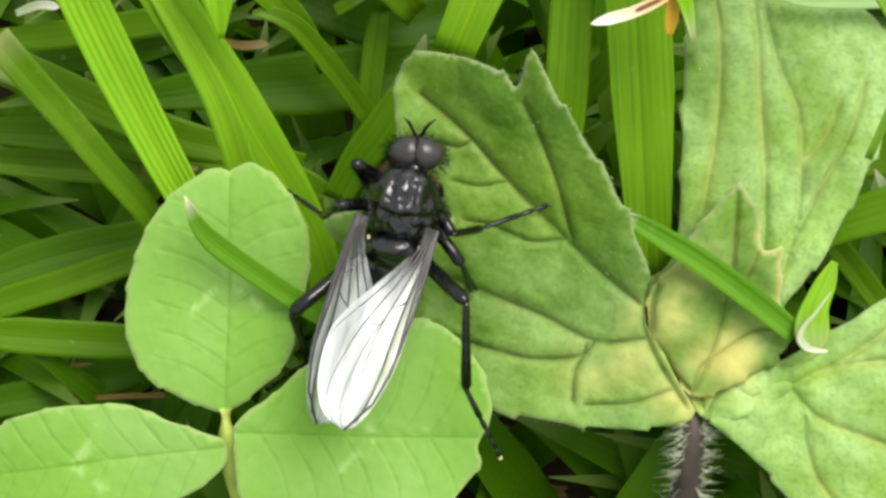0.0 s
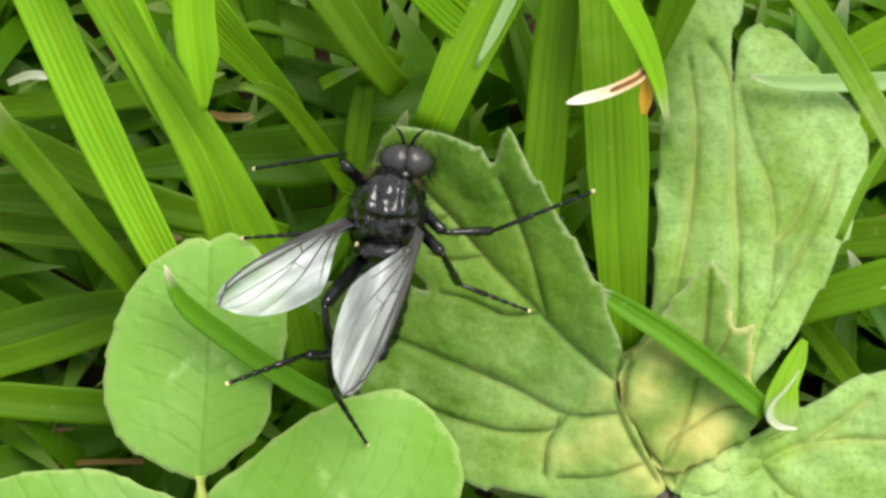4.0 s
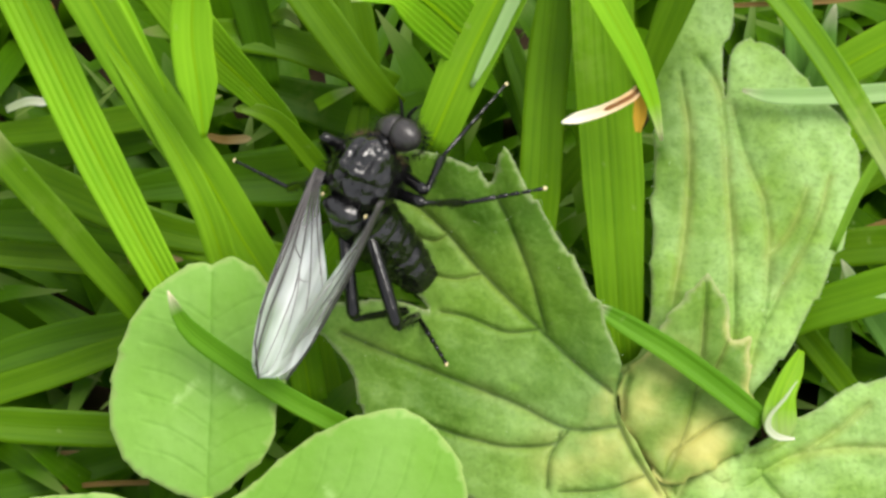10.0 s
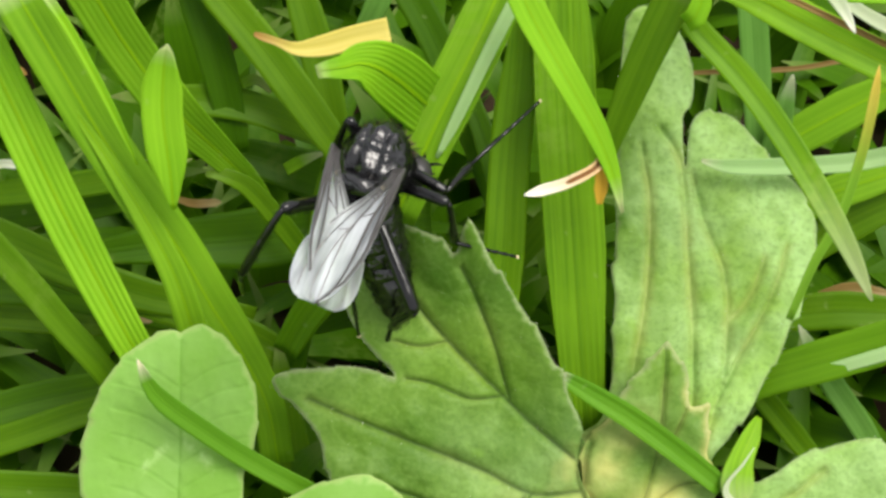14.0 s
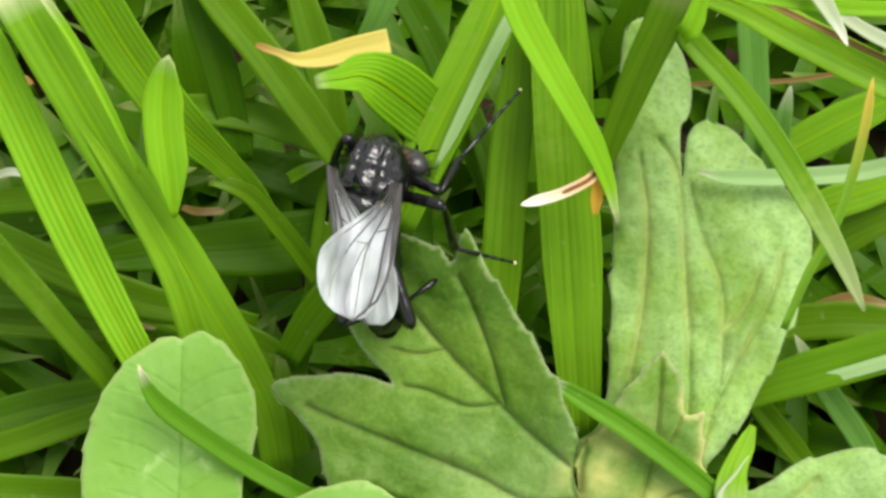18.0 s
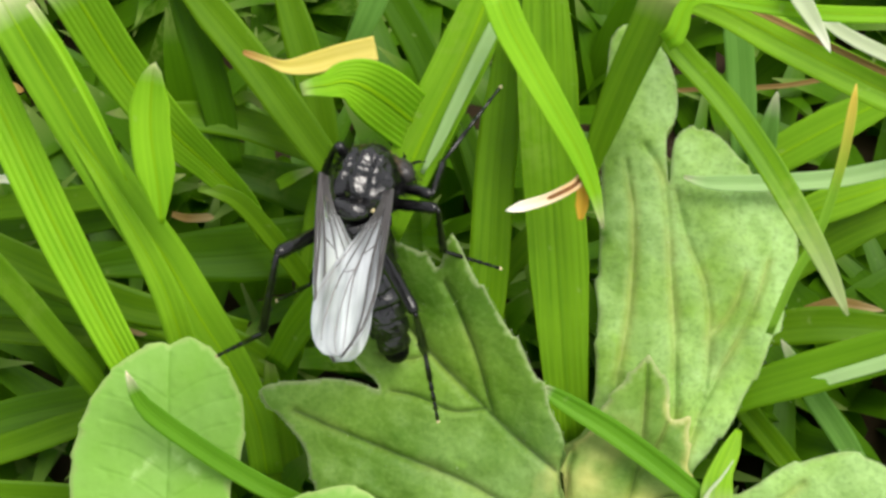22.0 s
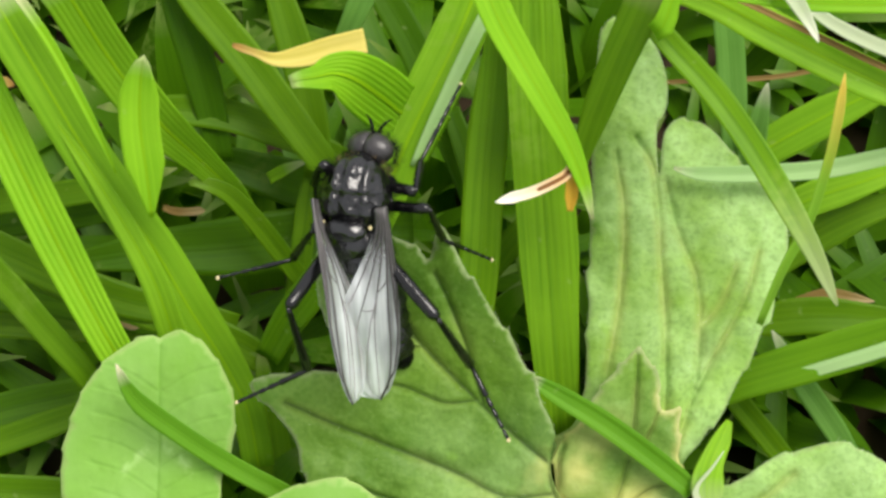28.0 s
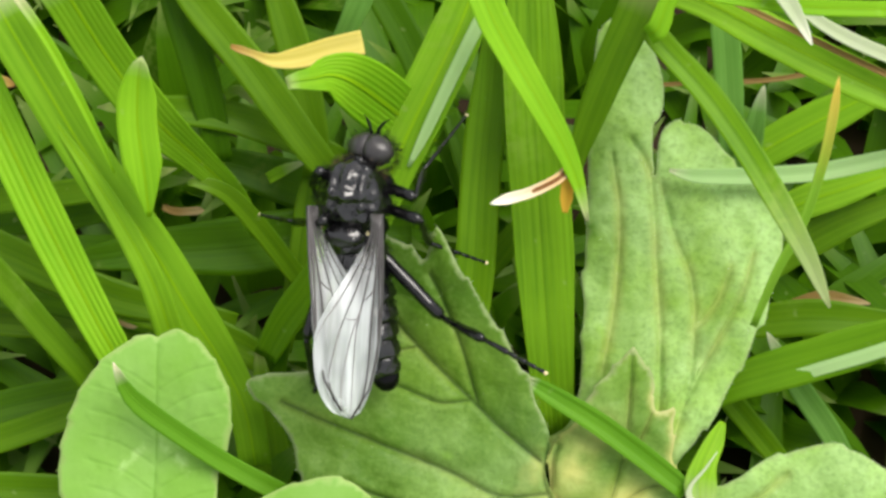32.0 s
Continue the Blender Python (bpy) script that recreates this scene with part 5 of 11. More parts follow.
def motions():
    walk(fly, [
        (0, SLOPE @ pose(-0.004092, -0.002115, 0.002500, 3.0, -0.0, -12.0)),
        (0.5, SLOPE @ pose(-0.003918, -0.001744, 0.002500, 3.0, -0.0, -10.0)),
        (1, SLOPE @ pose(-0.003366, -0.001016, 0.002500, 2.8, -0.0, -18.0)),
        (1.5, SLOPE @ pose(-0.003611, -0.001489, 0.002500, 2.2, 1.5, -22.0)),
        (2, SLOPE @ pose(-0.003318, -0.000977, 0.002500, 3.4, 3.0, -12.0)),
        (2.5, SLOPE @ pose(-0.003146, -0.000837, 0.002500, 5.6, 2.2, -8.0)),
        (3, SLOPE @ pose(-0.003148, -0.000149, 0.002500, 6.2, 1.5, 2.0)),
        (3.5, SLOPE @ pose(-0.003708, 0.000032, 0.002500, 4.2, 1.5, -4.0)),
        (5.5, SLOPE @ pose(-0.003902, 0.000615, 0.002500, -10.8, 3.0, -8.0)),
        (6, SLOPE @ pose(-0.003184, 0.000672, 0.002500, -7.4, 10.5, -10.0)),
        (6.5, SLOPE @ pose(-0.003344, 0.000220, 0.002500, 5.0, 8.2, -5.0)),
        (7, SLOPE @ pose(-0.002756, 0.000918, 0.002500, -2.8, 6.0, 4.0)),
        (7.5, SLOPE @ pose(-0.003413, 0.001300, 0.002500, -16.4, 3.0, 0.0)),
        (8, SLOPE @ pose(-0.003388, 0.001584, 0.002500, -17.9, -0.0, 3.0)),
        (8.5, SLOPE @ pose(-0.003586, 0.001654, 0.002500, 6.9, -1.2, 4.0)),
        (9, SLOPE @ pose(-0.003945, 0.001670, 0.002500, 6.2, -2.4, -2.0)),
        (9.5, SLOPE @ pose(-0.004368, 0.001578, 0.003200, 4.7, -7.2, -12.0)),
        (10, SLOPE @ pose(-0.004524, 0.002085, 0.003200, 3.3, -12.0, -28.0)),
        (10.5, SLOPE @ pose(-0.004011, 0.002696, 0.003200, 3.4, -12.0, -28.0)),
        (11, SLOPE @ pose(-0.004084, 0.003292, 0.003200, 3.7, -12.0, -30.0)),
        (11.5, SLOPE @ pose(-0.003556, 0.003403, 0.003200, -12.9, -10.5, -3.0)),
        (12, SLOPE @ pose(-0.003399, 0.002886, 0.003200, 6.4, -9.0, 14.0)),
        (12.5, SLOPE @ pose(-0.003085, 0.002717, 0.003200, 6.3, -9.8, 15.0)),
        (13, SLOPE @ pose(-0.003320, 0.003703, 0.003200, 0.5, -10.5, -12.0)),
        (13.5, SLOPE @ pose(-0.003343, 0.004052, 0.003200, 3.2, -11.2, -20.0)),
        (14, SLOPE @ pose(-0.002996, 0.005047, 0.003200, -26.9, -12.0, -20.0)),
        (14.5, SLOPE @ pose(-0.003112, 0.004249, 0.003200, -6.9, -10.9, -15.0)),
        (15, SLOPE @ pose(-0.003027, 0.003887, 0.003200, 5.7, -9.9, -8.0)),
        (15.5, SLOPE @ pose(-0.003571, 0.003533, 0.003200, 5.5, -9.0, -6.0)),
        (17.5, SLOPE @ pose(-0.002952, 0.004482, 0.003200, -17.5, -11.4, -12.0)),
        (18, SLOPE @ pose(-0.003012, 0.004892, 0.003200, -20.9, -12.0, -15.0)),
        (18.5, SLOPE @ pose(-0.002785, 0.004576, 0.003200, -26.8, -10.5, -12.0)),
        (19, SLOPE @ pose(-0.002781, 0.004284, 0.003200, -24.8, -9.0, -10.0)),
        (19.5, SLOPE @ pose(-0.002444, 0.003904, 0.003200, -12.8, -9.4, 0.0)),
        (20, SLOPE @ pose(-0.002897, 0.003937, 0.003200, -14.2, -9.9, 6.0)),
        (20.5, SLOPE @ pose(-0.003141, 0.003055, 0.003200, 4.7, -10.9, 5.0)),
        (21, SLOPE @ pose(-0.002699, 0.004320, 0.003200, -7.8, -12.0, -18.0)),
        (21.5, SLOPE @ pose(-0.002268, 0.004656, 0.003200, -23.2, -11.7, -15.0)),
        (22, SLOPE @ pose(-0.002810, 0.004815, 0.003200, -24.3, -11.4, -15.0)),
        (22.5, SLOPE @ pose(-0.002479, 0.004305, 0.003200, -25.9, -9.0, -5.0)),
        (23, SLOPE @ pose(-0.002738, 0.003857, 0.003200, -8.9, -6.6, 0.0)),
        (23.5, SLOPE @ pose(-0.002892, 0.003320, 0.003200, 5.6, -9.0, 3.0)),
        (24, SLOPE @ pose(-0.002876, 0.004554, 0.003200, 3.3, -11.4, -12.0)),
        (24.5, SLOPE @ pose(-0.002633, 0.004524, 0.003200, -9.2, -11.1, -15.0)),
        (25, SLOPE @ pose(-0.002718, 0.004597, 0.003200, -14.2, -10.8, -14.0)),
        (25.5, SLOPE @ pose(-0.002877, 0.004002, 0.003200, -9.8, -9.9, -9.0)),
        (27.5, SLOPE @ pose(-0.002760, 0.004077, 0.003200, -2.5, -9.9, -8.0)),
        (28, SLOPE @ pose(-0.002732, 0.004137, 0.003200, -7.4, -9.9, -8.0)),
        (28.5, SLOPE @ pose(-0.002477, 0.003861, 0.003200, -2.1, -9.2, 0.0)),
        (29, SLOPE @ pose(-0.002965, 0.002979, 0.003200, 6.4, -8.4, 22.0)),
        (29.5, SLOPE @ pose(-0.002981, 0.003136, 0.003200, 6.0, -9.6, 5.0)),
        (30, SLOPE @ pose(-0.002750, 0.004259, 0.003200, 4.5, -10.8, -10.0)),
        (30.5, SLOPE @ pose(-0.002547, 0.004296, 0.003200, -26.0, -10.8, -15.0)),
        (31, SLOPE @ pose(-0.002896, 0.004195, 0.003200, -14.4, -10.8, -14.0)),
        (31.5, SLOPE @ pose(-0.002375, 0.003585, 0.003200, 5.5, -10.5, -10.0)),
        (32, SLOPE @ pose(-0.002681, 0.004064, 0.003200, 1.3, -10.2, -8.0)),
    ])
    walk(head, [
        (0, pose(0.000158, 0.001297, -0.000134, -1.8, 0.4, 7.0)),
        (0.5, pose(-0.000109, 0.001297, -0.000133, -1.8, -0.3, -5.0)),
        (1, pose(0.000344, 0.001269, -0.000134, -1.9, 0.1, 3.0)),
        (1.5, pose(0.000396, 0.001243, -0.000131, -1.8, 2.3, -5.1)),
        (2, pose(0.000167, 0.001287, -0.000118, -1.4, 4.6, -8.2)),
        (2.5, pose(-0.000482, 0.001248, -0.000115, -1.3, 3.3, -5.3)),
        (3, pose(-0.000361, 0.001253, -0.000098, -1.5, 3.1, 5.7)),
        (3.5, pose(0.000370, 0.001261, -0.000106, -1.7, 2.6, 1.8)),
        (5.5, pose(0.000463, 0.001216, -0.000290, -3.7, 5.3, -1.0)),
        (6, pose(0.000137, 0.001284, -0.000241, -1.1, 18.7, -6.8)),
        (6.5, pose(-0.000041, 0.001303, -0.000106, -1.0, 13.3, -6.0)),
        (7, pose(-0.000659, 0.001158, -0.000280, -2.8, 9.9, 1.5)),
        (7.5, pose(-0.000205, 0.001258, -0.000384, -4.3, 6.2, -3.4)),
        (8, pose(-0.000392, 0.001218, -0.000401, -4.8, 0.3, -1.0)),
        (8.5, pose(-0.000456, 0.001250, -0.000070, -1.4, -2.6, -4.7)),
        (9, pose(-0.000081, 0.001296, -0.000090, -1.2, -3.6, 4.4)),
        (9.5, pose(0.000292, 0.001269, -0.000140, -2.4, -12.4, -3.8)),
        (10, pose(0.000414, 0.001263, -0.000200, -1.4, -19.8, 3.9)),
        (10.5, pose(0.000455, 0.001230, -0.000205, -3.1, -20.3, -3.3)),
        (11, pose(0.000326, 0.001261, -0.000175, -3.1, -20.3, -3.2)),
        (11.5, pose(-0.000117, 0.001277, -0.000320, -4.6, -16.1, -8.5)),
        (12, pose(0.000149, 0.001296, -0.000102, -1.4, -14.8, 2.7)),
        (12.5, pose(0.000033, 0.001295, -0.000082, -2.5, -16.7, -2.8)),
        (13, pose(0.000543, 0.001182, -0.000255, -4.1, -17.7, -9.1)),
        (13.5, pose(0.000950, 0.001004, -0.000290, -3.0, -19.0, -3.5)),
        (14, pose(0.000546, 0.000664, -0.001280, -31.6, -12.2, -21.2)),
        (14.5, pose(0.000447, 0.001203, -0.000358, -4.0, -17.6, -6.8)),
        (15, pose(0.000235, 0.001280, -0.000124, -2.4, -16.8, -2.0)),
        (15.5, pose(0.000281, 0.001273, -0.000133, -2.3, -15.3, -2.3)),
        (17.5, pose(0.000320, 0.000954, -0.000878, -27.9, -16.0, -12.8)),
        (18, pose(0.000441, 0.000870, -0.001014, -28.0, -16.5, -13.2)),
        (18.5, pose(-0.000032, 0.001011, -0.000879, -28.3, -13.5, -12.1)),
        (19, pose(-0.000186, 0.001018, -0.000808, -27.5, -12.8, -8.1)),
        (19.5, pose(-0.000399, 0.001250, -0.000275, -4.6, -14.4, -8.1)),
        (20, pose(0.000008, 0.001273, -0.000560, -14.6, -17.4, 1.2)),
        (20.5, pose(0.000677, 0.001156, -0.000215, -2.9, -18.6, -3.0)),
        (21, pose(0.000407, 0.001192, -0.000574, -19.0, -18.2, -18.0)),
        (21.5, pose(0.000086, 0.001003, -0.000880, -27.7, -16.1, -12.0)),
        (22, pose(0.000248, 0.000945, -0.000968, -29.4, -13.7, -16.2)),
        (22.5, pose(-0.000379, 0.000994, -0.000792, -28.3, -11.5, -10.9)),
        (23, pose(-0.000128, 0.001281, -0.000267, -3.8, -10.4, -4.6)),
        (23.5, pose(0.000216, 0.001281, -0.000122, -2.5, -15.4, -3.2)),
        (24, pose(0.000905, 0.000992, -0.000280, -4.7, -19.9, -10.7)),
        (24.5, pose(0.000593, 0.001136, -0.000634, -16.2, -17.6, -7.6)),
        (25, pose(0.000587, 0.001101, -0.000721, -17.4, -15.7, -11.6)),
        (25.5, pose(0.000011, 0.001279, -0.000300, -4.2, -15.5, -7.5)),
        (27.5, pose(0.000043, 0.001288, -0.000206, -3.6, -16.3, -6.4)),
        (28, pose(0.000097, 0.001276, -0.000284, -4.2, -15.7, -7.7)),
        (28.5, pose(-0.000192, 0.001286, -0.000163, -3.3, -15.1, -5.3)),
        (29, pose(0.000304, 0.001267, -0.000122, -2.5, -14.6, -4.1)),
        (29.5, pose(0.000010, 0.001296, -0.000084, -2.5, -16.4, -3.0)),
        (30, pose(0.000467, 0.001217, -0.000183, -3.8, -18.8, -7.7)),
        (30.5, pose(0.000198, 0.000963, -0.000961, -28.2, -14.2, -12.2)),
        (31, pose(0.000052, 0.001265, -0.000577, -16.5, -16.5, -8.2)),
        (31.5, pose(-0.000004, 0.001295, -0.000086, -2.7, -17.9, -2.9)),
        (32, pose(0.000311, 0.001259, -0.000201, -3.3, -17.2, -5.2)),
    ])
    walk(abdomen, [
        (0, pose(0.000000, -0.001150, -0.000550, 27.1, -0.1, -2.6)),
        (0.5, pose(0.000000, -0.001150, -0.000550, 35.0, -0.1, -2.0)),
        (1, pose(0.000000, -0.001150, -0.000550, 25.3, -0.1, -3.0)),
        (1.5, pose(0.000000, -0.001150, -0.000550, 12.2, -1.1, 8.9)),
        (2, pose(0.000000, -0.001150, -0.000550, -11.4, -3.3, -5.9)),
        (2.5, pose(0.000000, -0.001150, -0.000550, 22.6, -4.2, -22.6)),
        (3, pose(0.000000, -0.001150, -0.000550, 37.1, -5.5, -45.5)),
        (3.5, pose(0.000000, -0.001150, -0.000550, 36.6, -2.7, -17.1)),
        (5.5, pose(0.000000, -0.001150, -0.000550, 43.2, -4.3, 6.8)),
        (6, pose(0.000000, -0.001150, -0.000550, 39.8, -10.6, 0.4)),
        (6.5, pose(0.000000, -0.001150, -0.000550, 39.1, -8.8, -6.9)),
        (7, pose(0.000000, -0.001150, -0.000550, 46.6, -2.8, -39.8)),
        (7.5, pose(0.000000, -0.001150, -0.000550, 58.7, 0.0, -10.6)),
        (8, pose(0.000000, -0.001150, -0.000550, 40.4, 1.8, -5.6)),
        (8.5, pose(0.000000, -0.001150, -0.000550, 15.0, 0.7, -4.1)),
        (9, pose(0.000000, -0.001150, -0.000550, 5.5, 3.2, 7.3)),
        (9.5, pose(0.000000, -0.001150, -0.000550, 54.1, 8.6, 34.2)),
        (10, pose(0.000000, -0.001150, -0.000550, 58.2, 7.3, 69.4)),
        (10.5, pose(0.000000, -0.001150, -0.000550, 61.2, 10.5, 48.6)),
        (11, pose(0.000000, -0.001150, -0.000550, 54.2, 10.5, 50.6)),
        (11.5, pose(0.000000, -0.001150, -0.000550, 57.0, 7.7, 12.8)),
        (12, pose(0.000000, -0.001150, -0.000550, -10.5, 8.7, -3.5)),
        (12.5, pose(0.000000, -0.001150, -0.000550, 10.8, 9.0, -6.5)),
        (13, pose(0.000000, -0.001150, -0.000550, 20.8, 10.2, 16.6)),
        (13.5, pose(0.000000, -0.001150, -0.000550, 32.9, 11.6, 22.9)),
        (14, pose(0.000000, -0.001150, -0.000550, 70.7, -6.4, 36.7)),
        (14.5, pose(0.000000, -0.001150, -0.000550, 39.3, 7.6, 22.7)),
        (15, pose(0.000000, -0.001150, -0.000550, 22.8, 11.1, 16.7)),
        (15.5, pose(0.000000, -0.001150, -0.000550, 24.4, 10.2, 16.9)),
        (17.5, pose(0.000000, -0.001150, -0.000550, 39.8, 5.5, 19.2)),
        (18, pose(0.000000, -0.001150, -0.000550, 65.6, 2.5, 25.1)),
        (18.5, pose(0.000000, -0.001150, -0.000550, 64.3, -0.5, 23.3)),
        (19, pose(0.000000, -0.001150, -0.000550, 65.0, -4.1, 29.1)),
        (19.5, pose(0.000000, -0.001150, -0.000550, 54.2, 8.6, 4.9)),
        (20, pose(0.000000, -0.001150, -0.000550, 6.6, 13.3, -14.0)),
        (20.5, pose(0.000000, -0.001150, -0.000550, 25.6, 11.7, 13.0)),
        (21, pose(0.000000, -0.001150, -0.000550, 47.6, -1.0, 61.5)),
        (21.5, pose(0.000000, -0.001150, -0.000550, 64.1, -7.1, 42.7)),
        (22, pose(0.000000, -0.001150, -0.000550, 56.7, -3.0, 32.1)),
        (22.5, pose(0.000000, -0.001150, -0.000550, 61.6, 6.6, 7.0)),
        (23, pose(0.000000, -0.001150, -0.000550, 33.6, 8.7, -14.7)),
        (23.5, pose(0.000000, -0.001150, -0.000550, 16.2, 7.0, -17.5)),
        (24, pose(0.000000, -0.001150, -0.000550, 34.7, 9.9, 49.8)),
        (24.5, pose(0.000000, -0.001150, -0.000550, 46.3, 5.6, 28.4)),
        (25, pose(0.000000, -0.001150, -0.000550, 44.8, 1.6, 32.8)),
        (25.5, pose(0.000000, -0.001150, -0.000550, 50.3, 5.5, 22.8)),
        (27.5, pose(0.000000, -0.001150, -0.000550, 41.6, 8.0, 24.6)),
        (28, pose(0.000000, -0.001150, -0.000550, 42.2, 5.6, 27.1)),
        (28.5, pose(0.000000, -0.001150, -0.000550, 27.0, 9.3, -7.6)),
        (29, pose(0.000000, -0.001150, -0.000550, 11.4, 3.6, -33.4)),
        (29.5, pose(0.000000, -0.001150, -0.000550, 13.8, 9.2, -4.2)),
        (30, pose(0.000000, -0.001150, -0.000550, 10.1, 11.7, 22.3)),
        (30.5, pose(0.000000, -0.001150, -0.000550, 67.2, -3.6, 30.3)),
        (31, pose(0.000000, -0.001150, -0.000550, 37.8, 0.9, 34.9)),
        (31.5, pose(0.000000, -0.001150, -0.000550, 32.4, 11.7, 20.4)),
        (32, pose(0.000000, -0.001150, -0.000550, 17.6, 10.0, 19.8)),
    ])
    walk(wing_left, [
        (0, pose(-0.001200, -0.000500, 0.000850, -3.1, -10.1, 175.7)),
        (0.5, pose(-0.001200, -0.000500, 0.000850, -10.9, 27.4, 178.0)),
        (1, pose(-0.001200, -0.000500, 0.000850, 19.0, -21.3, 168.5)),
        (1.5, pose(-0.001200, -0.000500, 0.000850, 45.4, -32.2, 146.0)),
        (1.75, pose(-0.001200, -0.000500, 0.000850, 13.7, 13.2, 157.0)),
        (2, pose(-0.001200, -0.000500, 0.000850, -30.1, 56.5, 134.5)),
        (2.167, pose(-0.001200, -0.000500, 0.000850, 4.9, 21.6, 135.3)),
        (2.333, pose(-0.001200, -0.000500, 0.000850, 36.9, -8.1, 116.7)),
        (2.5, pose(-0.001200, -0.000500, 0.000850, 79.9, -20.5, 82.9)),
        (2.75, pose(-0.001200, -0.000500, 0.000850, 61.7, 2.8, 123.0)),
        (3, pose(-0.001200, -0.000500, 0.000850, 38.3, 22.4, 124.8)),
        (3.5, pose(-0.001200, -0.000500, 0.000850, 56.1, 26.9, 158.8)),
        (5.5, pose(-0.001200, -0.000500, 0.000850, 44.6, -30.2, 126.9)),
        (6, pose(-0.001200, -0.000500, 0.000850, -34.6, -19.5, 162.7)),
        (6.5, pose(-0.001200, -0.000500, 0.000850, 48.5, -24.7, 114.7)),
        (6.75, pose(-0.001200, -0.000500, 0.000850, 25.5, 5.0, 126.1)),
        (7, pose(-0.001200, -0.000500, 0.000850, 4.3, 36.8, 125.5)),
        (7.5, pose(-0.001200, -0.000500, 0.000850, -28.6, 11.8, 124.5)),
        (8, pose(-0.001200, -0.000500, 0.000850, 19.3, -0.3, 140.4)),
        (8.5, pose(-0.001200, -0.000500, 0.000850, 49.5, 26.0, 163.3)),
        (9, pose(-0.001200, -0.000500, 0.000850, 38.7, 7.9, 146.3)),
        (9.5, pose(-0.001200, -0.000500, 0.000850, 45.4, -9.0, 166.1)),
        (10, pose(-0.001200, -0.000500, 0.000850, 11.1, -47.9, -178.3)),
        (10.5, pose(-0.001200, -0.000500, 0.000850, -11.8, -11.9, 177.8)),
        (11, pose(-0.001200, -0.000500, 0.000850, -0.2, -12.5, -170.2)),
        (11.5, pose(-0.001200, -0.000500, 0.000850, -15.5, -47.9, -161.5)),
        (11.75, pose(-0.001200, -0.000500, 0.000850, -5.1, -7.2, -168.9)),
        (12, pose(-0.001200, -0.000500, 0.000850, -0.1, 49.0, -175.6)),
        (12.5, pose(-0.001200, -0.000500, 0.000850, -14.5, -11.3, -161.4)),
        (13, pose(-0.001200, -0.000500, 0.000850, 14.1, -53.2, -167.2)),
        (13.5, pose(-0.001200, -0.000500, 0.000850, 70.0, -37.2, 152.5)),
        (14, pose(-0.001200, -0.000500, 0.000850, 23.6, -45.0, -177.0)),
        (14.5, pose(-0.001200, -0.000500, 0.000850, -21.5, -9.6, -169.4)),
        (15, pose(-0.001200, -0.000500, 0.000850, 11.5, -62.0, -179.4)),
        (15.5, pose(-0.001200, -0.000500, 0.000850, 7.5, -42.0, -168.3)),
        (17.5, pose(-0.001200, -0.000500, 0.000850, -26.5, -6.8, -164.4)),
        (18, pose(-0.001200, -0.000500, 0.000850, 25.9, -41.1, -167.0)),
        (18.5, pose(-0.001200, -0.000500, 0.000850, 7.6, -47.2, -169.3)),
        (19, pose(-0.001200, -0.000500, 0.000850, 10.3, 52.0, -145.4)),
        (19.5, pose(-0.001200, -0.000500, 0.000850, 29.3, -40.1, -174.8)),
        (19.75, pose(-0.001200, -0.000500, 0.000850, -1.5, 5.3, -174.8)),
        (20, pose(-0.001200, -0.000500, 0.000850, -45.3, 42.3, 155.5)),
        (20.25, pose(-0.001200, -0.000500, 0.000850, 4.2, 5.8, -168.6)),
        (20.5, pose(-0.001200, -0.000500, 0.000850, 37.1, -42.6, -166.6)),
        (21, pose(-0.001200, -0.000500, 0.000850, 31.2, -43.4, -172.4)),
        (21.5, pose(-0.001200, -0.000500, 0.000850, 31.7, -43.4, 178.5)),
        (22, pose(-0.001200, -0.000500, 0.000850, 5.5, -42.2, -162.1)),
        (22.5, pose(-0.001200, -0.000500, 0.000850, 1.3, -40.7, -162.2)),
        (23, pose(-0.001200, -0.000500, 0.000850, -41.3, -53.2, -133.3)),
        (23.25, pose(-0.001200, -0.000500, 0.000850, 6.9, -31.5, -171.5)),
        (23.5, pose(-0.001200, -0.000500, 0.000850, 60.2, -46.8, 157.5)),
        (24, pose(-0.001200, -0.000500, 0.000850, 3.2, -43.8, -165.1)),
        (24.5, pose(-0.001200, -0.000500, 0.000850, 32.2, -43.7, 178.3)),
        (25, pose(-0.001200, -0.000500, 0.000850, -29.7, -7.4, -166.0)),
        (25.5, pose(-0.001200, -0.000500, 0.000850, 31.2, -41.3, -175.9)),
        (27.5, pose(-0.001200, -0.000500, 0.000850, 31.6, -44.4, -178.3)),
        (28, pose(-0.001200, -0.000500, 0.000850, -18.9, -72.6, -143.5)),
        (28.5, pose(-0.001200, -0.000500, 0.000850, -23.1, -8.2, -163.9)),
        (29, pose(-0.001200, -0.000500, 0.000850, -13.2, 45.7, 179.4)),
        (29.5, pose(-0.001200, -0.000500, 0.000850, -15.8, -10.8, -165.0)),
        (30, pose(-0.001200, -0.000500, 0.000850, 3.9, -39.6, -161.4)),
        (30.25, pose(-0.001200, -0.000500, 0.000850, 5.0, -2.8, -146.2)),
        (30.5, pose(-0.001200, -0.000500, 0.000850, 17.7, 36.5, -129.8)),
        (30.75, pose(-0.001200, -0.000500, 0.000850, -3.6, -0.2, -144.0)),
        (31, pose(-0.001200, -0.000500, 0.000850, -19.7, -39.1, -145.4)),
        (31.5, pose(-0.001200, -0.000500, 0.000850, 52.4, -40.6, 164.6)),
        (32, pose(-0.001200, -0.000500, 0.000850, 2.7, -46.2, -168.0)),
    ])
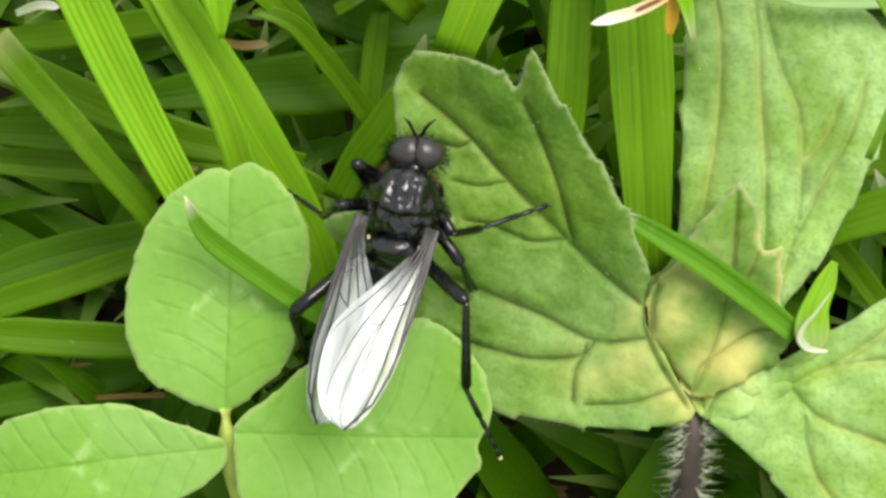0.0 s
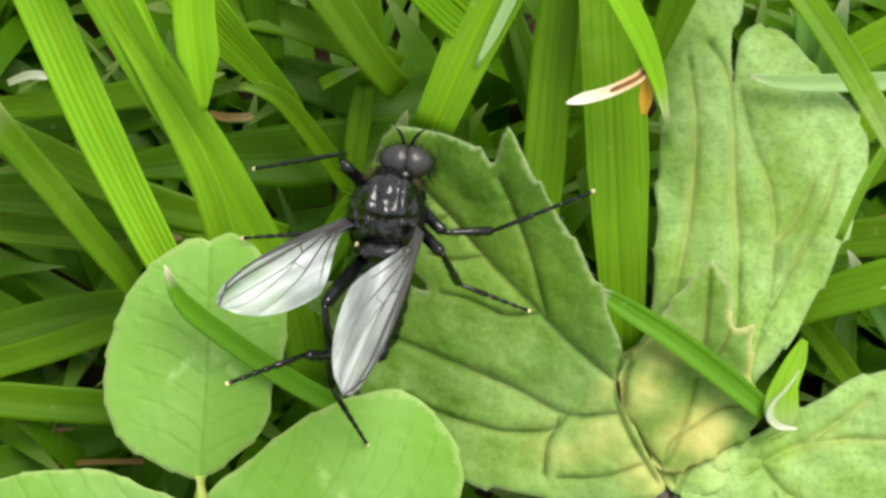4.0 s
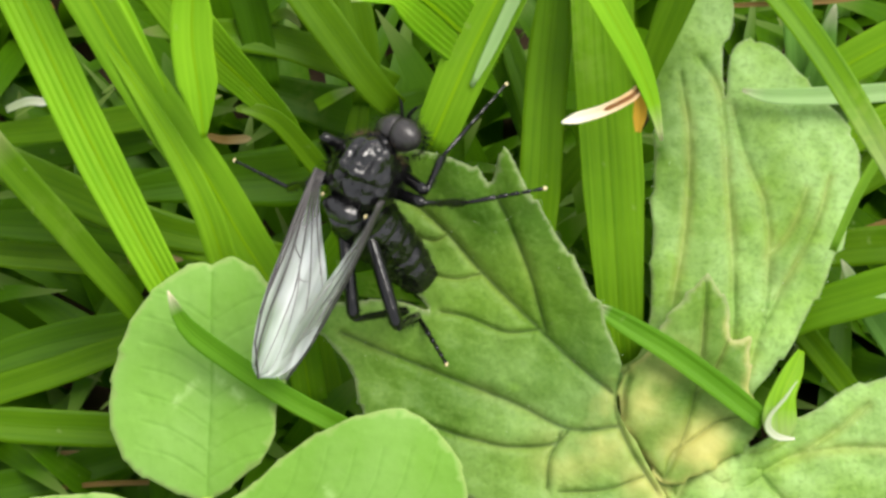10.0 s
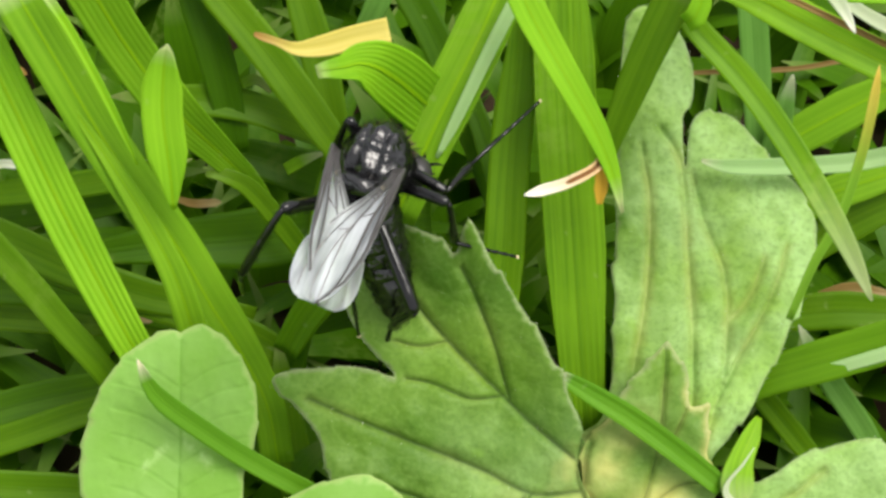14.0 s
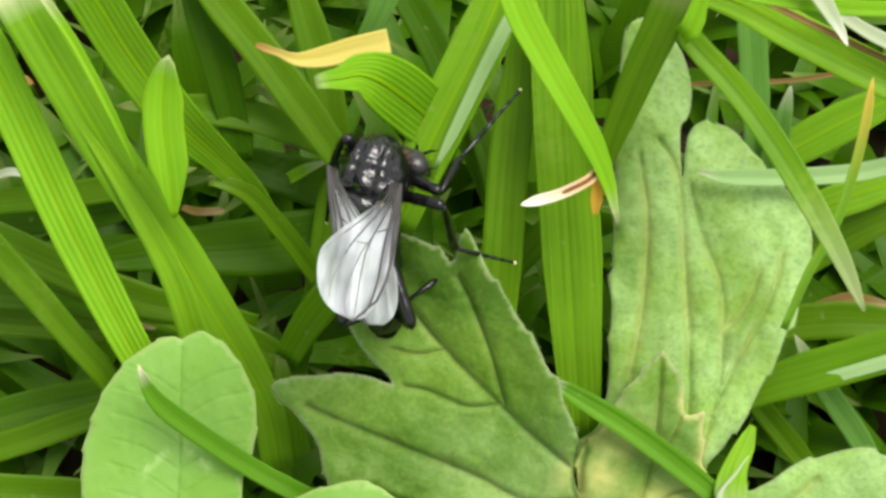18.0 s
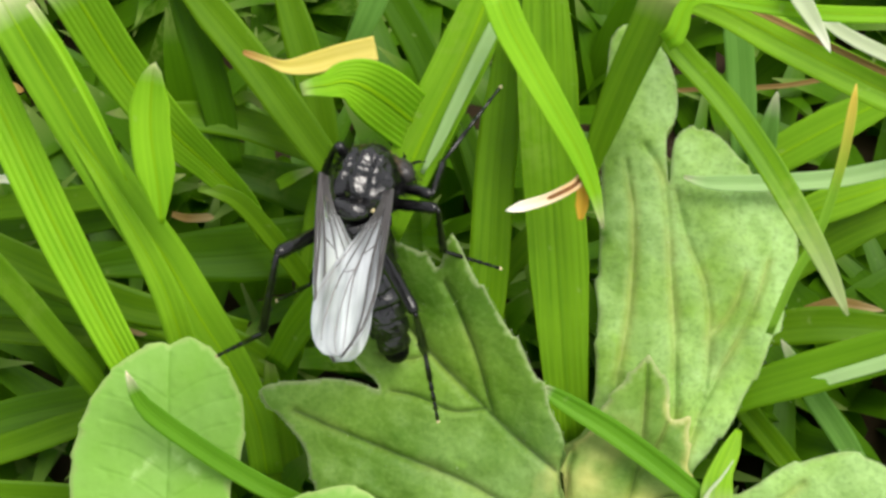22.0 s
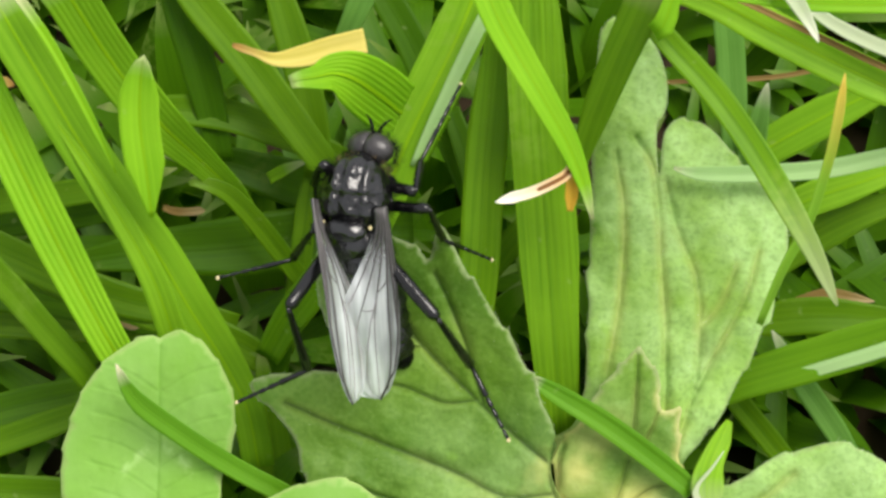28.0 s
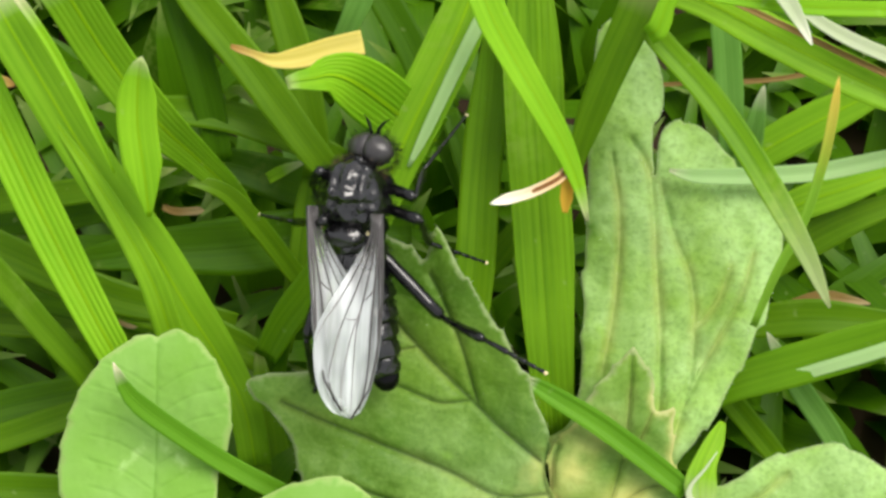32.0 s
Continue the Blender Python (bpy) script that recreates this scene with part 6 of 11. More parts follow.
    walk(wing_right, [
        (0, pose(0.001200, -0.000500, 0.000850, 23.9, 1.4, 173.7)),
        (0.5, pose(0.001200, -0.000500, 0.000850, 31.4, 0.4, 172.0)),
        (1, pose(0.001200, -0.000500, 0.000850, 12.0, 3.8, 171.3)),
        (1.5, pose(0.001200, -0.000500, 0.000850, 52.8, -24.5, 134.2)),
        (2, pose(0.001200, -0.000500, 0.000850, 22.7, -61.8, 129.0)),
        (2.5, pose(0.001200, -0.000500, 0.000850, 62.2, -15.6, 115.0)),
        (2.75, pose(0.001200, -0.000500, 0.000850, 29.5, -30.8, 146.2)),
        (3, pose(0.001200, -0.000500, 0.000850, 31.5, -14.1, 175.3)),
        (3.5, pose(0.001200, -0.000500, 0.000850, 53.6, -30.8, 135.5)),
        (5.5, pose(0.001200, -0.000500, 0.000850, -6.8, -52.8, 164.7)),
        (6, pose(0.001200, -0.000500, 0.000850, 21.7, 56.1, -179.9)),
        (6.5, pose(0.001200, -0.000500, 0.000850, 47.9, -41.2, 116.5)),
        (7, pose(0.001200, -0.000500, 0.000850, -32.6, -22.2, 165.3)),
        (7.5, pose(0.001200, -0.000500, 0.000850, 22.1, -31.3, 165.3)),
        (8, pose(0.001200, -0.000500, 0.000850, -6.6, -9.1, -171.5)),
        (8.5, pose(0.001200, -0.000500, 0.000850, 26.5, -2.4, -169.5)),
        (9, pose(0.001200, -0.000500, 0.000850, 70.4, -56.0, 137.3)),
        (9.167, pose(0.001200, -0.000500, 0.000850, 29.6, -28.6, -163.5)),
        (9.333, pose(0.001200, -0.000500, 0.000850, 26.6, 11.2, -132.8)),
        (9.5, pose(0.001200, -0.000500, 0.000850, 50.4, 45.5, -90.6)),
        (9.667, pose(0.001200, -0.000500, 0.000850, 2.1, 13.6, -129.9)),
        (9.833, pose(0.001200, -0.000500, 0.000850, -23.8, -31.6, -138.8)),
        (10, pose(0.001200, -0.000500, 0.000850, -85.4, -72.7, -98.9)),
        (10.5, pose(0.001200, -0.000500, 0.000850, -74.8, -77.3, -126.4)),
        (11, pose(0.001200, -0.000500, 0.000850, -43.2, -52.8, -150.0)),
        (11.5, pose(0.001200, -0.000500, 0.000850, -12.0, -50.8, -174.9)),
        (12, pose(0.001200, -0.000500, 0.000850, 47.3, -49.9, 151.9)),
        (12.5, pose(0.001200, -0.000500, 0.000850, -30.8, -77.9, -126.8)),
        (13, pose(0.001200, -0.000500, 0.000850, 90.6, -39.7, 131.0)),
        (13.5, pose(0.001200, -0.000500, 0.000850, 82.3, -34.3, 111.0)),
        (14, pose(0.001200, -0.000500, 0.000850, -159.0, 168.7, 12.0)),
        (14.5, pose(0.001200, -0.000500, 0.000850, -37.2, -42.4, -163.5)),
        (15, pose(0.001200, -0.000500, 0.000850, 26.3, -28.9, 175.2)),
        (15.5, pose(0.001200, -0.000500, 0.000850, -4.8, -49.1, -175.5)),
        (17.5, pose(0.001200, -0.000500, 0.000850, -46.9, -54.4, -127.9)),
        (18, pose(0.001200, -0.000500, 0.000850, 27.6, -14.5, -170.0)),
        (18.5, pose(0.001200, -0.000500, 0.000850, 14.5, -45.4, 174.6)),
        (19, pose(0.001200, -0.000500, 0.000850, 21.9, -23.5, -160.6)),
        (19.5, pose(0.001200, -0.000500, 0.000850, 29.9, -5.0, -160.9)),
        (20, pose(0.001200, -0.000500, 0.000850, -12.0, -18.0, -161.6)),
        (20.25, pose(0.001200, -0.000500, 0.000850, 4.7, 10.3, -139.3)),
        (20.5, pose(0.001200, -0.000500, 0.000850, 49.0, 37.8, -95.8)),
        (20.75, pose(0.001200, -0.000500, 0.000850, 26.9, -1.6, -147.7)),
        (21, pose(0.001200, -0.000500, 0.000850, 32.1, -0.9, -163.2)),
        (21.5, pose(0.001200, -0.000500, 0.000850, 43.5, -50.7, 148.0)),
        (22, pose(0.001200, -0.000500, 0.000850, 15.8, 18.3, -161.2)),
        (22.5, pose(0.001200, -0.000500, 0.000850, 10.8, -34.2, -178.0)),
        (23, pose(0.001200, -0.000500, 0.000850, 23.8, -24.1, -175.0)),
        (23.5, pose(0.001200, -0.000500, 0.000850, -32.0, -49.8, -149.8)),
        (24, pose(0.001200, -0.000500, 0.000850, -3.8, -28.4, -174.0)),
        (24.5, pose(0.001200, -0.000500, 0.000850, 42.7, -47.7, 153.6)),
        (25, pose(0.001200, -0.000500, 0.000850, -51.3, -38.3, -146.8)),
        (25.25, pose(0.001200, -0.000500, 0.000850, -3.3, -52.5, -175.3)),
        (25.5, pose(0.001200, -0.000500, 0.000850, 49.1, -46.3, 153.9)),
        (27.5, pose(0.001200, -0.000500, 0.000850, 50.9, -50.9, 149.9)),
        (28, pose(0.001200, -0.000500, 0.000850, -33.4, -21.4, -159.1)),
        (28.5, pose(0.001200, -0.000500, 0.000850, -42.6, -49.6, -143.5)),
        (29, pose(0.001200, -0.000500, 0.000850, 36.6, -58.2, 156.7)),
        (29.5, pose(0.001200, -0.000500, 0.000850, 78.3, -53.5, 128.6)),
        (30, pose(0.001200, -0.000500, 0.000850, -87.6, -64.8, -69.9)),
        (30.5, pose(0.001200, -0.000500, 0.000850, 35.3, -46.0, 176.9)),
        (31, pose(0.001200, -0.000500, 0.000850, -44.5, -40.2, -146.9)),
        (31.25, pose(0.001200, -0.000500, 0.000850, 8.7, -55.0, 176.2)),
        (31.5, pose(0.001200, -0.000500, 0.000850, 60.7, -38.5, 140.9)),
        (32, pose(0.001200, -0.000500, 0.000850, -6.6, -30.2, -173.1)),
    ])
    walk(front_left[0], [
        (0, pose(-0.000600, 0.000650, -0.000850, 46.4, 0.0, 70.5)),
        (0.5, pose(-0.000600, 0.000650, -0.000850, 51.4, 0.0, 82.1)),
        (1, pose(-0.000600, 0.000650, -0.000850, 55.0, -0.0, 96.1)),
        (1.5, pose(-0.000600, 0.000650, -0.000850, 59.5, 0.0, 78.6)),
        (2, pose(-0.000600, 0.000650, -0.000850, 61.1, 0.0, 57.7)),
        (2.5, pose(-0.000600, 0.000650, -0.000850, 60.1, 0.0, 55.6)),
        (3, pose(-0.000600, 0.000650, -0.000850, 59.1, 0.0, 53.6)),
        (3.5, pose(-0.000600, 0.000650, -0.000850, 53.9, 0.0, 53.8)),
        (4, pose(-0.000600, 0.000650, -0.000850, 48.7, 0.0, 54.0)),
        (4.5, pose(-0.000600, 0.000650, -0.000850, 43.6, 0.0, 54.1)),
        (5, pose(-0.000600, 0.000650, -0.000850, 38.4, 0.0, 54.3)),
        (5.5, pose(-0.000600, 0.000650, -0.000850, 33.2, 0.0, 54.4)),
        (6, pose(-0.000600, 0.000650, -0.000850, 28.1, 0.0, 54.5)),
        (6.5, pose(-0.000600, 0.000650, -0.000850, 22.6, 0.0, 58.3)),
        (7, pose(-0.000600, 0.000650, -0.000850, 17.1, 0.0, 61.8)),
        (7.5, pose(-0.000600, 0.000650, -0.000850, 31.7, 0.0, 76.0)),
        (8, pose(-0.000600, 0.000650, -0.000850, 44.1, -0.0, 95.0)),
        (8.5, pose(-0.000600, 0.000650, -0.000850, 46.0, -0.0, 97.0)),
        (9, pose(-0.000600, 0.000650, -0.000850, 47.8, -0.0, 99.1)),
        (9.5, pose(-0.000600, 0.000650, -0.000850, 50.0, -0.0, 98.5)),
        (10, pose(-0.000600, 0.000650, -0.000850, 52.1, -0.0, 97.8)),
        (10.5, pose(-0.000600, 0.000650, -0.000850, 54.3, -0.0, 97.0)),
        (11, pose(-0.000600, 0.000650, -0.000850, 56.4, -0.0, 96.1)),
        (11.5, pose(-0.000600, 0.000650, -0.000850, 58.6, -0.0, 95.1)),
        (12, pose(-0.000600, 0.000650, -0.000850, 60.7, -0.0, 94.0)),
        (12.5, pose(-0.000600, 0.000650, -0.000850, 62.8, -0.0, 92.7)),
        (13, pose(-0.000600, 0.000650, -0.000850, 64.9, -0.0, 91.2)),
        (13.5, pose(-0.000600, 0.000650, -0.000850, 67.0, 0.0, 89.5)),
        (14, pose(-0.000600, 0.000650, -0.000850, 69.1, 0.0, 87.4)),
        (14.5, pose(-0.000600, 0.000650, -0.000850, 71.1, 0.0, 85.0)),
        (15, pose(-0.000600, 0.000650, -0.000850, 73.1, 0.0, 81.9)),
        (15.5, pose(-0.000600, 0.000650, -0.000850, 73.1, 0.0, 81.9)),
        (16, pose(-0.000600, 0.000650, -0.000850, 73.1, 0.0, 81.9)),
        (16.5, pose(-0.000600, 0.000650, -0.000850, 73.1, 0.0, 81.9)),
        (17, pose(-0.000600, 0.000650, -0.000850, 73.1, 0.0, 81.9)),
        (17.5, pose(-0.000600, 0.000650, -0.000850, 73.1, 0.0, 81.9)),
        (18, pose(-0.000600, 0.000650, -0.000850, 73.1, 0.0, 81.9)),
        (18.5, pose(-0.000600, 0.000650, -0.000850, 73.1, 0.0, 81.9)),
        (19, pose(-0.000600, 0.000650, -0.000850, 73.1, 0.0, 81.9)),
        (19.5, pose(-0.000600, 0.000650, -0.000850, 73.1, 0.0, 81.9)),
        (20, pose(-0.000600, 0.000650, -0.000850, 73.1, 0.0, 81.9)),
        (20.5, pose(-0.000600, 0.000650, -0.000850, 73.1, 0.0, 81.9)),
        (21, pose(-0.000600, 0.000650, -0.000850, 73.1, 0.0, 81.9)),
        (21.5, pose(-0.000600, 0.000650, -0.000850, 73.1, 0.0, 81.9)),
        (22, pose(-0.000600, 0.000650, -0.000850, 73.1, 0.0, 81.9)),
        (22.5, pose(-0.000600, 0.000650, -0.000850, 73.1, 0.0, 81.9)),
        (23, pose(-0.000600, 0.000650, -0.000850, 73.1, 0.0, 81.9)),
        (23.5, pose(-0.000600, 0.000650, -0.000850, 73.1, 0.0, 81.9)),
        (24, pose(-0.000600, 0.000650, -0.000850, 73.1, 0.0, 81.9)),
        (24.5, pose(-0.000600, 0.000650, -0.000850, 73.1, 0.0, 81.9)),
        (25, pose(-0.000600, 0.000650, -0.000850, 73.1, 0.0, 81.9)),
        (25.5, pose(-0.000600, 0.000650, -0.000850, 73.1, 0.0, 81.9)),
        (26, pose(-0.000600, 0.000650, -0.000850, 73.1, 0.0, 81.9)),
        (26.5, pose(-0.000600, 0.000650, -0.000850, 73.1, 0.0, 81.9)),
        (27, pose(-0.000600, 0.000650, -0.000850, 73.1, 0.0, 81.9)),
        (27.5, pose(-0.000600, 0.000650, -0.000850, 73.1, 0.0, 81.9)),
        (28, pose(-0.000600, 0.000650, -0.000850, 73.1, 0.0, 81.9)),
        (28.5, pose(-0.000600, 0.000650, -0.000850, 73.1, 0.0, 81.9)),
        (29, pose(-0.000600, 0.000650, -0.000850, 73.1, 0.0, 81.9)),
        (29.5, pose(-0.000600, 0.000650, -0.000850, 73.1, 0.0, 81.9)),
        (30, pose(-0.000600, 0.000650, -0.000850, 73.1, 0.0, 81.9)),
        (30.5, pose(-0.000600, 0.000650, -0.000850, 73.1, 0.0, 81.9)),
        (31, pose(-0.000600, 0.000650, -0.000850, 73.1, 0.0, 81.9)),
        (31.5, pose(-0.000600, 0.000650, -0.000850, 73.1, 0.0, 81.9)),
        (32, pose(-0.000600, 0.000650, -0.000850, 73.1, 0.0, 81.9)),
    ])
    walk(front_left[1], [
        (0, pose(-0.001835, 0.001088, 0.000526, -60.1, -0.0, -145.0)),
        (0.5, pose(-0.001774, 0.000813, 0.000635, -86.2, -0.0, -45.4)),
        (1, pose(-0.001684, 0.000534, 0.000706, -58.0, 0.0, 22.7)),
        (1.5, pose(-0.001546, 0.000840, 0.000787, -55.1, 0.0, 21.7)),
        (2, pose(-0.001377, 0.001140, 0.000813, -52.2, 0.0, 20.9)),
        (2.5, pose(-0.001382, 0.001185, 0.000797, -52.5, 0.0, 28.4)),
        (3, pose(-0.001386, 0.001230, 0.000780, -52.4, 0.0, 35.9)),
        (3.5, pose(-0.001503, 0.001311, 0.000685, -63.1, 0.0, 32.7)),
        (4, pose(-0.001614, 0.001387, 0.000578, -73.6, 0.0, 25.9)),
        (4.5, pose(-0.001716, 0.001456, 0.000460, -83.2, -0.0, -0.9)),
        (5, pose(-0.001809, 0.001519, 0.000330, -82.6, -0.0, -99.6)),
        (5.5, pose(-0.001892, 0.001575, 0.000191, -72.8, -0.0, -122.9)),
        (6, pose(-0.001965, 0.001624, 0.000044, -62.3, -0.0, -129.2)),
        (6.5, pose(-0.002092, 0.001572, -0.000118, -61.5, -0.0, -136.2)),
        (7, pose(-0.002200, 0.001508, -0.000290, -60.4, -0.0, -142.7)),
        (7.5, pose(-0.002169, 0.001041, 0.000148, -72.7, -0.0, -127.6)),
        (8, pose(-0.001959, 0.000530, 0.000473, -80.6, -0.0, -76.0)),
        (8.5, pose(-0.001911, 0.000489, 0.000516, -77.5, -0.0, -127.5)),
        (9, pose(-0.001860, 0.000447, 0.000557, -69.6, -0.0, -149.1)),
        (9.5, pose(-0.001809, 0.000470, 0.000605, -70.9, -0.0, -155.5)),
        (10, pose(-0.001756, 0.000493, 0.000650, -71.9, -0.0, -162.6)),
        (10.5, pose(-0.001701, 0.000516, 0.000692, -72.6, -0.0, -170.5)),
        (11, pose(-0.001645, 0.000539, 0.000733, -73.1, -0.0, -178.9)),
        (11.5, pose(-0.001587, 0.000562, 0.000771, -73.1, -0.0, 172.5)),
        (12, pose(-0.001528, 0.000586, 0.000807, -72.8, -0.0, 164.0)),
        (12.5, pose(-0.001467, 0.000609, 0.000840, -72.2, -0.0, 155.9)),
        (13, pose(-0.001405, 0.000633, 0.000871, -71.2, -0.0, 148.5)),
        (13.5, pose(-0.001342, 0.000657, 0.000899, -70.0, -0.0, 141.9)),
        (14, pose(-0.001278, 0.000680, 0.000925, -68.6, -0.0, 136.0)),
        (14.5, pose(-0.001213, 0.000704, 0.000948, -67.0, -0.0, 130.9)),
        (15, pose(-0.001146, 0.000727, 0.000968, -65.2, -0.0, 126.5)),
        (15.5, pose(-0.001146, 0.000727, 0.000968, -65.2, -0.0, 126.5)),
        (16, pose(-0.001146, 0.000727, 0.000968, -65.2, -0.0, 126.5)),
        (16.5, pose(-0.001146, 0.000727, 0.000968, -65.2, -0.0, 126.5)),
        (17, pose(-0.001146, 0.000727, 0.000968, -65.2, -0.0, 126.5)),
        (17.5, pose(-0.001146, 0.000727, 0.000968, -65.2, -0.0, 126.5)),
        (18, pose(-0.001146, 0.000727, 0.000968, -65.2, -0.0, 126.5)),
        (18.5, pose(-0.001146, 0.000727, 0.000968, -65.2, -0.0, 126.5)),
        (19, pose(-0.001146, 0.000727, 0.000968, -65.2, -0.0, 126.5)),
        (19.5, pose(-0.001146, 0.000727, 0.000968, -65.2, -0.0, 126.5)),
        (20, pose(-0.001146, 0.000727, 0.000968, -65.2, -0.0, 126.5)),
        (20.5, pose(-0.001146, 0.000727, 0.000968, -65.2, -0.0, 126.5)),
        (21, pose(-0.001146, 0.000727, 0.000968, -65.2, -0.0, 126.5)),
        (21.5, pose(-0.001146, 0.000727, 0.000968, -65.2, -0.0, 126.5)),
        (22, pose(-0.001146, 0.000727, 0.000968, -65.2, -0.0, 126.5)),
        (22.5, pose(-0.001146, 0.000727, 0.000968, -65.2, -0.0, 126.5)),
        (23, pose(-0.001146, 0.000727, 0.000968, -65.2, -0.0, 126.5)),
        (23.5, pose(-0.001146, 0.000727, 0.000968, -65.2, -0.0, 126.5)),
        (24, pose(-0.001146, 0.000727, 0.000968, -65.2, -0.0, 126.5)),
        (24.5, pose(-0.001146, 0.000727, 0.000968, -65.2, -0.0, 126.5)),
        (25, pose(-0.001146, 0.000727, 0.000968, -65.2, -0.0, 126.5)),
        (25.5, pose(-0.001146, 0.000727, 0.000968, -65.2, -0.0, 126.5)),
        (26, pose(-0.001146, 0.000727, 0.000968, -65.2, -0.0, 126.5)),
        (26.5, pose(-0.001146, 0.000727, 0.000968, -65.2, -0.0, 126.5)),
        (27, pose(-0.001146, 0.000727, 0.000968, -65.2, -0.0, 126.5)),
        (27.5, pose(-0.001146, 0.000727, 0.000968, -65.2, -0.0, 126.5)),
        (28, pose(-0.001146, 0.000727, 0.000968, -65.2, -0.0, 126.5)),
        (28.5, pose(-0.001146, 0.000727, 0.000968, -65.2, -0.0, 126.5)),
        (29, pose(-0.001146, 0.000727, 0.000968, -65.2, -0.0, 126.5)),
        (29.5, pose(-0.001146, 0.000727, 0.000968, -65.2, -0.0, 126.5)),
        (30, pose(-0.001146, 0.000727, 0.000968, -65.2, -0.0, 126.5)),
        (30.5, pose(-0.001146, 0.000727, 0.000968, -65.2, -0.0, 126.5)),
        (31, pose(-0.001146, 0.000727, 0.000968, -65.2, -0.0, 126.5)),
        (31.5, pose(-0.001146, 0.000727, 0.000968, -65.2, -0.0, 126.5)),
        (32, pose(-0.001146, 0.000727, 0.000968, -65.2, -0.0, 126.5)),
    ])
    walk(front_left[2], [
        (0, pose(-0.001320, 0.000352, -0.001034, -70.6, -0.0, -166.5)),
        (0.5, pose(-0.001689, 0.000897, -0.001161, -86.3, -0.0, 153.4)),
        (1, pose(-0.002052, 0.001415, -0.000820, -75.5, 0.0, 32.0)),
        (1.5, pose(-0.001928, 0.001798, -0.000689, -77.0, 0.0, 15.0)),
        (2, pose(-0.001771, 0.002172, -0.000608, -77.2, -0.0, -4.3)),
        (2.5, pose(-0.001902, 0.002149, -0.000631, -74.2, 0.0, 18.4)),
        (3, pose(-0.002029, 0.002120, -0.000646, -69.7, 0.0, 32.6)),
        (3.5, pose(-0.001944, 0.001997, -0.000919, -53.6, 0.0, 85.4)),
        (4, pose(-0.001836, 0.001845, -0.001148, -28.6, -0.0, 103.8)),
        (4.5, pose(-0.001713, 0.001670, -0.001328, -2.1, -0.0, 114.6)),
        (5, pose(-0.001580, 0.001481, -0.001455, 24.5, -0.0, 125.0)),
        (5.5, pose(-0.001445, 0.001286, -0.001528, 49.9, -0.0, 141.3)),
        (6, pose(-0.001316, 0.001094, -0.001549, 68.7, -0.0, -174.1)),
        (6.5, pose(-0.001497, 0.000952, -0.001700, 71.2, -0.0, -169.5)),
        (7, pose(-0.001661, 0.000800, -0.001855, 73.5, -0.0, -163.6)),
        (7.5, pose(-0.001744, 0.000714, -0.001570, 66.9, -0.0, -159.8)),
        (8, pose(-0.001672, 0.000602, -0.001303, 60.2, -0.0, -157.6)),
        (8.5, pose(-0.001601, 0.000251, -0.001241, -10.7, -0.0, -166.3)),
        (9, pose(-0.001537, -0.000092, -0.001129, -80.8, -0.0, 166.1)),
        (9.5, pose(-0.001564, -0.000067, -0.001096, -80.4, -0.0, 162.1)),
        (10, pose(-0.001589, -0.000041, -0.001061, -80.0, -0.0, 158.4)),
        (10.5, pose(-0.001613, -0.000014, -0.001026, -79.6, -0.0, 155.0)),
        (11, pose(-0.001635, 0.000014, -0.000989, -79.1, -0.0, 151.9)),
        (11.5, pose(-0.001656, 0.000044, -0.000951, -78.6, -0.0, 149.0)),
        (12, pose(-0.001675, 0.000074, -0.000913, -78.1, -0.0, 146.4)),
        (12.5, pose(-0.001692, 0.000106, -0.000874, -77.6, -0.0, 144.0)),
        (13, pose(-0.001708, 0.000139, -0.000833, -77.0, -0.0, 141.8)),
        (13.5, pose(-0.001722, 0.000173, -0.000793, -76.4, -0.0, 139.8)),
        (14, pose(-0.001734, 0.000207, -0.000751, -75.8, -0.0, 137.9)),
        (14.5, pose(-0.001744, 0.000243, -0.000709, -75.2, -0.0, 136.2)),
        (15, pose(-0.001753, 0.000279, -0.000666, -74.6, -0.0, 134.7)),
        (15.5, pose(-0.001753, 0.000279, -0.000666, -74.6, -0.0, 134.7)),
        (16, pose(-0.001753, 0.000279, -0.000666, -74.6, -0.0, 134.7)),
        (16.5, pose(-0.001753, 0.000279, -0.000666, -74.6, -0.0, 134.7)),
        (17, pose(-0.001753, 0.000279, -0.000666, -74.6, -0.0, 134.7)),
        (17.5, pose(-0.001753, 0.000279, -0.000666, -74.6, -0.0, 134.7)),
        (18, pose(-0.001753, 0.000279, -0.000666, -74.6, -0.0, 134.7)),
        (18.5, pose(-0.001753, 0.000279, -0.000666, -74.6, -0.0, 134.7)),
        (19, pose(-0.001753, 0.000279, -0.000666, -74.6, -0.0, 134.7)),
        (19.5, pose(-0.001753, 0.000279, -0.000666, -74.6, -0.0, 134.7)),
        (20, pose(-0.001753, 0.000279, -0.000666, -74.6, -0.0, 134.7)),
        (20.5, pose(-0.001753, 0.000279, -0.000666, -74.6, -0.0, 134.7)),
        (21, pose(-0.001753, 0.000279, -0.000666, -74.6, -0.0, 134.7)),
        (21.5, pose(-0.001753, 0.000279, -0.000666, -74.6, -0.0, 134.7)),
        (22, pose(-0.001753, 0.000279, -0.000666, -74.6, -0.0, 134.7)),
        (22.5, pose(-0.001753, 0.000279, -0.000666, -74.6, -0.0, 134.7)),
        (23, pose(-0.001753, 0.000279, -0.000666, -74.6, -0.0, 134.7)),
        (23.5, pose(-0.001753, 0.000279, -0.000666, -74.6, -0.0, 134.7)),
        (24, pose(-0.001753, 0.000279, -0.000666, -74.6, -0.0, 134.7)),
        (24.5, pose(-0.001753, 0.000279, -0.000666, -74.6, -0.0, 134.7)),
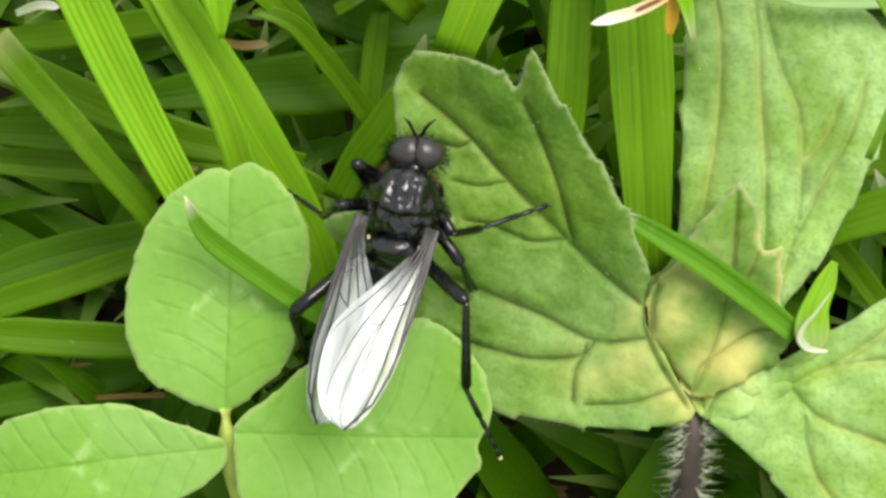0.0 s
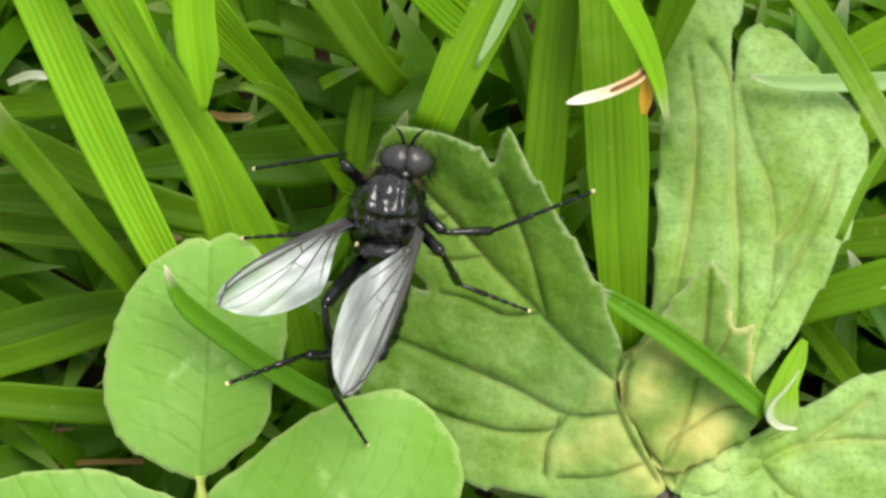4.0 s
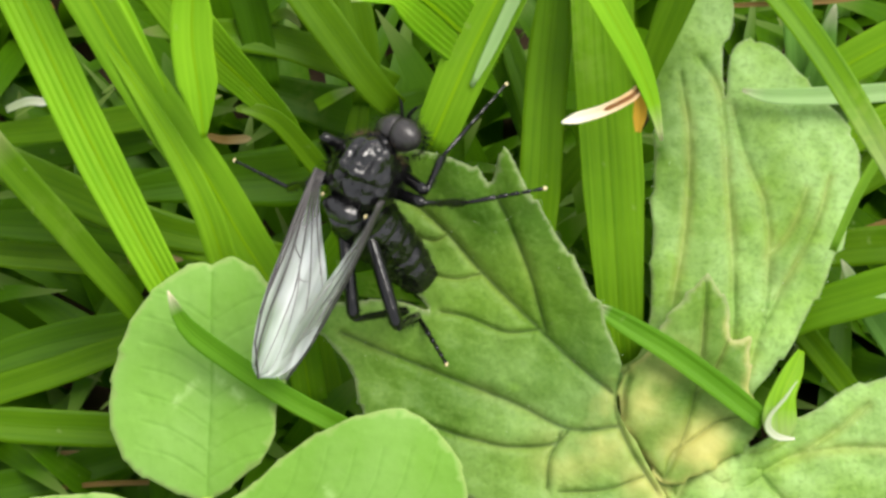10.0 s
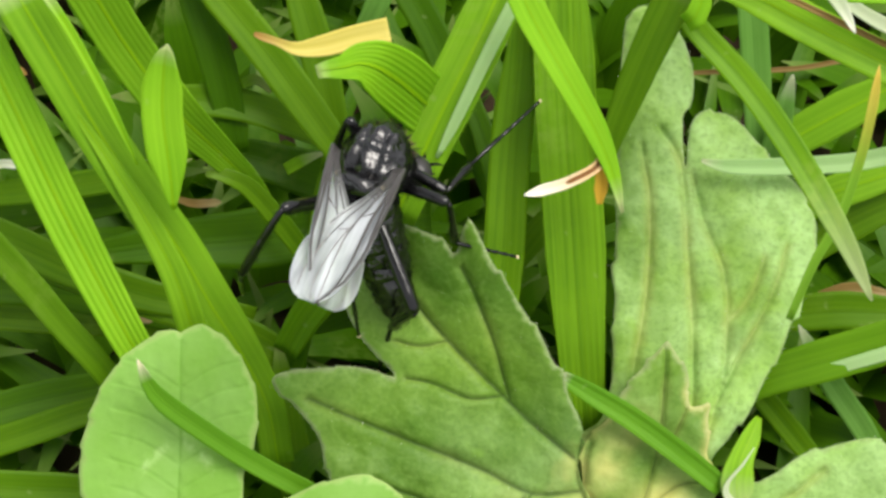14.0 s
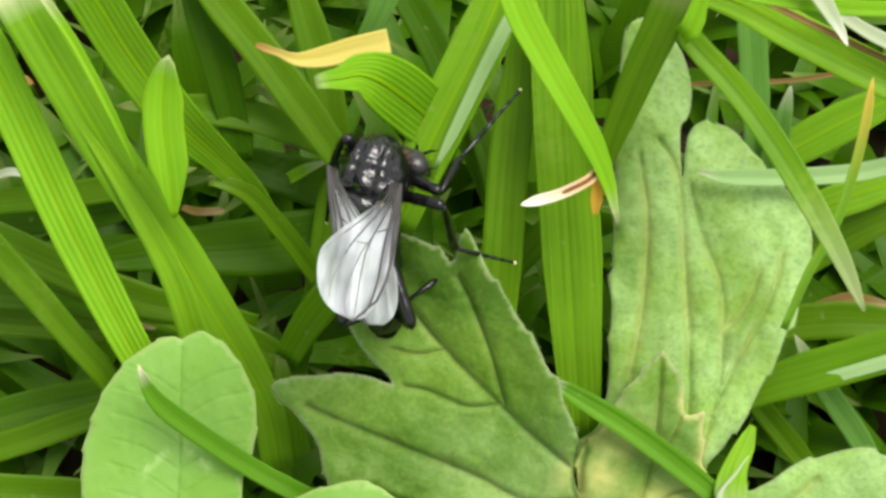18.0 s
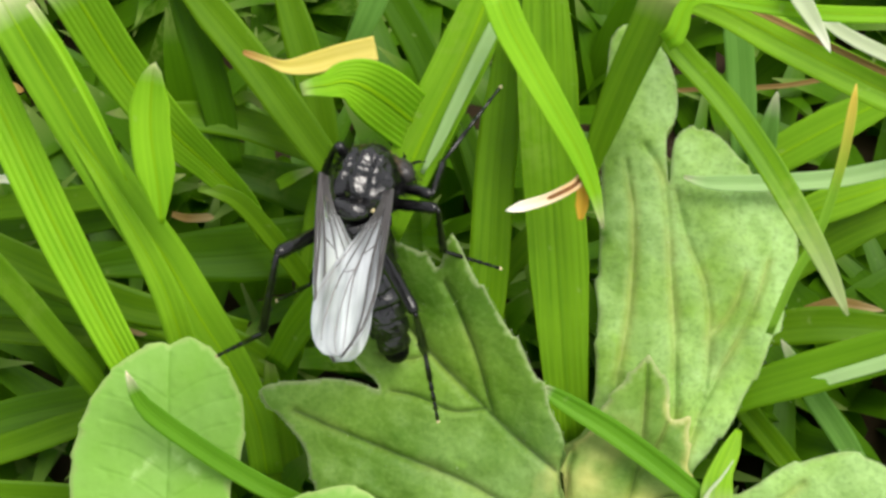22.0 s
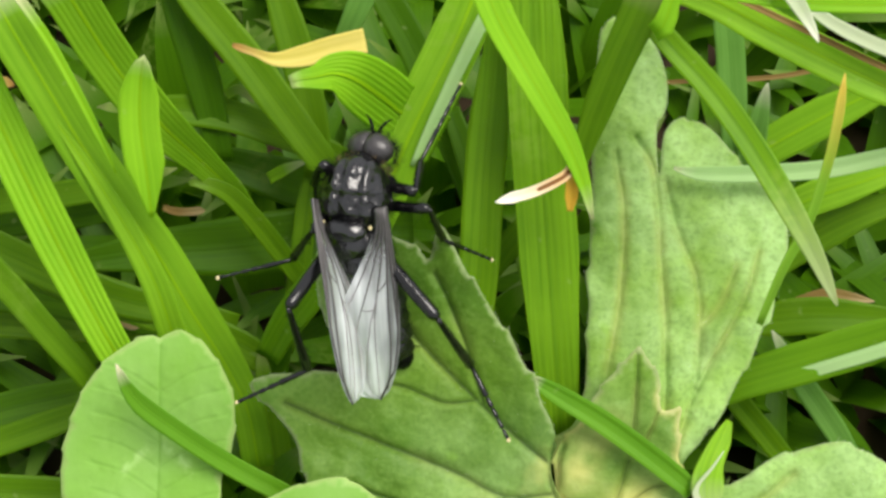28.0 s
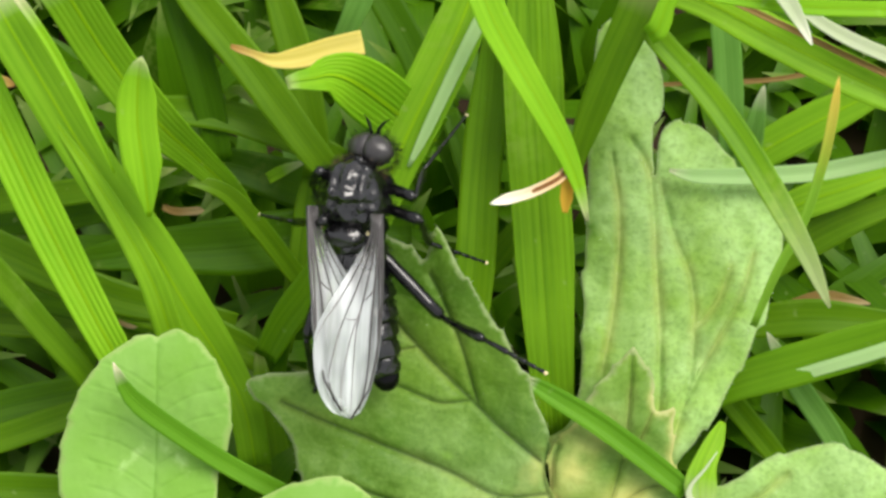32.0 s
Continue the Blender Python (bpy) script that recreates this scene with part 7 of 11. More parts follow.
        (25, pose(-0.001753, 0.000279, -0.000666, -74.6, -0.0, 134.7)),
        (25.5, pose(-0.001753, 0.000279, -0.000666, -74.6, -0.0, 134.7)),
        (26, pose(-0.001753, 0.000279, -0.000666, -74.6, -0.0, 134.7)),
        (26.5, pose(-0.001753, 0.000279, -0.000666, -74.6, -0.0, 134.7)),
        (27, pose(-0.001753, 0.000279, -0.000666, -74.6, -0.0, 134.7)),
        (27.5, pose(-0.001753, 0.000279, -0.000666, -74.6, -0.0, 134.7)),
        (28, pose(-0.001753, 0.000279, -0.000666, -74.6, -0.0, 134.7)),
        (28.5, pose(-0.001753, 0.000279, -0.000666, -74.6, -0.0, 134.7)),
        (29, pose(-0.001753, 0.000279, -0.000666, -74.6, -0.0, 134.7)),
        (29.5, pose(-0.001753, 0.000279, -0.000666, -74.6, -0.0, 134.7)),
        (30, pose(-0.001753, 0.000279, -0.000666, -74.6, -0.0, 134.7)),
        (30.5, pose(-0.001753, 0.000279, -0.000666, -74.6, -0.0, 134.7)),
        (31, pose(-0.001753, 0.000279, -0.000666, -74.6, -0.0, 134.7)),
        (31.5, pose(-0.001753, 0.000279, -0.000666, -74.6, -0.0, 134.7)),
        (32, pose(-0.001753, 0.000279, -0.000666, -74.6, -0.0, 134.7)),
    ])
    walk(front_right[0], [
        (0, pose(0.000600, 0.000650, -0.000850, 25.6, -0.0, -135.5)),
        (0.5, pose(0.000600, 0.000650, -0.000850, 23.7, -0.0, -143.2)),
        (1, pose(0.000600, 0.000650, -0.000850, 21.4, -0.0, -150.7)),
        (1.5, pose(0.000600, 0.000650, -0.000850, 24.3, -0.0, -140.1)),
        (2, pose(0.000600, 0.000650, -0.000850, 26.4, -0.0, -129.0)),
        (2.5, pose(0.000600, 0.000650, -0.000850, 29.6, -0.0, -130.1)),
        (3, pose(0.000600, 0.000650, -0.000850, 32.8, -0.0, -131.4)),
        (3.5, pose(0.000600, 0.000650, -0.000850, 27.5, -0.0, -130.0)),
        (4, pose(0.000600, 0.000650, -0.000850, 22.3, -0.0, -128.7)),
        (4.5, pose(0.000600, 0.000650, -0.000850, 17.1, -0.0, -127.5)),
        (5, pose(0.000600, 0.000650, -0.000850, 11.9, -0.0, -126.4)),
        (5.5, pose(0.000600, 0.000650, -0.000850, 6.6, -0.0, -125.3)),
        (6, pose(0.000600, 0.000650, -0.000850, 1.4, -0.0, -124.2)),
        (6.5, pose(0.000600, 0.000650, -0.000850, 21.0, -0.0, -132.3)),
        (7, pose(0.000600, 0.000650, -0.000850, 40.2, -0.0, -142.9)),
        (7.5, pose(0.000600, 0.000650, -0.000850, 31.9, -0.0, -131.2)),
        (8, pose(0.000600, 0.000650, -0.000850, 22.7, -0.0, -121.5)),
        (8.5, pose(0.000600, 0.000650, -0.000850, 30.7, -0.0, -117.6)),
        (9, pose(0.000600, 0.000650, -0.000850, 38.7, -0.0, -113.0)),
        (9.5, pose(0.000600, 0.000650, -0.000850, 34.6, -0.0, -104.4)),
        (10, pose(0.000600, 0.000650, -0.000850, 30.0, -0.0, -96.7)),
        (10.5, pose(0.000600, 0.000650, -0.000850, 29.2, -0.0, -99.3)),
        (11, pose(0.000600, 0.000650, -0.000850, 28.3, -0.0, -101.9)),
        (11.5, pose(0.000600, 0.000650, -0.000850, 37.7, -0.0, -111.9)),
        (12, pose(0.000600, 0.000650, -0.000850, 46.0, -0.0, -124.6)),
        (12.5, pose(0.000600, 0.000650, -0.000850, 35.7, -0.0, -116.8)),
        (13, pose(0.000600, 0.000650, -0.000850, 25.1, -0.0, -110.8)),
        (13.5, pose(0.000600, 0.000650, -0.000850, 10.5, -0.0, -104.9)),
        (14, pose(0.000600, 0.000650, -0.000850, -4.2, -0.0, -99.6)),
        (14.5, pose(0.000600, 0.000650, -0.000850, 19.4, -0.0, -104.6)),
        (15, pose(0.000600, 0.000650, -0.000850, 42.9, -0.0, -111.4)),
        (15.5, pose(0.000600, 0.000650, -0.000850, 38.0, -0.0, -109.8)),
        (16, pose(0.000600, 0.000650, -0.000850, 33.1, -0.0, -108.4)),
        (16.5, pose(0.000600, 0.000650, -0.000850, 28.1, -0.0, -107.2)),
        (17, pose(0.000600, 0.000650, -0.000850, 23.1, -0.0, -106.0)),
        (17.5, pose(0.000600, 0.000650, -0.000850, 18.2, -0.0, -105.0)),
        (18, pose(0.000600, 0.000650, -0.000850, 13.2, -0.0, -104.0)),
        (18.5, pose(0.000600, 0.000650, -0.000850, 23.3, -0.0, -105.5)),
        (19, pose(0.000600, 0.000650, -0.000850, 33.5, -0.0, -107.3)),
        (19.5, pose(0.000600, 0.000650, -0.000850, 28.6, -0.0, -110.1)),
        (20, pose(0.000600, 0.000650, -0.000850, 23.7, -0.0, -112.6)),
        (20.5, pose(0.000600, 0.000650, -0.000850, 23.2, -0.0, -106.5)),
        (21, pose(0.000600, 0.000650, -0.000850, 22.5, -0.0, -100.4)),
        (21.5, pose(0.000600, 0.000650, -0.000850, 20.5, -0.0, -99.9)),
        (22, pose(0.000600, 0.000650, -0.000850, 18.5, -0.0, -99.3)),
        (22.5, pose(0.000600, 0.000650, -0.000850, 31.5, -0.0, -104.0)),
        (23, pose(0.000600, 0.000650, -0.000850, 44.3, -0.0, -110.3)),
        (23.5, pose(0.000600, 0.000650, -0.000850, 30.8, -0.0, -109.7)),
        (24, pose(0.000600, 0.000650, -0.000850, 17.2, -0.0, -109.3)),
        (24.5, pose(0.000600, 0.000650, -0.000850, 19.6, -0.0, -109.5)),
        (25, pose(0.000600, 0.000650, -0.000850, 22.0, -0.0, -109.7)),
        (25.5, pose(0.000600, 0.000650, -0.000850, 24.0, -0.0, -108.5)),
        (26, pose(0.000600, 0.000650, -0.000850, 26.0, -0.0, -107.4)),
        (26.5, pose(0.000600, 0.000650, -0.000850, 28.0, -0.0, -106.2)),
        (27, pose(0.000600, 0.000650, -0.000850, 30.0, -0.0, -104.9)),
        (27.5, pose(0.000600, 0.000650, -0.000850, 32.0, -0.0, -103.6)),
        (28, pose(0.000600, 0.000650, -0.000850, 33.9, -0.0, -102.2)),
        (28.5, pose(0.000600, 0.000650, -0.000850, 37.9, -0.0, -112.8)),
        (29, pose(0.000600, 0.000650, -0.000850, 40.7, -0.0, -124.5)),
        (29.5, pose(0.000600, 0.000650, -0.000850, 34.6, -0.0, -119.8)),
        (30, pose(0.000600, 0.000650, -0.000850, 28.3, -0.0, -115.8)),
        (30.5, pose(0.000600, 0.000650, -0.000850, 28.3, -0.0, -108.8)),
        (31, pose(0.000600, 0.000650, -0.000850, 28.0, -0.0, -101.7)),
        (31.5, pose(0.000600, 0.000650, -0.000850, 27.8, -0.0, -102.3)),
        (32, pose(0.000600, 0.000650, -0.000850, 27.5, -0.0, -102.8)),
    ])
    walk(front_right[1], [
        (0, pose(0.001801, -0.000572, -0.000028, -60.1, -0.0, -71.7)),
        (0.5, pose(0.001641, -0.000744, -0.000087, -59.5, -0.0, -78.1)),
        (1, pose(0.001465, -0.000894, -0.000158, -58.6, -0.0, -84.1)),
        (1.5, pose(0.001711, -0.000678, -0.000068, -53.8, -0.0, -85.2)),
        (2, pose(0.001923, -0.000420, -0.000004, -49.0, -0.0, -86.0)),
        (2.5, pose(0.001863, -0.000415, 0.000089, -56.0, -0.0, -79.5)),
        (3, pose(0.001799, -0.000407, 0.000178, -62.6, -0.0, -70.1)),
        (3.5, pose(0.001891, -0.000432, 0.000029, -42.1, -0.0, -77.3)),
        (4, pose(0.001972, -0.000449, -0.000128, -21.3, -0.0, -80.8)),
        (4.5, pose(0.002041, -0.000455, -0.000291, -0.5, -0.0, -83.4)),
        (5, pose(0.002097, -0.000452, -0.000459, 20.3, -0.0, -86.0)),
        (5.5, pose(0.002141, -0.000440, -0.000630, 41.1, -0.0, -89.5)),
        (6, pose(0.002171, -0.000418, -0.000804, 61.6, -0.0, -96.3)),
        (6.5, pose(0.001911, -0.000543, -0.000168, 5.8, -0.0, -71.5)),
        (7, pose(0.001475, -0.000508, 0.000376, -50.7, -0.0, -53.1)),
        (7.5, pose(0.001814, -0.000413, 0.000153, -47.2, -0.0, -43.6)),
        (8, pose(0.002094, -0.000267, -0.000118, -43.0, -0.0, -35.4)),
        (8.5, pose(0.002047, -0.000107, 0.000121, -52.0, -0.0, -29.6)),
        (9, pose(0.001966, 0.000071, 0.000337, -60.6, -0.0, -21.0)),
        (9.5, pose(0.002115, 0.000261, 0.000229, -51.4, 0.0, 1.6)),
        (10, pose(0.002234, 0.000458, 0.000100, -39.4, 0.0, 15.7)),
        (10.5, pose(0.002237, 0.000382, 0.000076, -45.5, 0.0, 20.9)),
        (11, pose(0.002238, 0.000306, 0.000049, -51.2, 0.0, 27.4)),
        (11.5, pose(0.001996, 0.000090, 0.000311, -59.5, 0.0, 19.3)),
        (12, pose(0.001687, -0.000100, 0.000516, -67.0, 0.0, 6.4)),
        (12.5, pose(0.001977, -0.000045, 0.000260, -58.8, 0.0, 3.4)),
        (13, pose(0.002208, 0.000039, -0.000044, -50.6, 0.0, 1.6)),
        (13.5, pose(0.002405, 0.000168, -0.000504, -33.2, -0.0, -3.6)),
        (14, pose(0.002468, 0.000334, -0.000990, -15.7, -0.0, -7.0)),
        (14.5, pose(0.002334, 0.000198, -0.000218, -31.5, -0.0, -7.3)),
        (15, pose(0.001895, 0.000143, 0.000444, -47.3, -0.0, -7.6)),
        (15.5, pose(0.002009, 0.000143, 0.000320, -42.4, -0.0, -6.5)),
        (16, pose(0.002111, 0.000147, 0.000187, -37.4, -0.0, -5.5)),
        (16.5, pose(0.002201, 0.000156, 0.000045, -32.4, -0.0, -4.6)),
        (17, pose(0.002279, 0.000168, -0.000103, -27.4, -0.0, -3.9)),
        (17.5, pose(0.002344, 0.000184, -0.000258, -22.4, -0.0, -3.2)),
        (18, pose(0.002395, 0.000204, -0.000417, -17.4, -0.0, -2.5)),
        (18.5, pose(0.002281, 0.000184, -0.000097, -17.8, 0.0, 1.7)),
        (19, pose(0.002113, 0.000179, 0.000198, -18.0, 0.0, 5.9)),
        (19.5, pose(0.002167, 0.000077, 0.000060, -27.5, 0.0, 6.8)),
        (20, pose(0.002206, -0.000020, -0.000087, -36.9, 0.0, 7.9)),
        (20.5, pose(0.002274, 0.000154, -0.000101, -34.5, 0.0, 7.7)),
        (21, pose(0.002326, 0.000332, -0.000123, -32.0, 0.0, 7.6)),
        (21.5, pose(0.002354, 0.000345, -0.000185, -24.3, 0.0, 7.7)),
        (22, pose(0.002378, 0.000357, -0.000248, -16.5, 0.0, 7.8)),
        (22.5, pose(0.002171, 0.000257, 0.000143, -28.0, 0.0, 4.6)),
        (23, pose(0.001874, 0.000179, 0.000478, -39.3, 0.0, 0.7)),
        (23.5, pose(0.002136, 0.000099, 0.000122, -42.0, 0.0, 3.8)),
        (24, pose(0.002312, 0.000049, -0.000287, -44.5, 0.0, 7.1)),
        (24.5, pose(0.002287, 0.000052, -0.000213, -35.9, 0.0, 7.1)),
        (25, pose(0.002259, 0.000057, -0.000140, -27.2, 0.0, 7.0)),
        (25.5, pose(0.002246, 0.000098, -0.000078, -29.2, 0.0, 7.6)),
        (26, pose(0.002230, 0.000140, -0.000017, -31.2, 0.0, 8.2)),
        (26.5, pose(0.002211, 0.000183, 0.000042, -33.2, 0.0, 8.8)),
        (27, pose(0.002190, 0.000227, 0.000100, -35.2, 0.0, 9.5)),
        (27.5, pose(0.002167, 0.000272, 0.000156, -37.2, 0.0, 10.1)),
        (28, pose(0.002141, 0.000317, 0.000211, -39.2, 0.0, 10.8)),
        (28.5, pose(0.001982, 0.000068, 0.000316, -52.9, 0.0, 13.0)),
        (29, pose(0.001787, -0.000165, 0.000390, -66.6, 0.0, 17.2)),
        (29.5, pose(0.001957, -0.000127, 0.000228, -60.7, 0.0, 7.6)),
        (30, pose(0.002107, -0.000078, 0.000050, -54.3, 0.0, 1.1)),
        (30.5, pose(0.002184, 0.000112, 0.000051, -43.0, 0.0, 12.2)),
        (31, pose(0.002242, 0.000309, 0.000042, -31.0, 0.0, 19.7)),
        (31.5, pose(0.002243, 0.000293, 0.000035, -41.4, 0.0, 15.4)),
        (32, pose(0.002243, 0.000277, 0.000029, -51.6, 0.0, 9.5)),
    ])
    walk(front_right[2], [
        (0, pose(0.002654, -0.000290, -0.001588, -24.6, -0.0, -60.0)),
        (0.5, pose(0.002536, -0.000555, -0.001637, -36.9, -0.0, -72.8)),
        (1, pose(0.002399, -0.000798, -0.001693, -47.2, -0.0, -90.1)),
        (1.5, pose(0.002772, -0.000588, -0.001520, -35.3, -0.0, -84.1)),
        (2, pose(0.003101, -0.000337, -0.001362, -23.2, -0.0, -79.6)),
        (2.5, pose(0.002851, -0.000231, -0.001404, -10.4, -0.0, -67.8)),
        (3, pose(0.002578, -0.000125, -0.001420, 2.8, -0.0, -56.9)),
        (3.5, pose(0.003194, -0.000138, -0.001177, 9.9, -0.0, -59.3)),
        (4, pose(0.003627, -0.000181, -0.000782, 17.1, -0.0, -61.8)),
        (4.5, pose(0.003829, -0.000250, -0.000307, 24.1, -0.0, -64.5)),
        (5, pose(0.003782, -0.000336, 0.000165, 31.2, -0.0, -67.5)),
        (5.5, pose(0.003498, -0.000428, 0.000552, 38.1, -0.0, -71.0)),
        (6, pose(0.003022, -0.000512, 0.000780, 45.0, -0.0, -75.2)),
        (6.5, pose(0.003609, 0.000025, 0.000016, 16.5, -0.0, -70.6)),
        (7, pose(0.002386, 0.000176, -0.001017, -12.0, -0.0, -67.2)),
        (7.5, pose(0.002658, 0.000472, -0.001167, -12.0, -0.0, -57.5)),
        (8, pose(0.002858, 0.000806, -0.001345, -11.6, -0.0, -47.7)),
        (8.5, pose(0.002595, 0.000856, -0.001298, -19.8, -0.0, -44.0)),
        (9, pose(0.002282, 0.000895, -0.001232, -27.9, -0.0, -39.8)),
        (9.5, pose(0.002083, 0.001383, -0.001178, -30.3, -0.0, -23.0)),
        (10, pose(0.001857, 0.001796, -0.001043, -30.6, -0.0, -5.7)),
        (10.5, pose(0.001786, 0.001561, -0.001207, -25.4, -0.0, -9.4)),
        (11, pose(0.001719, 0.001307, -0.001354, -20.1, -0.0, -12.8)),
        (11.5, pose(0.001693, 0.000952, -0.001240, -26.4, -0.0, -16.6)),
        (12, pose(0.001609, 0.000600, -0.001141, -32.6, -0.0, -21.0)),
        (12.5, pose(0.001921, 0.000885, -0.001281, -31.3, -0.0, -23.7)),
        (13, pose(0.002177, 0.001180, -0.001436, -30.0, -0.0, -26.4)),
        (13.5, pose(0.002499, 0.001671, -0.001491, -16.0, -0.0, -22.1)),
        (14, pose(0.002679, 0.002054, -0.001477, -2.0, -0.0, -18.4)),
        (14.5, pose(0.002528, 0.001721, -0.001158, -28.9, -0.0, -20.0)),
        (15, pose(0.002057, 0.001351, -0.000880, -55.7, -0.0, -22.8)),
        (15.5, pose(0.002159, 0.001464, -0.000893, -47.9, -0.0, -21.0)),
        (16, pose(0.002248, 0.001571, -0.000906, -40.1, -0.0, -19.6)),
        (16.5, pose(0.002324, 0.001671, -0.000919, -32.3, -0.0, -18.6)),
        (17, pose(0.002387, 0.001762, -0.000932, -24.5, -0.0, -17.7)),
        (17.5, pose(0.002436, 0.001846, -0.000944, -16.7, -0.0, -16.9)),
        (18, pose(0.002470, 0.001920, -0.000955, -8.8, -0.0, -16.1)),
        (18.5, pose(0.002230, 0.001897, -0.000646, 1.5, -0.0, -16.8)),
        (19, pose(0.001937, 0.001882, -0.000359, 11.9, -0.0, -17.4)),
        (19.5, pose(0.001977, 0.001663, -0.000770, -10.5, -0.0, -14.7)),
        (20, pose(0.002008, 0.001406, -0.001167, -32.8, -0.0, -11.5)),
        (20.5, pose(0.002074, 0.001624, -0.001120, -24.9, -0.0, -15.2)),
        (21, pose(0.002125, 0.001845, -0.001078, -16.9, -0.0, -18.5)),
        (21.5, pose(0.002134, 0.001971, -0.000925, -9.0, -0.0, -16.5)),
        (22, pose(0.002145, 0.002067, -0.000760, -1.0, -0.0, -14.6)),
        (22.5, pose(0.002043, 0.001842, -0.000701, -6.4, -0.0, -16.4)),
        (23, pose(0.001856, 0.001571, -0.000663, -11.8, -0.0, -18.2)),
        (23.5, pose(0.002047, 0.001434, -0.001081, -27.4, -0.0, -18.0)),
        (24, pose(0.002153, 0.001323, -0.001550, -43.0, -0.0, -17.7)),
        (24.5, pose(0.002108, 0.001500, -0.001268, -27.0, -0.0, -19.0)),
        (25, pose(0.002063, 0.001645, -0.000964, -11.1, -0.0, -19.9)),
        (25.5, pose(0.002038, 0.001655, -0.000957, -13.2, -0.0, -18.5)),
        (26, pose(0.002011, 0.001664, -0.000950, -15.3, -0.0, -17.0)),
        (26.5, pose(0.001981, 0.001671, -0.000944, -17.3, -0.0, -15.5)),
        (27, pose(0.001949, 0.001678, -0.000938, -19.3, -0.0, -13.9)),
        (27.5, pose(0.001914, 0.001683, -0.000932, -21.4, -0.0, -12.3)),
        (28, pose(0.001878, 0.001688, -0.000926, -23.4, -0.0, -10.7)),
        (28.5, pose(0.001739, 0.001126, -0.001120, -42.5, -0.0, -4.1)),
        (29, pose(0.001576, 0.000518, -0.001262, -61.0, 0.0, 8.5)),
        (29.5, pose(0.001841, 0.000746, -0.001341, -48.9, -0.0, -14.5)),
        (30, pose(0.002087, 0.000972, -0.001413, -34.2, -0.0, -27.8)),
        (30.5, pose(0.001906, 0.001398, -0.001177, -21.1, -0.0, -17.2)),
        (31, pose(0.001721, 0.001760, -0.000886, -7.4, -0.0, -8.4)),
        (31.5, pose(0.001883, 0.001594, -0.001155, -28.1, -0.0, -11.2)),
        (32, pose(0.002059, 0.001380, -0.001382, -48.6, -0.0, -15.4)),
    ])
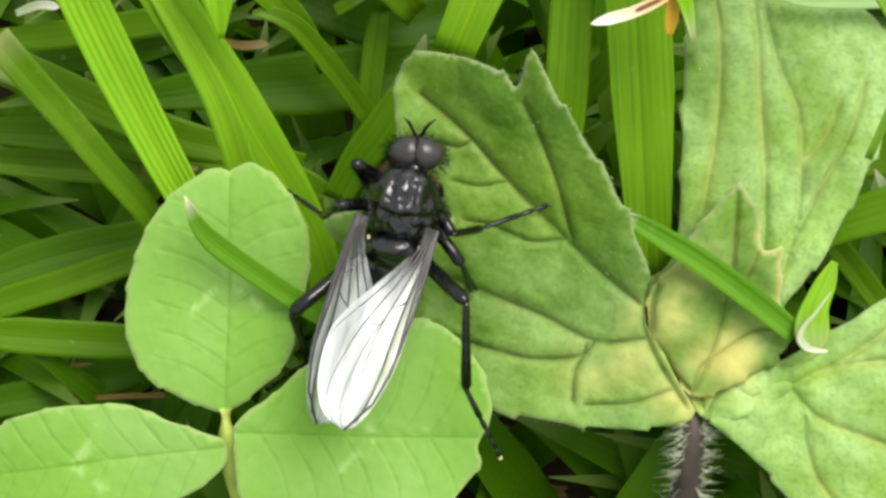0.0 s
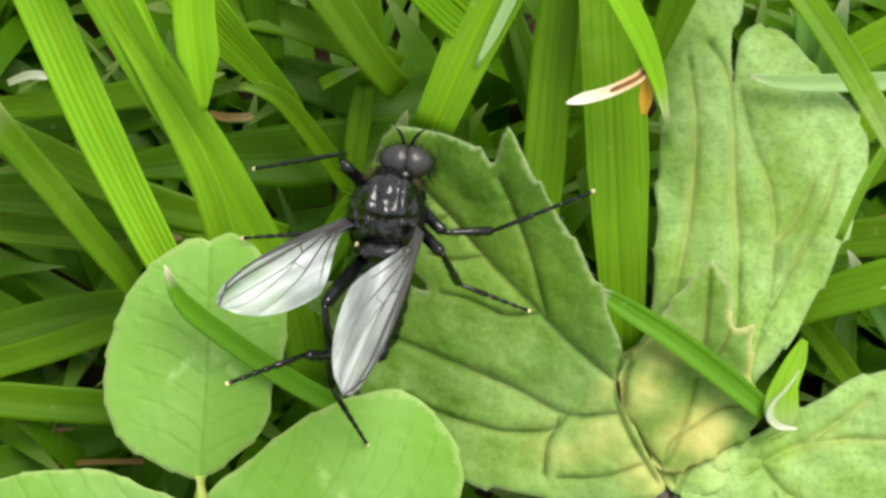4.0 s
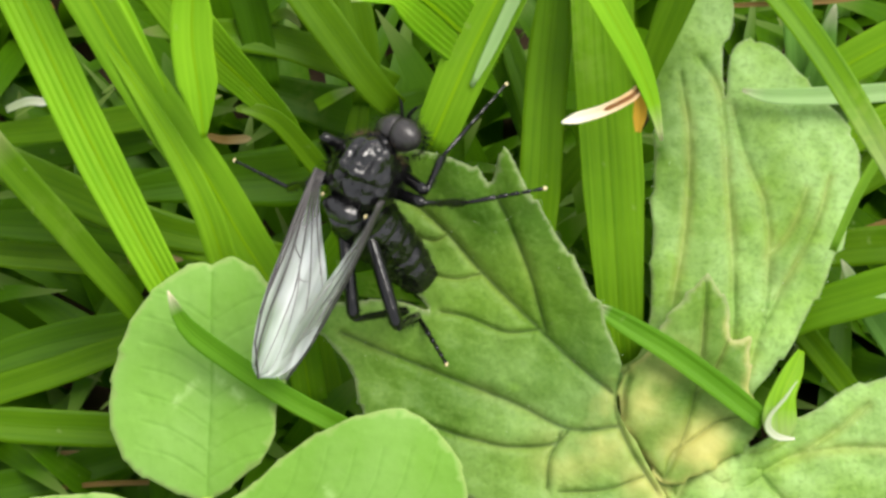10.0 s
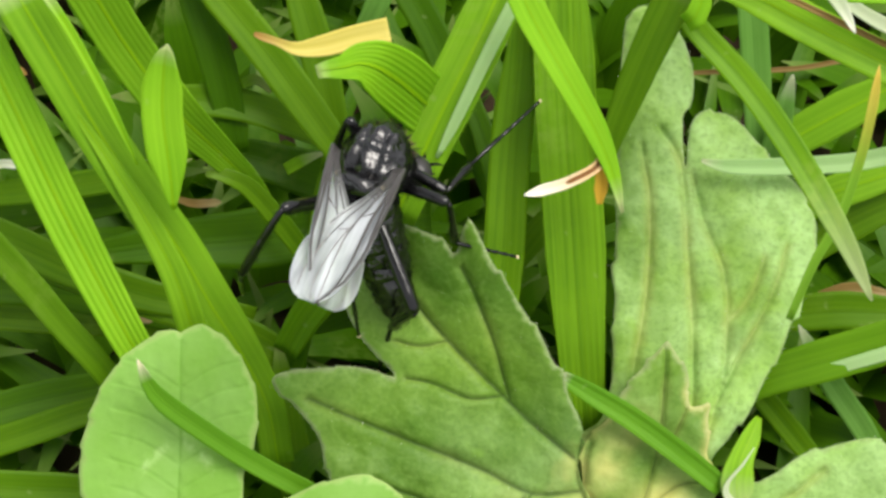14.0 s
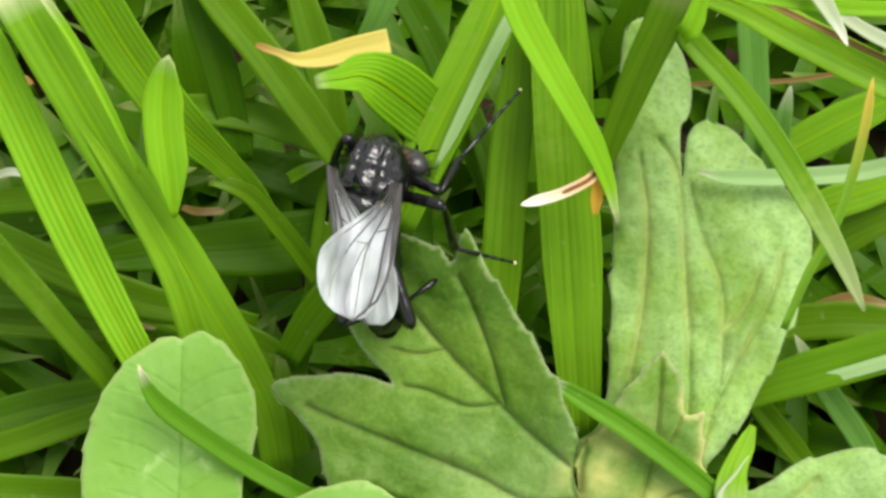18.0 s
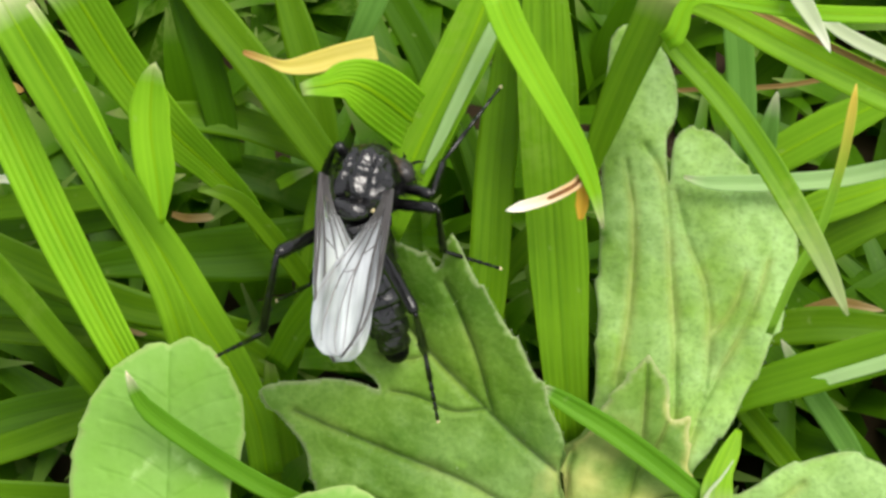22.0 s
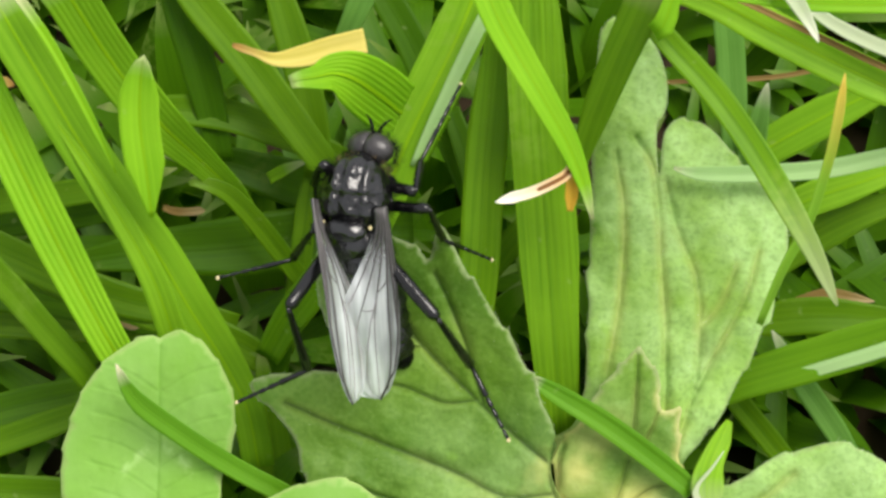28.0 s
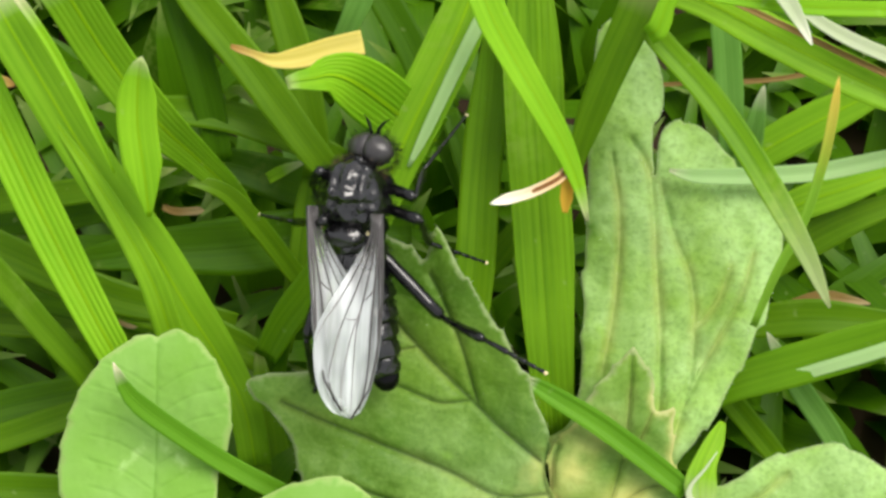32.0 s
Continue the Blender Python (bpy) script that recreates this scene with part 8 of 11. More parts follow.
    walk(middle_left[0], [
        (0, pose(-0.000700, -0.000100, -0.000900, 51.9, -0.0, 101.8)),
        (0.5, pose(-0.000700, -0.000100, -0.000900, 29.5, -0.0, 113.8)),
        (1, pose(-0.000700, -0.000100, -0.000900, 6.3, -0.0, 121.2)),
        (1.5, pose(-0.000700, -0.000100, -0.000900, 15.1, -0.0, 114.7)),
        (2, pose(-0.000700, -0.000100, -0.000900, 23.7, -0.0, 107.5)),
        (2.5, pose(-0.000700, -0.000100, -0.000900, 44.0, -0.0, 117.6)),
        (3, pose(-0.000700, -0.000100, -0.000900, 62.5, -0.0, 137.8)),
        (3.5, pose(-0.000700, -0.000100, -0.000900, 54.4, -0.0, 131.6)),
        (4, pose(-0.000700, -0.000100, -0.000900, 46.1, -0.0, 127.4)),
        (4.5, pose(-0.000700, -0.000100, -0.000900, 37.7, -0.0, 124.4)),
        (5, pose(-0.000700, -0.000100, -0.000900, 29.3, -0.0, 121.9)),
        (5.5, pose(-0.000700, -0.000100, -0.000900, 20.8, -0.0, 119.9)),
        (6, pose(-0.000700, -0.000100, -0.000900, 12.2, -0.0, 118.1)),
        (6.5, pose(-0.000700, -0.000100, -0.000900, 25.9, -0.0, 119.4)),
        (7, pose(-0.000700, -0.000100, -0.000900, 39.6, -0.0, 121.2)),
        (7.5, pose(-0.000700, -0.000100, -0.000900, 41.3, -0.0, 136.1)),
        (8, pose(-0.000700, -0.000100, -0.000900, 41.1, -0.0, 151.3)),
        (8.5, pose(-0.000700, -0.000100, -0.000900, 52.7, -0.0, 155.7)),
        (9, pose(-0.000700, -0.000100, -0.000900, 63.9, -0.0, 163.2)),
        (9.5, pose(-0.000700, -0.000100, -0.000900, 61.8, -0.0, 154.9)),
        (10, pose(-0.000700, -0.000100, -0.000900, 59.2, -0.0, 147.8)),
        (10.5, pose(-0.000700, -0.000100, -0.000900, 56.3, -0.0, 141.8)),
        (11, pose(-0.000700, -0.000100, -0.000900, 53.1, -0.0, 136.6)),
        (11.5, pose(-0.000700, -0.000100, -0.000900, 49.8, -0.0, 132.2)),
        (12, pose(-0.000700, -0.000100, -0.000900, 46.2, -0.0, 128.4)),
        (12.5, pose(-0.000700, -0.000100, -0.000900, 29.4, -0.0, 151.3)),
        (13, pose(-0.000700, -0.000100, -0.000900, 9.8, -0.0, 167.2)),
        (13.5, pose(-0.000700, -0.000100, -0.000900, -10.4, -0.0, -178.7)),
        (14, pose(-0.000700, -0.000100, -0.000900, -29.9, -0.0, -162.7)),
        (14.5, pose(-0.000700, -0.000100, -0.000900, -27.8, -0.0, -163.7)),
        (15, pose(-0.000700, -0.000100, -0.000900, -25.7, -0.0, -164.7)),
        (15.5, pose(-0.000700, -0.000100, -0.000900, -23.5, -0.0, -165.6)),
        (16, pose(-0.000700, -0.000100, -0.000900, -21.3, -0.0, -166.4)),
        (16.5, pose(-0.000700, -0.000100, -0.000900, -19.2, -0.0, -167.3)),
        (17, pose(-0.000700, -0.000100, -0.000900, -17.0, -0.0, -168.1)),
        (17.5, pose(-0.000700, -0.000100, -0.000900, -14.8, -0.0, -169.0)),
        (18, pose(-0.000700, -0.000100, -0.000900, -12.7, -0.0, -169.8)),
        (18.5, pose(-0.000700, -0.000100, -0.000900, -10.5, -0.0, -170.6)),
        (19, pose(-0.000700, -0.000100, -0.000900, -8.3, -0.0, -171.3)),
        (19.5, pose(-0.000700, -0.000100, -0.000900, -5.2, -0.0, -172.3)),
        (20, pose(-0.000700, -0.000100, -0.000900, -2.1, -0.0, -173.4)),
        (20.5, pose(-0.000700, -0.000100, -0.000900, 1.1, -0.0, -174.4)),
        (21, pose(-0.000700, -0.000100, -0.000900, 4.2, -0.0, -175.4)),
        (21.5, pose(-0.000700, -0.000100, -0.000900, 7.3, -0.0, -176.4)),
        (22, pose(-0.000700, -0.000100, -0.000900, 10.4, -0.0, -177.4)),
        (22.5, pose(-0.000700, -0.000100, -0.000900, 13.6, -0.0, -178.5)),
        (23, pose(-0.000700, -0.000100, -0.000900, 16.7, -0.0, -179.5)),
        (23.5, pose(-0.000700, -0.000100, -0.000900, 19.8, -0.0, 179.4)),
        (24, pose(-0.000700, -0.000100, -0.000900, 22.9, -0.0, 178.2)),
        (24.5, pose(-0.000700, -0.000100, -0.000900, 26.0, -0.0, 177.0)),
        (25, pose(-0.000700, -0.000100, -0.000900, 29.1, -0.0, 175.7)),
        (25.5, pose(-0.000700, -0.000100, -0.000900, 32.1, -0.0, 174.4)),
        (26, pose(-0.000700, -0.000100, -0.000900, 35.2, -0.0, 172.9)),
        (26.5, pose(-0.000700, -0.000100, -0.000900, 38.2, -0.0, 171.3)),
        (27, pose(-0.000700, -0.000100, -0.000900, 41.2, -0.0, 169.7)),
        (27.5, pose(-0.000700, -0.000100, -0.000900, 44.2, -0.0, 167.8)),
        (28, pose(-0.000700, -0.000100, -0.000900, 47.2, -0.0, 165.7)),
        (28.5, pose(-0.000700, -0.000100, -0.000900, 50.1, -0.0, 163.4)),
        (29, pose(-0.000700, -0.000100, -0.000900, 53.0, -0.0, 160.8)),
        (29.5, pose(-0.000700, -0.000100, -0.000900, 29.8, -0.0, 169.9)),
        (30, pose(-0.000700, -0.000100, -0.000900, 6.4, -0.0, 175.4)),
        (30.5, pose(-0.000700, -0.000100, -0.000900, 22.0, -0.0, 167.6)),
        (31, pose(-0.000700, -0.000100, -0.000900, 37.2, -0.0, 157.8)),
        (31.5, pose(-0.000700, -0.000100, -0.000900, 51.2, -0.0, 143.2)),
        (32, pose(-0.000700, -0.000100, -0.000900, 64.3, -0.0, -178.3)),
    ])
    walk(middle_left[1], [
        (0, pose(-0.002028, -0.000377, 0.000832, -68.4, -0.0, 133.3)),
        (0.5, pose(-0.002453, -0.000873, 0.000182, -67.1, -0.0, 145.0)),
        (1, pose(-0.002570, -0.001234, -0.000657, -65.0, -0.0, 155.3)),
        (1.5, pose(-0.002630, -0.000986, -0.000326, -69.4, -0.0, 155.3)),
        (2, pose(-0.002621, -0.000706, -0.000016, -73.8, -0.0, 155.2)),
        (2.5, pose(-0.002103, -0.000832, 0.000628, -76.7, -0.0, 108.5)),
        (3, pose(-0.001383, -0.000853, 0.001051, -70.8, 0.0, 70.3)),
        (3.5, pose(-0.001658, -0.000950, 0.000889, -75.6, 0.0, 72.0)),
        (4, pose(-0.001911, -0.001027, 0.000686, -80.3, 0.0, 75.3)),
        (4.5, pose(-0.002136, -0.001082, 0.000446, -84.9, 0.0, 84.6)),
        (5, pose(-0.002329, -0.001115, 0.000175, -88.3, -0.0, 155.1)),
        (5.5, pose(-0.002484, -0.001125, -0.000120, -85.0, -0.0, -133.5)),
        (6, pose(-0.002597, -0.001111, -0.000433, -80.3, -0.0, -124.2)),
        (6.5, pose(-0.002424, -0.001072, 0.000061, -82.3, -0.0, 127.2)),
        (7, pose(-0.002151, -0.000978, 0.000501, -69.4, -0.0, 100.2)),
        (7.5, pose(-0.001846, -0.001290, 0.000553, -66.9, 0.0, 88.7)),
        (8, pose(-0.001496, -0.001554, 0.000546, -63.6, 0.0, 79.6)),
        (8.5, pose(-0.001249, -0.001316, 0.000849, -61.5, -0.0, 104.9)),
        (9, pose(-0.000980, -0.001025, 0.001076, -55.5, -0.0, 124.6)),
        (9.5, pose(-0.001141, -0.001042, 0.001039, -55.1, -0.0, 120.1)),
        (10, pose(-0.001300, -0.001054, 0.000990, -54.6, -0.0, 115.8)),
        (10.5, pose(-0.001455, -0.001060, 0.000930, -53.8, -0.0, 111.6)),
        (11, pose(-0.001607, -0.001060, 0.000860, -53.0, -0.0, 107.6)),
        (11.5, pose(-0.001753, -0.001055, 0.000779, -52.0, -0.0, 103.8)),
        (12, pose(-0.001893, -0.001045, 0.000689, -50.9, -0.0, 100.1)),
        (12.5, pose(-0.001619, -0.001782, 0.000180, -56.1, -0.0, 130.7)),
        (13, pose(-0.001179, -0.002214, -0.000525, -52.7, -0.0, 162.7)),
        (13.5, pose(-0.000652, -0.002263, -0.001298, -42.6, -0.0, -173.6)),
        (14, pose(-0.000134, -0.001920, -0.001998, -29.1, -0.0, -157.5)),
        (14.5, pose(-0.000154, -0.001968, -0.001926, -33.5, -0.0, -159.6)),
        (15, pose(-0.000175, -0.002012, -0.001853, -37.8, -0.0, -162.0)),
        (15.5, pose(-0.000197, -0.002054, -0.001777, -42.1, -0.0, -164.6)),
        (16, pose(-0.000220, -0.002092, -0.001701, -46.3, -0.0, -167.7)),
        (16.5, pose(-0.000244, -0.002127, -0.001623, -50.4, -0.0, -171.3)),
        (17, pose(-0.000268, -0.002159, -0.001544, -54.4, -0.0, -175.5)),
        (17.5, pose(-0.000293, -0.002187, -0.001464, -58.2, -0.0, 179.4)),
        (18, pose(-0.000319, -0.002212, -0.001383, -61.8, -0.0, 173.1)),
        (18.5, pose(-0.000345, -0.002234, -0.001301, -65.0, -0.0, 165.3)),
        (19, pose(-0.000372, -0.002252, -0.001218, -67.7, -0.0, 155.5)),
        (19.5, pose(-0.000408, -0.002271, -0.001099, -67.0, -0.0, 153.1)),
        (20, pose(-0.000446, -0.002284, -0.000979, -66.2, -0.0, 150.8)),
        (20.5, pose(-0.000484, -0.002289, -0.000859, -65.5, -0.0, 148.6)),
        (21, pose(-0.000523, -0.002287, -0.000739, -64.7, -0.0, 146.6)),
        (21.5, pose(-0.000562, -0.002278, -0.000620, -63.9, -0.0, 144.6)),
        (22, pose(-0.000602, -0.002261, -0.000501, -63.0, -0.0, 142.8)),
        (22.5, pose(-0.000642, -0.002238, -0.000384, -62.2, -0.0, 141.1)),
        (23, pose(-0.000683, -0.002207, -0.000269, -61.3, -0.0, 139.5)),
        (23.5, pose(-0.000723, -0.002170, -0.000155, -60.4, -0.0, 137.9)),
        (24, pose(-0.000764, -0.002126, -0.000044, -59.5, -0.0, 136.5)),
        (24.5, pose(-0.000804, -0.002075, 0.000064, -58.6, -0.0, 135.1)),
        (25, pose(-0.000844, -0.002018, 0.000169, -57.6, -0.0, 133.8)),
        (25.5, pose(-0.000883, -0.001954, 0.000270, -56.7, -0.0, 132.6)),
        (26, pose(-0.000922, -0.001884, 0.000368, -55.7, -0.0, 131.4)),
        (26.5, pose(-0.000960, -0.001808, 0.000461, -54.7, -0.0, 130.3)),
        (27, pose(-0.000997, -0.001727, 0.000550, -53.7, -0.0, 129.3)),
        (27.5, pose(-0.001033, -0.001641, 0.000635, -52.7, -0.0, 128.2)),
        (28, pose(-0.001069, -0.001549, 0.000714, -51.7, -0.0, 127.3)),
        (28.5, pose(-0.001102, -0.001453, 0.000788, -50.7, -0.0, 126.4)),
        (29, pose(-0.001135, -0.001352, 0.000856, -49.7, -0.0, 125.5)),
        (29.5, pose(-0.001034, -0.001979, 0.000195, -24.2, -0.0, 159.6)),
        (30, pose(-0.000874, -0.002280, -0.000657, 6.1, -0.0, -179.0)),
        (30.5, pose(-0.001139, -0.002092, -0.000075, -9.9, -0.0, 158.1)),
        (31, pose(-0.001363, -0.001722, 0.000431, -24.2, -0.0, 133.0)),
        (31.5, pose(-0.001526, -0.001203, 0.000815, -33.6, -0.0, 102.9)),
        (32, pose(-0.000671, -0.001055, 0.001082, -46.9, -0.0, 92.2)),
    ])
    walk(middle_left[2], [
        (0, pose(-0.002645, -0.000958, -0.001306, -33.8, 0.0, 71.5)),
        (0.5, pose(-0.002966, -0.001608, -0.001936, -31.4, 0.0, 81.1)),
        (1, pose(-0.002976, -0.002117, -0.002742, -28.3, -0.0, 90.1)),
        (1.5, pose(-0.002969, -0.001721, -0.002479, -29.2, -0.0, 94.0)),
        (2, pose(-0.002890, -0.001288, -0.002224, -30.0, -0.0, 98.0)),
        (2.5, pose(-0.002604, -0.001000, -0.001611, -11.2, -0.0, 96.7)),
        (3, pose(-0.002094, -0.000599, -0.001121, 7.7, -0.0, 95.6)),
        (3.5, pose(-0.002203, -0.000773, -0.001338, -1.5, -0.0, 98.0)),
        (4, pose(-0.002286, -0.000928, -0.001581, -10.6, -0.0, 100.5)),
        (4.5, pose(-0.002338, -0.001063, -0.001845, -19.8, -0.0, 103.1)),
        (5, pose(-0.002357, -0.001175, -0.002124, -28.9, -0.0, 106.1)),
        (5.5, pose(-0.002337, -0.001264, -0.002411, -37.9, -0.0, 109.6)),
        (6, pose(-0.002278, -0.001328, -0.002701, -46.8, -0.0, 114.0)),
        (6.5, pose(-0.002669, -0.001258, -0.002218, -42.3, -0.0, 102.8)),
        (7, pose(-0.002947, -0.001121, -0.001652, -36.8, -0.0, 93.2)),
        (7.5, pose(-0.002750, -0.001269, -0.001562, -30.5, -0.0, 95.2)),
        (8, pose(-0.002501, -0.001370, -0.001514, -24.1, -0.0, 97.0)),
        (8.5, pose(-0.002310, -0.001599, -0.001172, -24.6, -0.0, 102.2)),
        (9, pose(-0.002051, -0.001763, -0.000820, -24.9, -0.0, 107.5)),
        (9.5, pose(-0.002278, -0.001702, -0.000849, -22.3, -0.0, 99.8)),
        (10, pose(-0.002500, -0.001635, -0.000884, -19.4, -0.0, 92.4)),
        (10.5, pose(-0.002717, -0.001560, -0.000927, -16.3, 0.0, 85.2)),
        (11, pose(-0.002926, -0.001479, -0.000977, -12.8, 0.0, 78.3)),
        (11.5, pose(-0.003128, -0.001392, -0.001033, -9.2, 0.0, 71.5)),
        (12, pose(-0.003321, -0.001299, -0.001096, -5.5, 0.0, 64.9)),
        (12.5, pose(-0.002592, -0.002618, -0.001729, -26.2, 0.0, 64.6)),
        (13, pose(-0.001594, -0.003544, -0.002355, -46.9, 0.0, 64.2)),
        (13.5, pose(-0.000464, -0.003945, -0.002855, -67.6, 0.0, 63.3)),
        (14, pose(0.000637, -0.003776, -0.003118, -88.2, 0.0, 43.2)),
        (14.5, pose(0.000515, -0.003765, -0.003196, -86.6, 0.0, 49.3)),
        (15, pose(0.000387, -0.003740, -0.003263, -85.1, 0.0, 51.6)),
        (15.5, pose(0.000255, -0.003699, -0.003320, -83.5, 0.0, 52.7)),
        (16, pose(0.000119, -0.003644, -0.003364, -81.9, 0.0, 53.5)),
        (16.5, pose(-0.000021, -0.003575, -0.003396, -80.4, 0.0, 54.0)),
        (17, pose(-0.000162, -0.003493, -0.003414, -78.8, 0.0, 54.3)),
        (17.5, pose(-0.000305, -0.003398, -0.003419, -77.2, 0.0, 54.6)),
        (18, pose(-0.000449, -0.003292, -0.003409, -75.7, 0.0, 54.8)),
        (18.5, pose(-0.000592, -0.003175, -0.003385, -74.1, 0.0, 54.9)),
        (19, pose(-0.000734, -0.003048, -0.003346, -72.5, 0.0, 55.1)),
        (19.5, pose(-0.000816, -0.003074, -0.003216, -69.8, 0.0, 66.1)),
        (20, pose(-0.000898, -0.003092, -0.003084, -66.5, 0.0, 74.3)),
        (20.5, pose(-0.000981, -0.003104, -0.002952, -62.8, 0.0, 80.6)),
        (21, pose(-0.001064, -0.003107, -0.002819, -59.0, 0.0, 85.4)),
        (21.5, pose(-0.001148, -0.003103, -0.002685, -55.0, 0.0, 89.3)),
        (22, pose(-0.001232, -0.003092, -0.002551, -50.9, -0.0, 92.4)),
        (22.5, pose(-0.001316, -0.003073, -0.002418, -46.8, -0.0, 95.0)),
        (23, pose(-0.001400, -0.003047, -0.002286, -42.6, -0.0, 97.3)),
        (23.5, pose(-0.001484, -0.003013, -0.002155, -38.4, -0.0, 99.3)),
        (24, pose(-0.001567, -0.002973, -0.002026, -34.1, -0.0, 101.0)),
        (24.5, pose(-0.001650, -0.002925, -0.001898, -29.8, -0.0, 102.6)),
        (25, pose(-0.001732, -0.002871, -0.001773, -25.5, -0.0, 104.0)),
        (25.5, pose(-0.001814, -0.002810, -0.001651, -21.2, -0.0, 105.4)),
        (26, pose(-0.001894, -0.002742, -0.001532, -16.8, -0.0, 106.7)),
        (26.5, pose(-0.001973, -0.002668, -0.001416, -12.5, -0.0, 107.9)),
        (27, pose(-0.002051, -0.002588, -0.001304, -8.2, -0.0, 109.1)),
        (27.5, pose(-0.002127, -0.002503, -0.001196, -3.8, -0.0, 110.2)),
        (28, pose(-0.002202, -0.002412, -0.001092, 0.5, -0.0, 111.3)),
        (28.5, pose(-0.002276, -0.002316, -0.000992, 4.9, -0.0, 112.5)),
        (29, pose(-0.002347, -0.002215, -0.000898, 9.2, -0.0, 113.6)),
        (29.5, pose(-0.001766, -0.003945, -0.000748, -15.3, -0.0, 137.9)),
        (30, pose(-0.000836, -0.004566, -0.000412, -36.6, -0.0, 168.3)),
        (30.5, pose(-0.001985, -0.004194, -0.000470, -29.5, -0.0, 146.3)),
        (31, pose(-0.002898, -0.003152, -0.000512, -19.4, -0.0, 127.7)),
        (31.5, pose(-0.003395, -0.001630, -0.000457, -7.7, -0.0, 111.4)),
        (32, pose(-0.002240, -0.001115, -0.000599, -44.5, 0.0, 86.0)),
    ])
    walk(middle_right[0], [
        (0, pose(0.000700, -0.000100, -0.000900, 3.3, -0.0, -132.1)),
        (0.5, pose(0.000700, -0.000100, -0.000900, 33.7, -0.0, -133.3)),
        (1, pose(0.000700, -0.000100, -0.000900, 64.0, -0.0, -136.0)),
        (1.5, pose(0.000700, -0.000100, -0.000900, 61.4, -0.0, -124.2)),
        (2, pose(0.000700, -0.000100, -0.000900, 58.0, -0.0, -114.4)),
        (2.5, pose(0.000700, -0.000100, -0.000900, 49.5, -0.0, -120.5)),
        (3, pose(0.000700, -0.000100, -0.000900, 40.7, -0.0, -124.8)),
        (3.5, pose(0.000700, -0.000100, -0.000900, 40.5, -0.0, -127.0)),
        (4, pose(0.000700, -0.000100, -0.000900, 40.2, -0.0, -129.1)),
        (4.5, pose(0.000700, -0.000100, -0.000900, 39.9, -0.0, -131.2)),
        (5, pose(0.000700, -0.000100, -0.000900, 39.5, -0.0, -133.3)),
        (5.5, pose(0.000700, -0.000100, -0.000900, 39.1, -0.0, -135.4)),
        (6, pose(0.000700, -0.000100, -0.000900, 38.7, -0.0, -137.4)),
        (6.5, pose(0.000700, -0.000100, -0.000900, 37.6, -0.0, -141.8)),
        (7, pose(0.000700, -0.000100, -0.000900, 36.3, -0.0, -146.0)),
        (7.5, pose(0.000700, -0.000100, -0.000900, 10.6, -0.0, -140.4)),
        (8, pose(0.000700, -0.000100, -0.000900, -15.3, -0.0, -135.7)),
        (8.5, pose(0.000700, -0.000100, -0.000900, 17.1, -0.0, -123.2)),
        (9, pose(0.000700, -0.000100, -0.000900, 48.3, -0.0, -104.9)),
        (9.5, pose(0.000700, -0.000100, -0.000900, 43.6, -0.0, -93.3)),
        (10, pose(0.000700, -0.000100, -0.000900, 38.0, -0.0, -83.6)),
        (10.5, pose(0.000700, -0.000100, -0.000900, 30.4, -0.0, -81.9)),
        (11, pose(0.000700, -0.000100, -0.000900, 22.8, -0.0, -80.4)),
        (11.5, pose(0.000700, -0.000100, -0.000900, 34.6, -0.0, -91.3)),
        (12, pose(0.000700, -0.000100, -0.000900, 45.1, -0.0, -105.6)),
        (12.5, pose(0.000700, -0.000100, -0.000900, 38.9, -0.0, -104.3)),
        (13, pose(0.000700, -0.000100, -0.000900, 32.7, -0.0, -103.2)),
        (13.5, pose(0.000700, -0.000100, -0.000900, 20.7, -0.0, -98.9)),
        (14, pose(0.000700, -0.000100, -0.000900, 8.6, -0.0, -95.3)),
        (14.5, pose(0.000700, -0.000100, -0.000900, 23.7, -0.0, -98.5)),
        (15, pose(0.000700, -0.000100, -0.000900, 38.7, -0.0, -102.6)),
        (15.5, pose(0.000700, -0.000100, -0.000900, 35.5, -0.0, -101.8)),
        (16, pose(0.000700, -0.000100, -0.000900, 32.4, -0.0, -101.1)),
        (16.5, pose(0.000700, -0.000100, -0.000900, 29.2, -0.0, -100.4)),
        (17, pose(0.000700, -0.000100, -0.000900, 26.1, -0.0, -99.7)),
        (17.5, pose(0.000700, -0.000100, -0.000900, 22.9, -0.0, -99.1)),
        (18, pose(0.000700, -0.000100, -0.000900, 19.7, -0.0, -98.5)),
        (18.5, pose(0.000700, -0.000100, -0.000900, 24.0, -0.0, -91.7)),
        (19, pose(0.000700, -0.000100, -0.000900, 28.0, -0.0, -84.4)),
        (19.5, pose(0.000700, -0.000100, -0.000900, 30.5, -0.0, -102.1)),
        (20, pose(0.000700, -0.000100, -0.000900, 30.6, -0.0, -120.2)),
        (20.5, pose(0.000700, -0.000100, -0.000900, 31.2, -0.0, -103.3)),
        (21, pose(0.000700, -0.000100, -0.000900, 29.6, -0.0, -86.5)),
        (21.5, pose(0.000700, -0.000100, -0.000900, 24.3, -0.0, -89.2)),
        (22, pose(0.000700, -0.000100, -0.000900, 19.1, -0.0, -91.7)),
        (22.5, pose(0.000700, -0.000100, -0.000900, 29.3, -0.0, -94.4)),
        (23, pose(0.000700, -0.000100, -0.000900, 39.4, -0.0, -97.7)),
        (23.5, pose(0.000700, -0.000100, -0.000900, 30.3, -0.0, -101.0)),
        (24, pose(0.000700, -0.000100, -0.000900, 21.0, -0.0, -103.8)),
        (24.5, pose(0.000700, -0.000100, -0.000900, 24.2, -0.0, -101.0)),
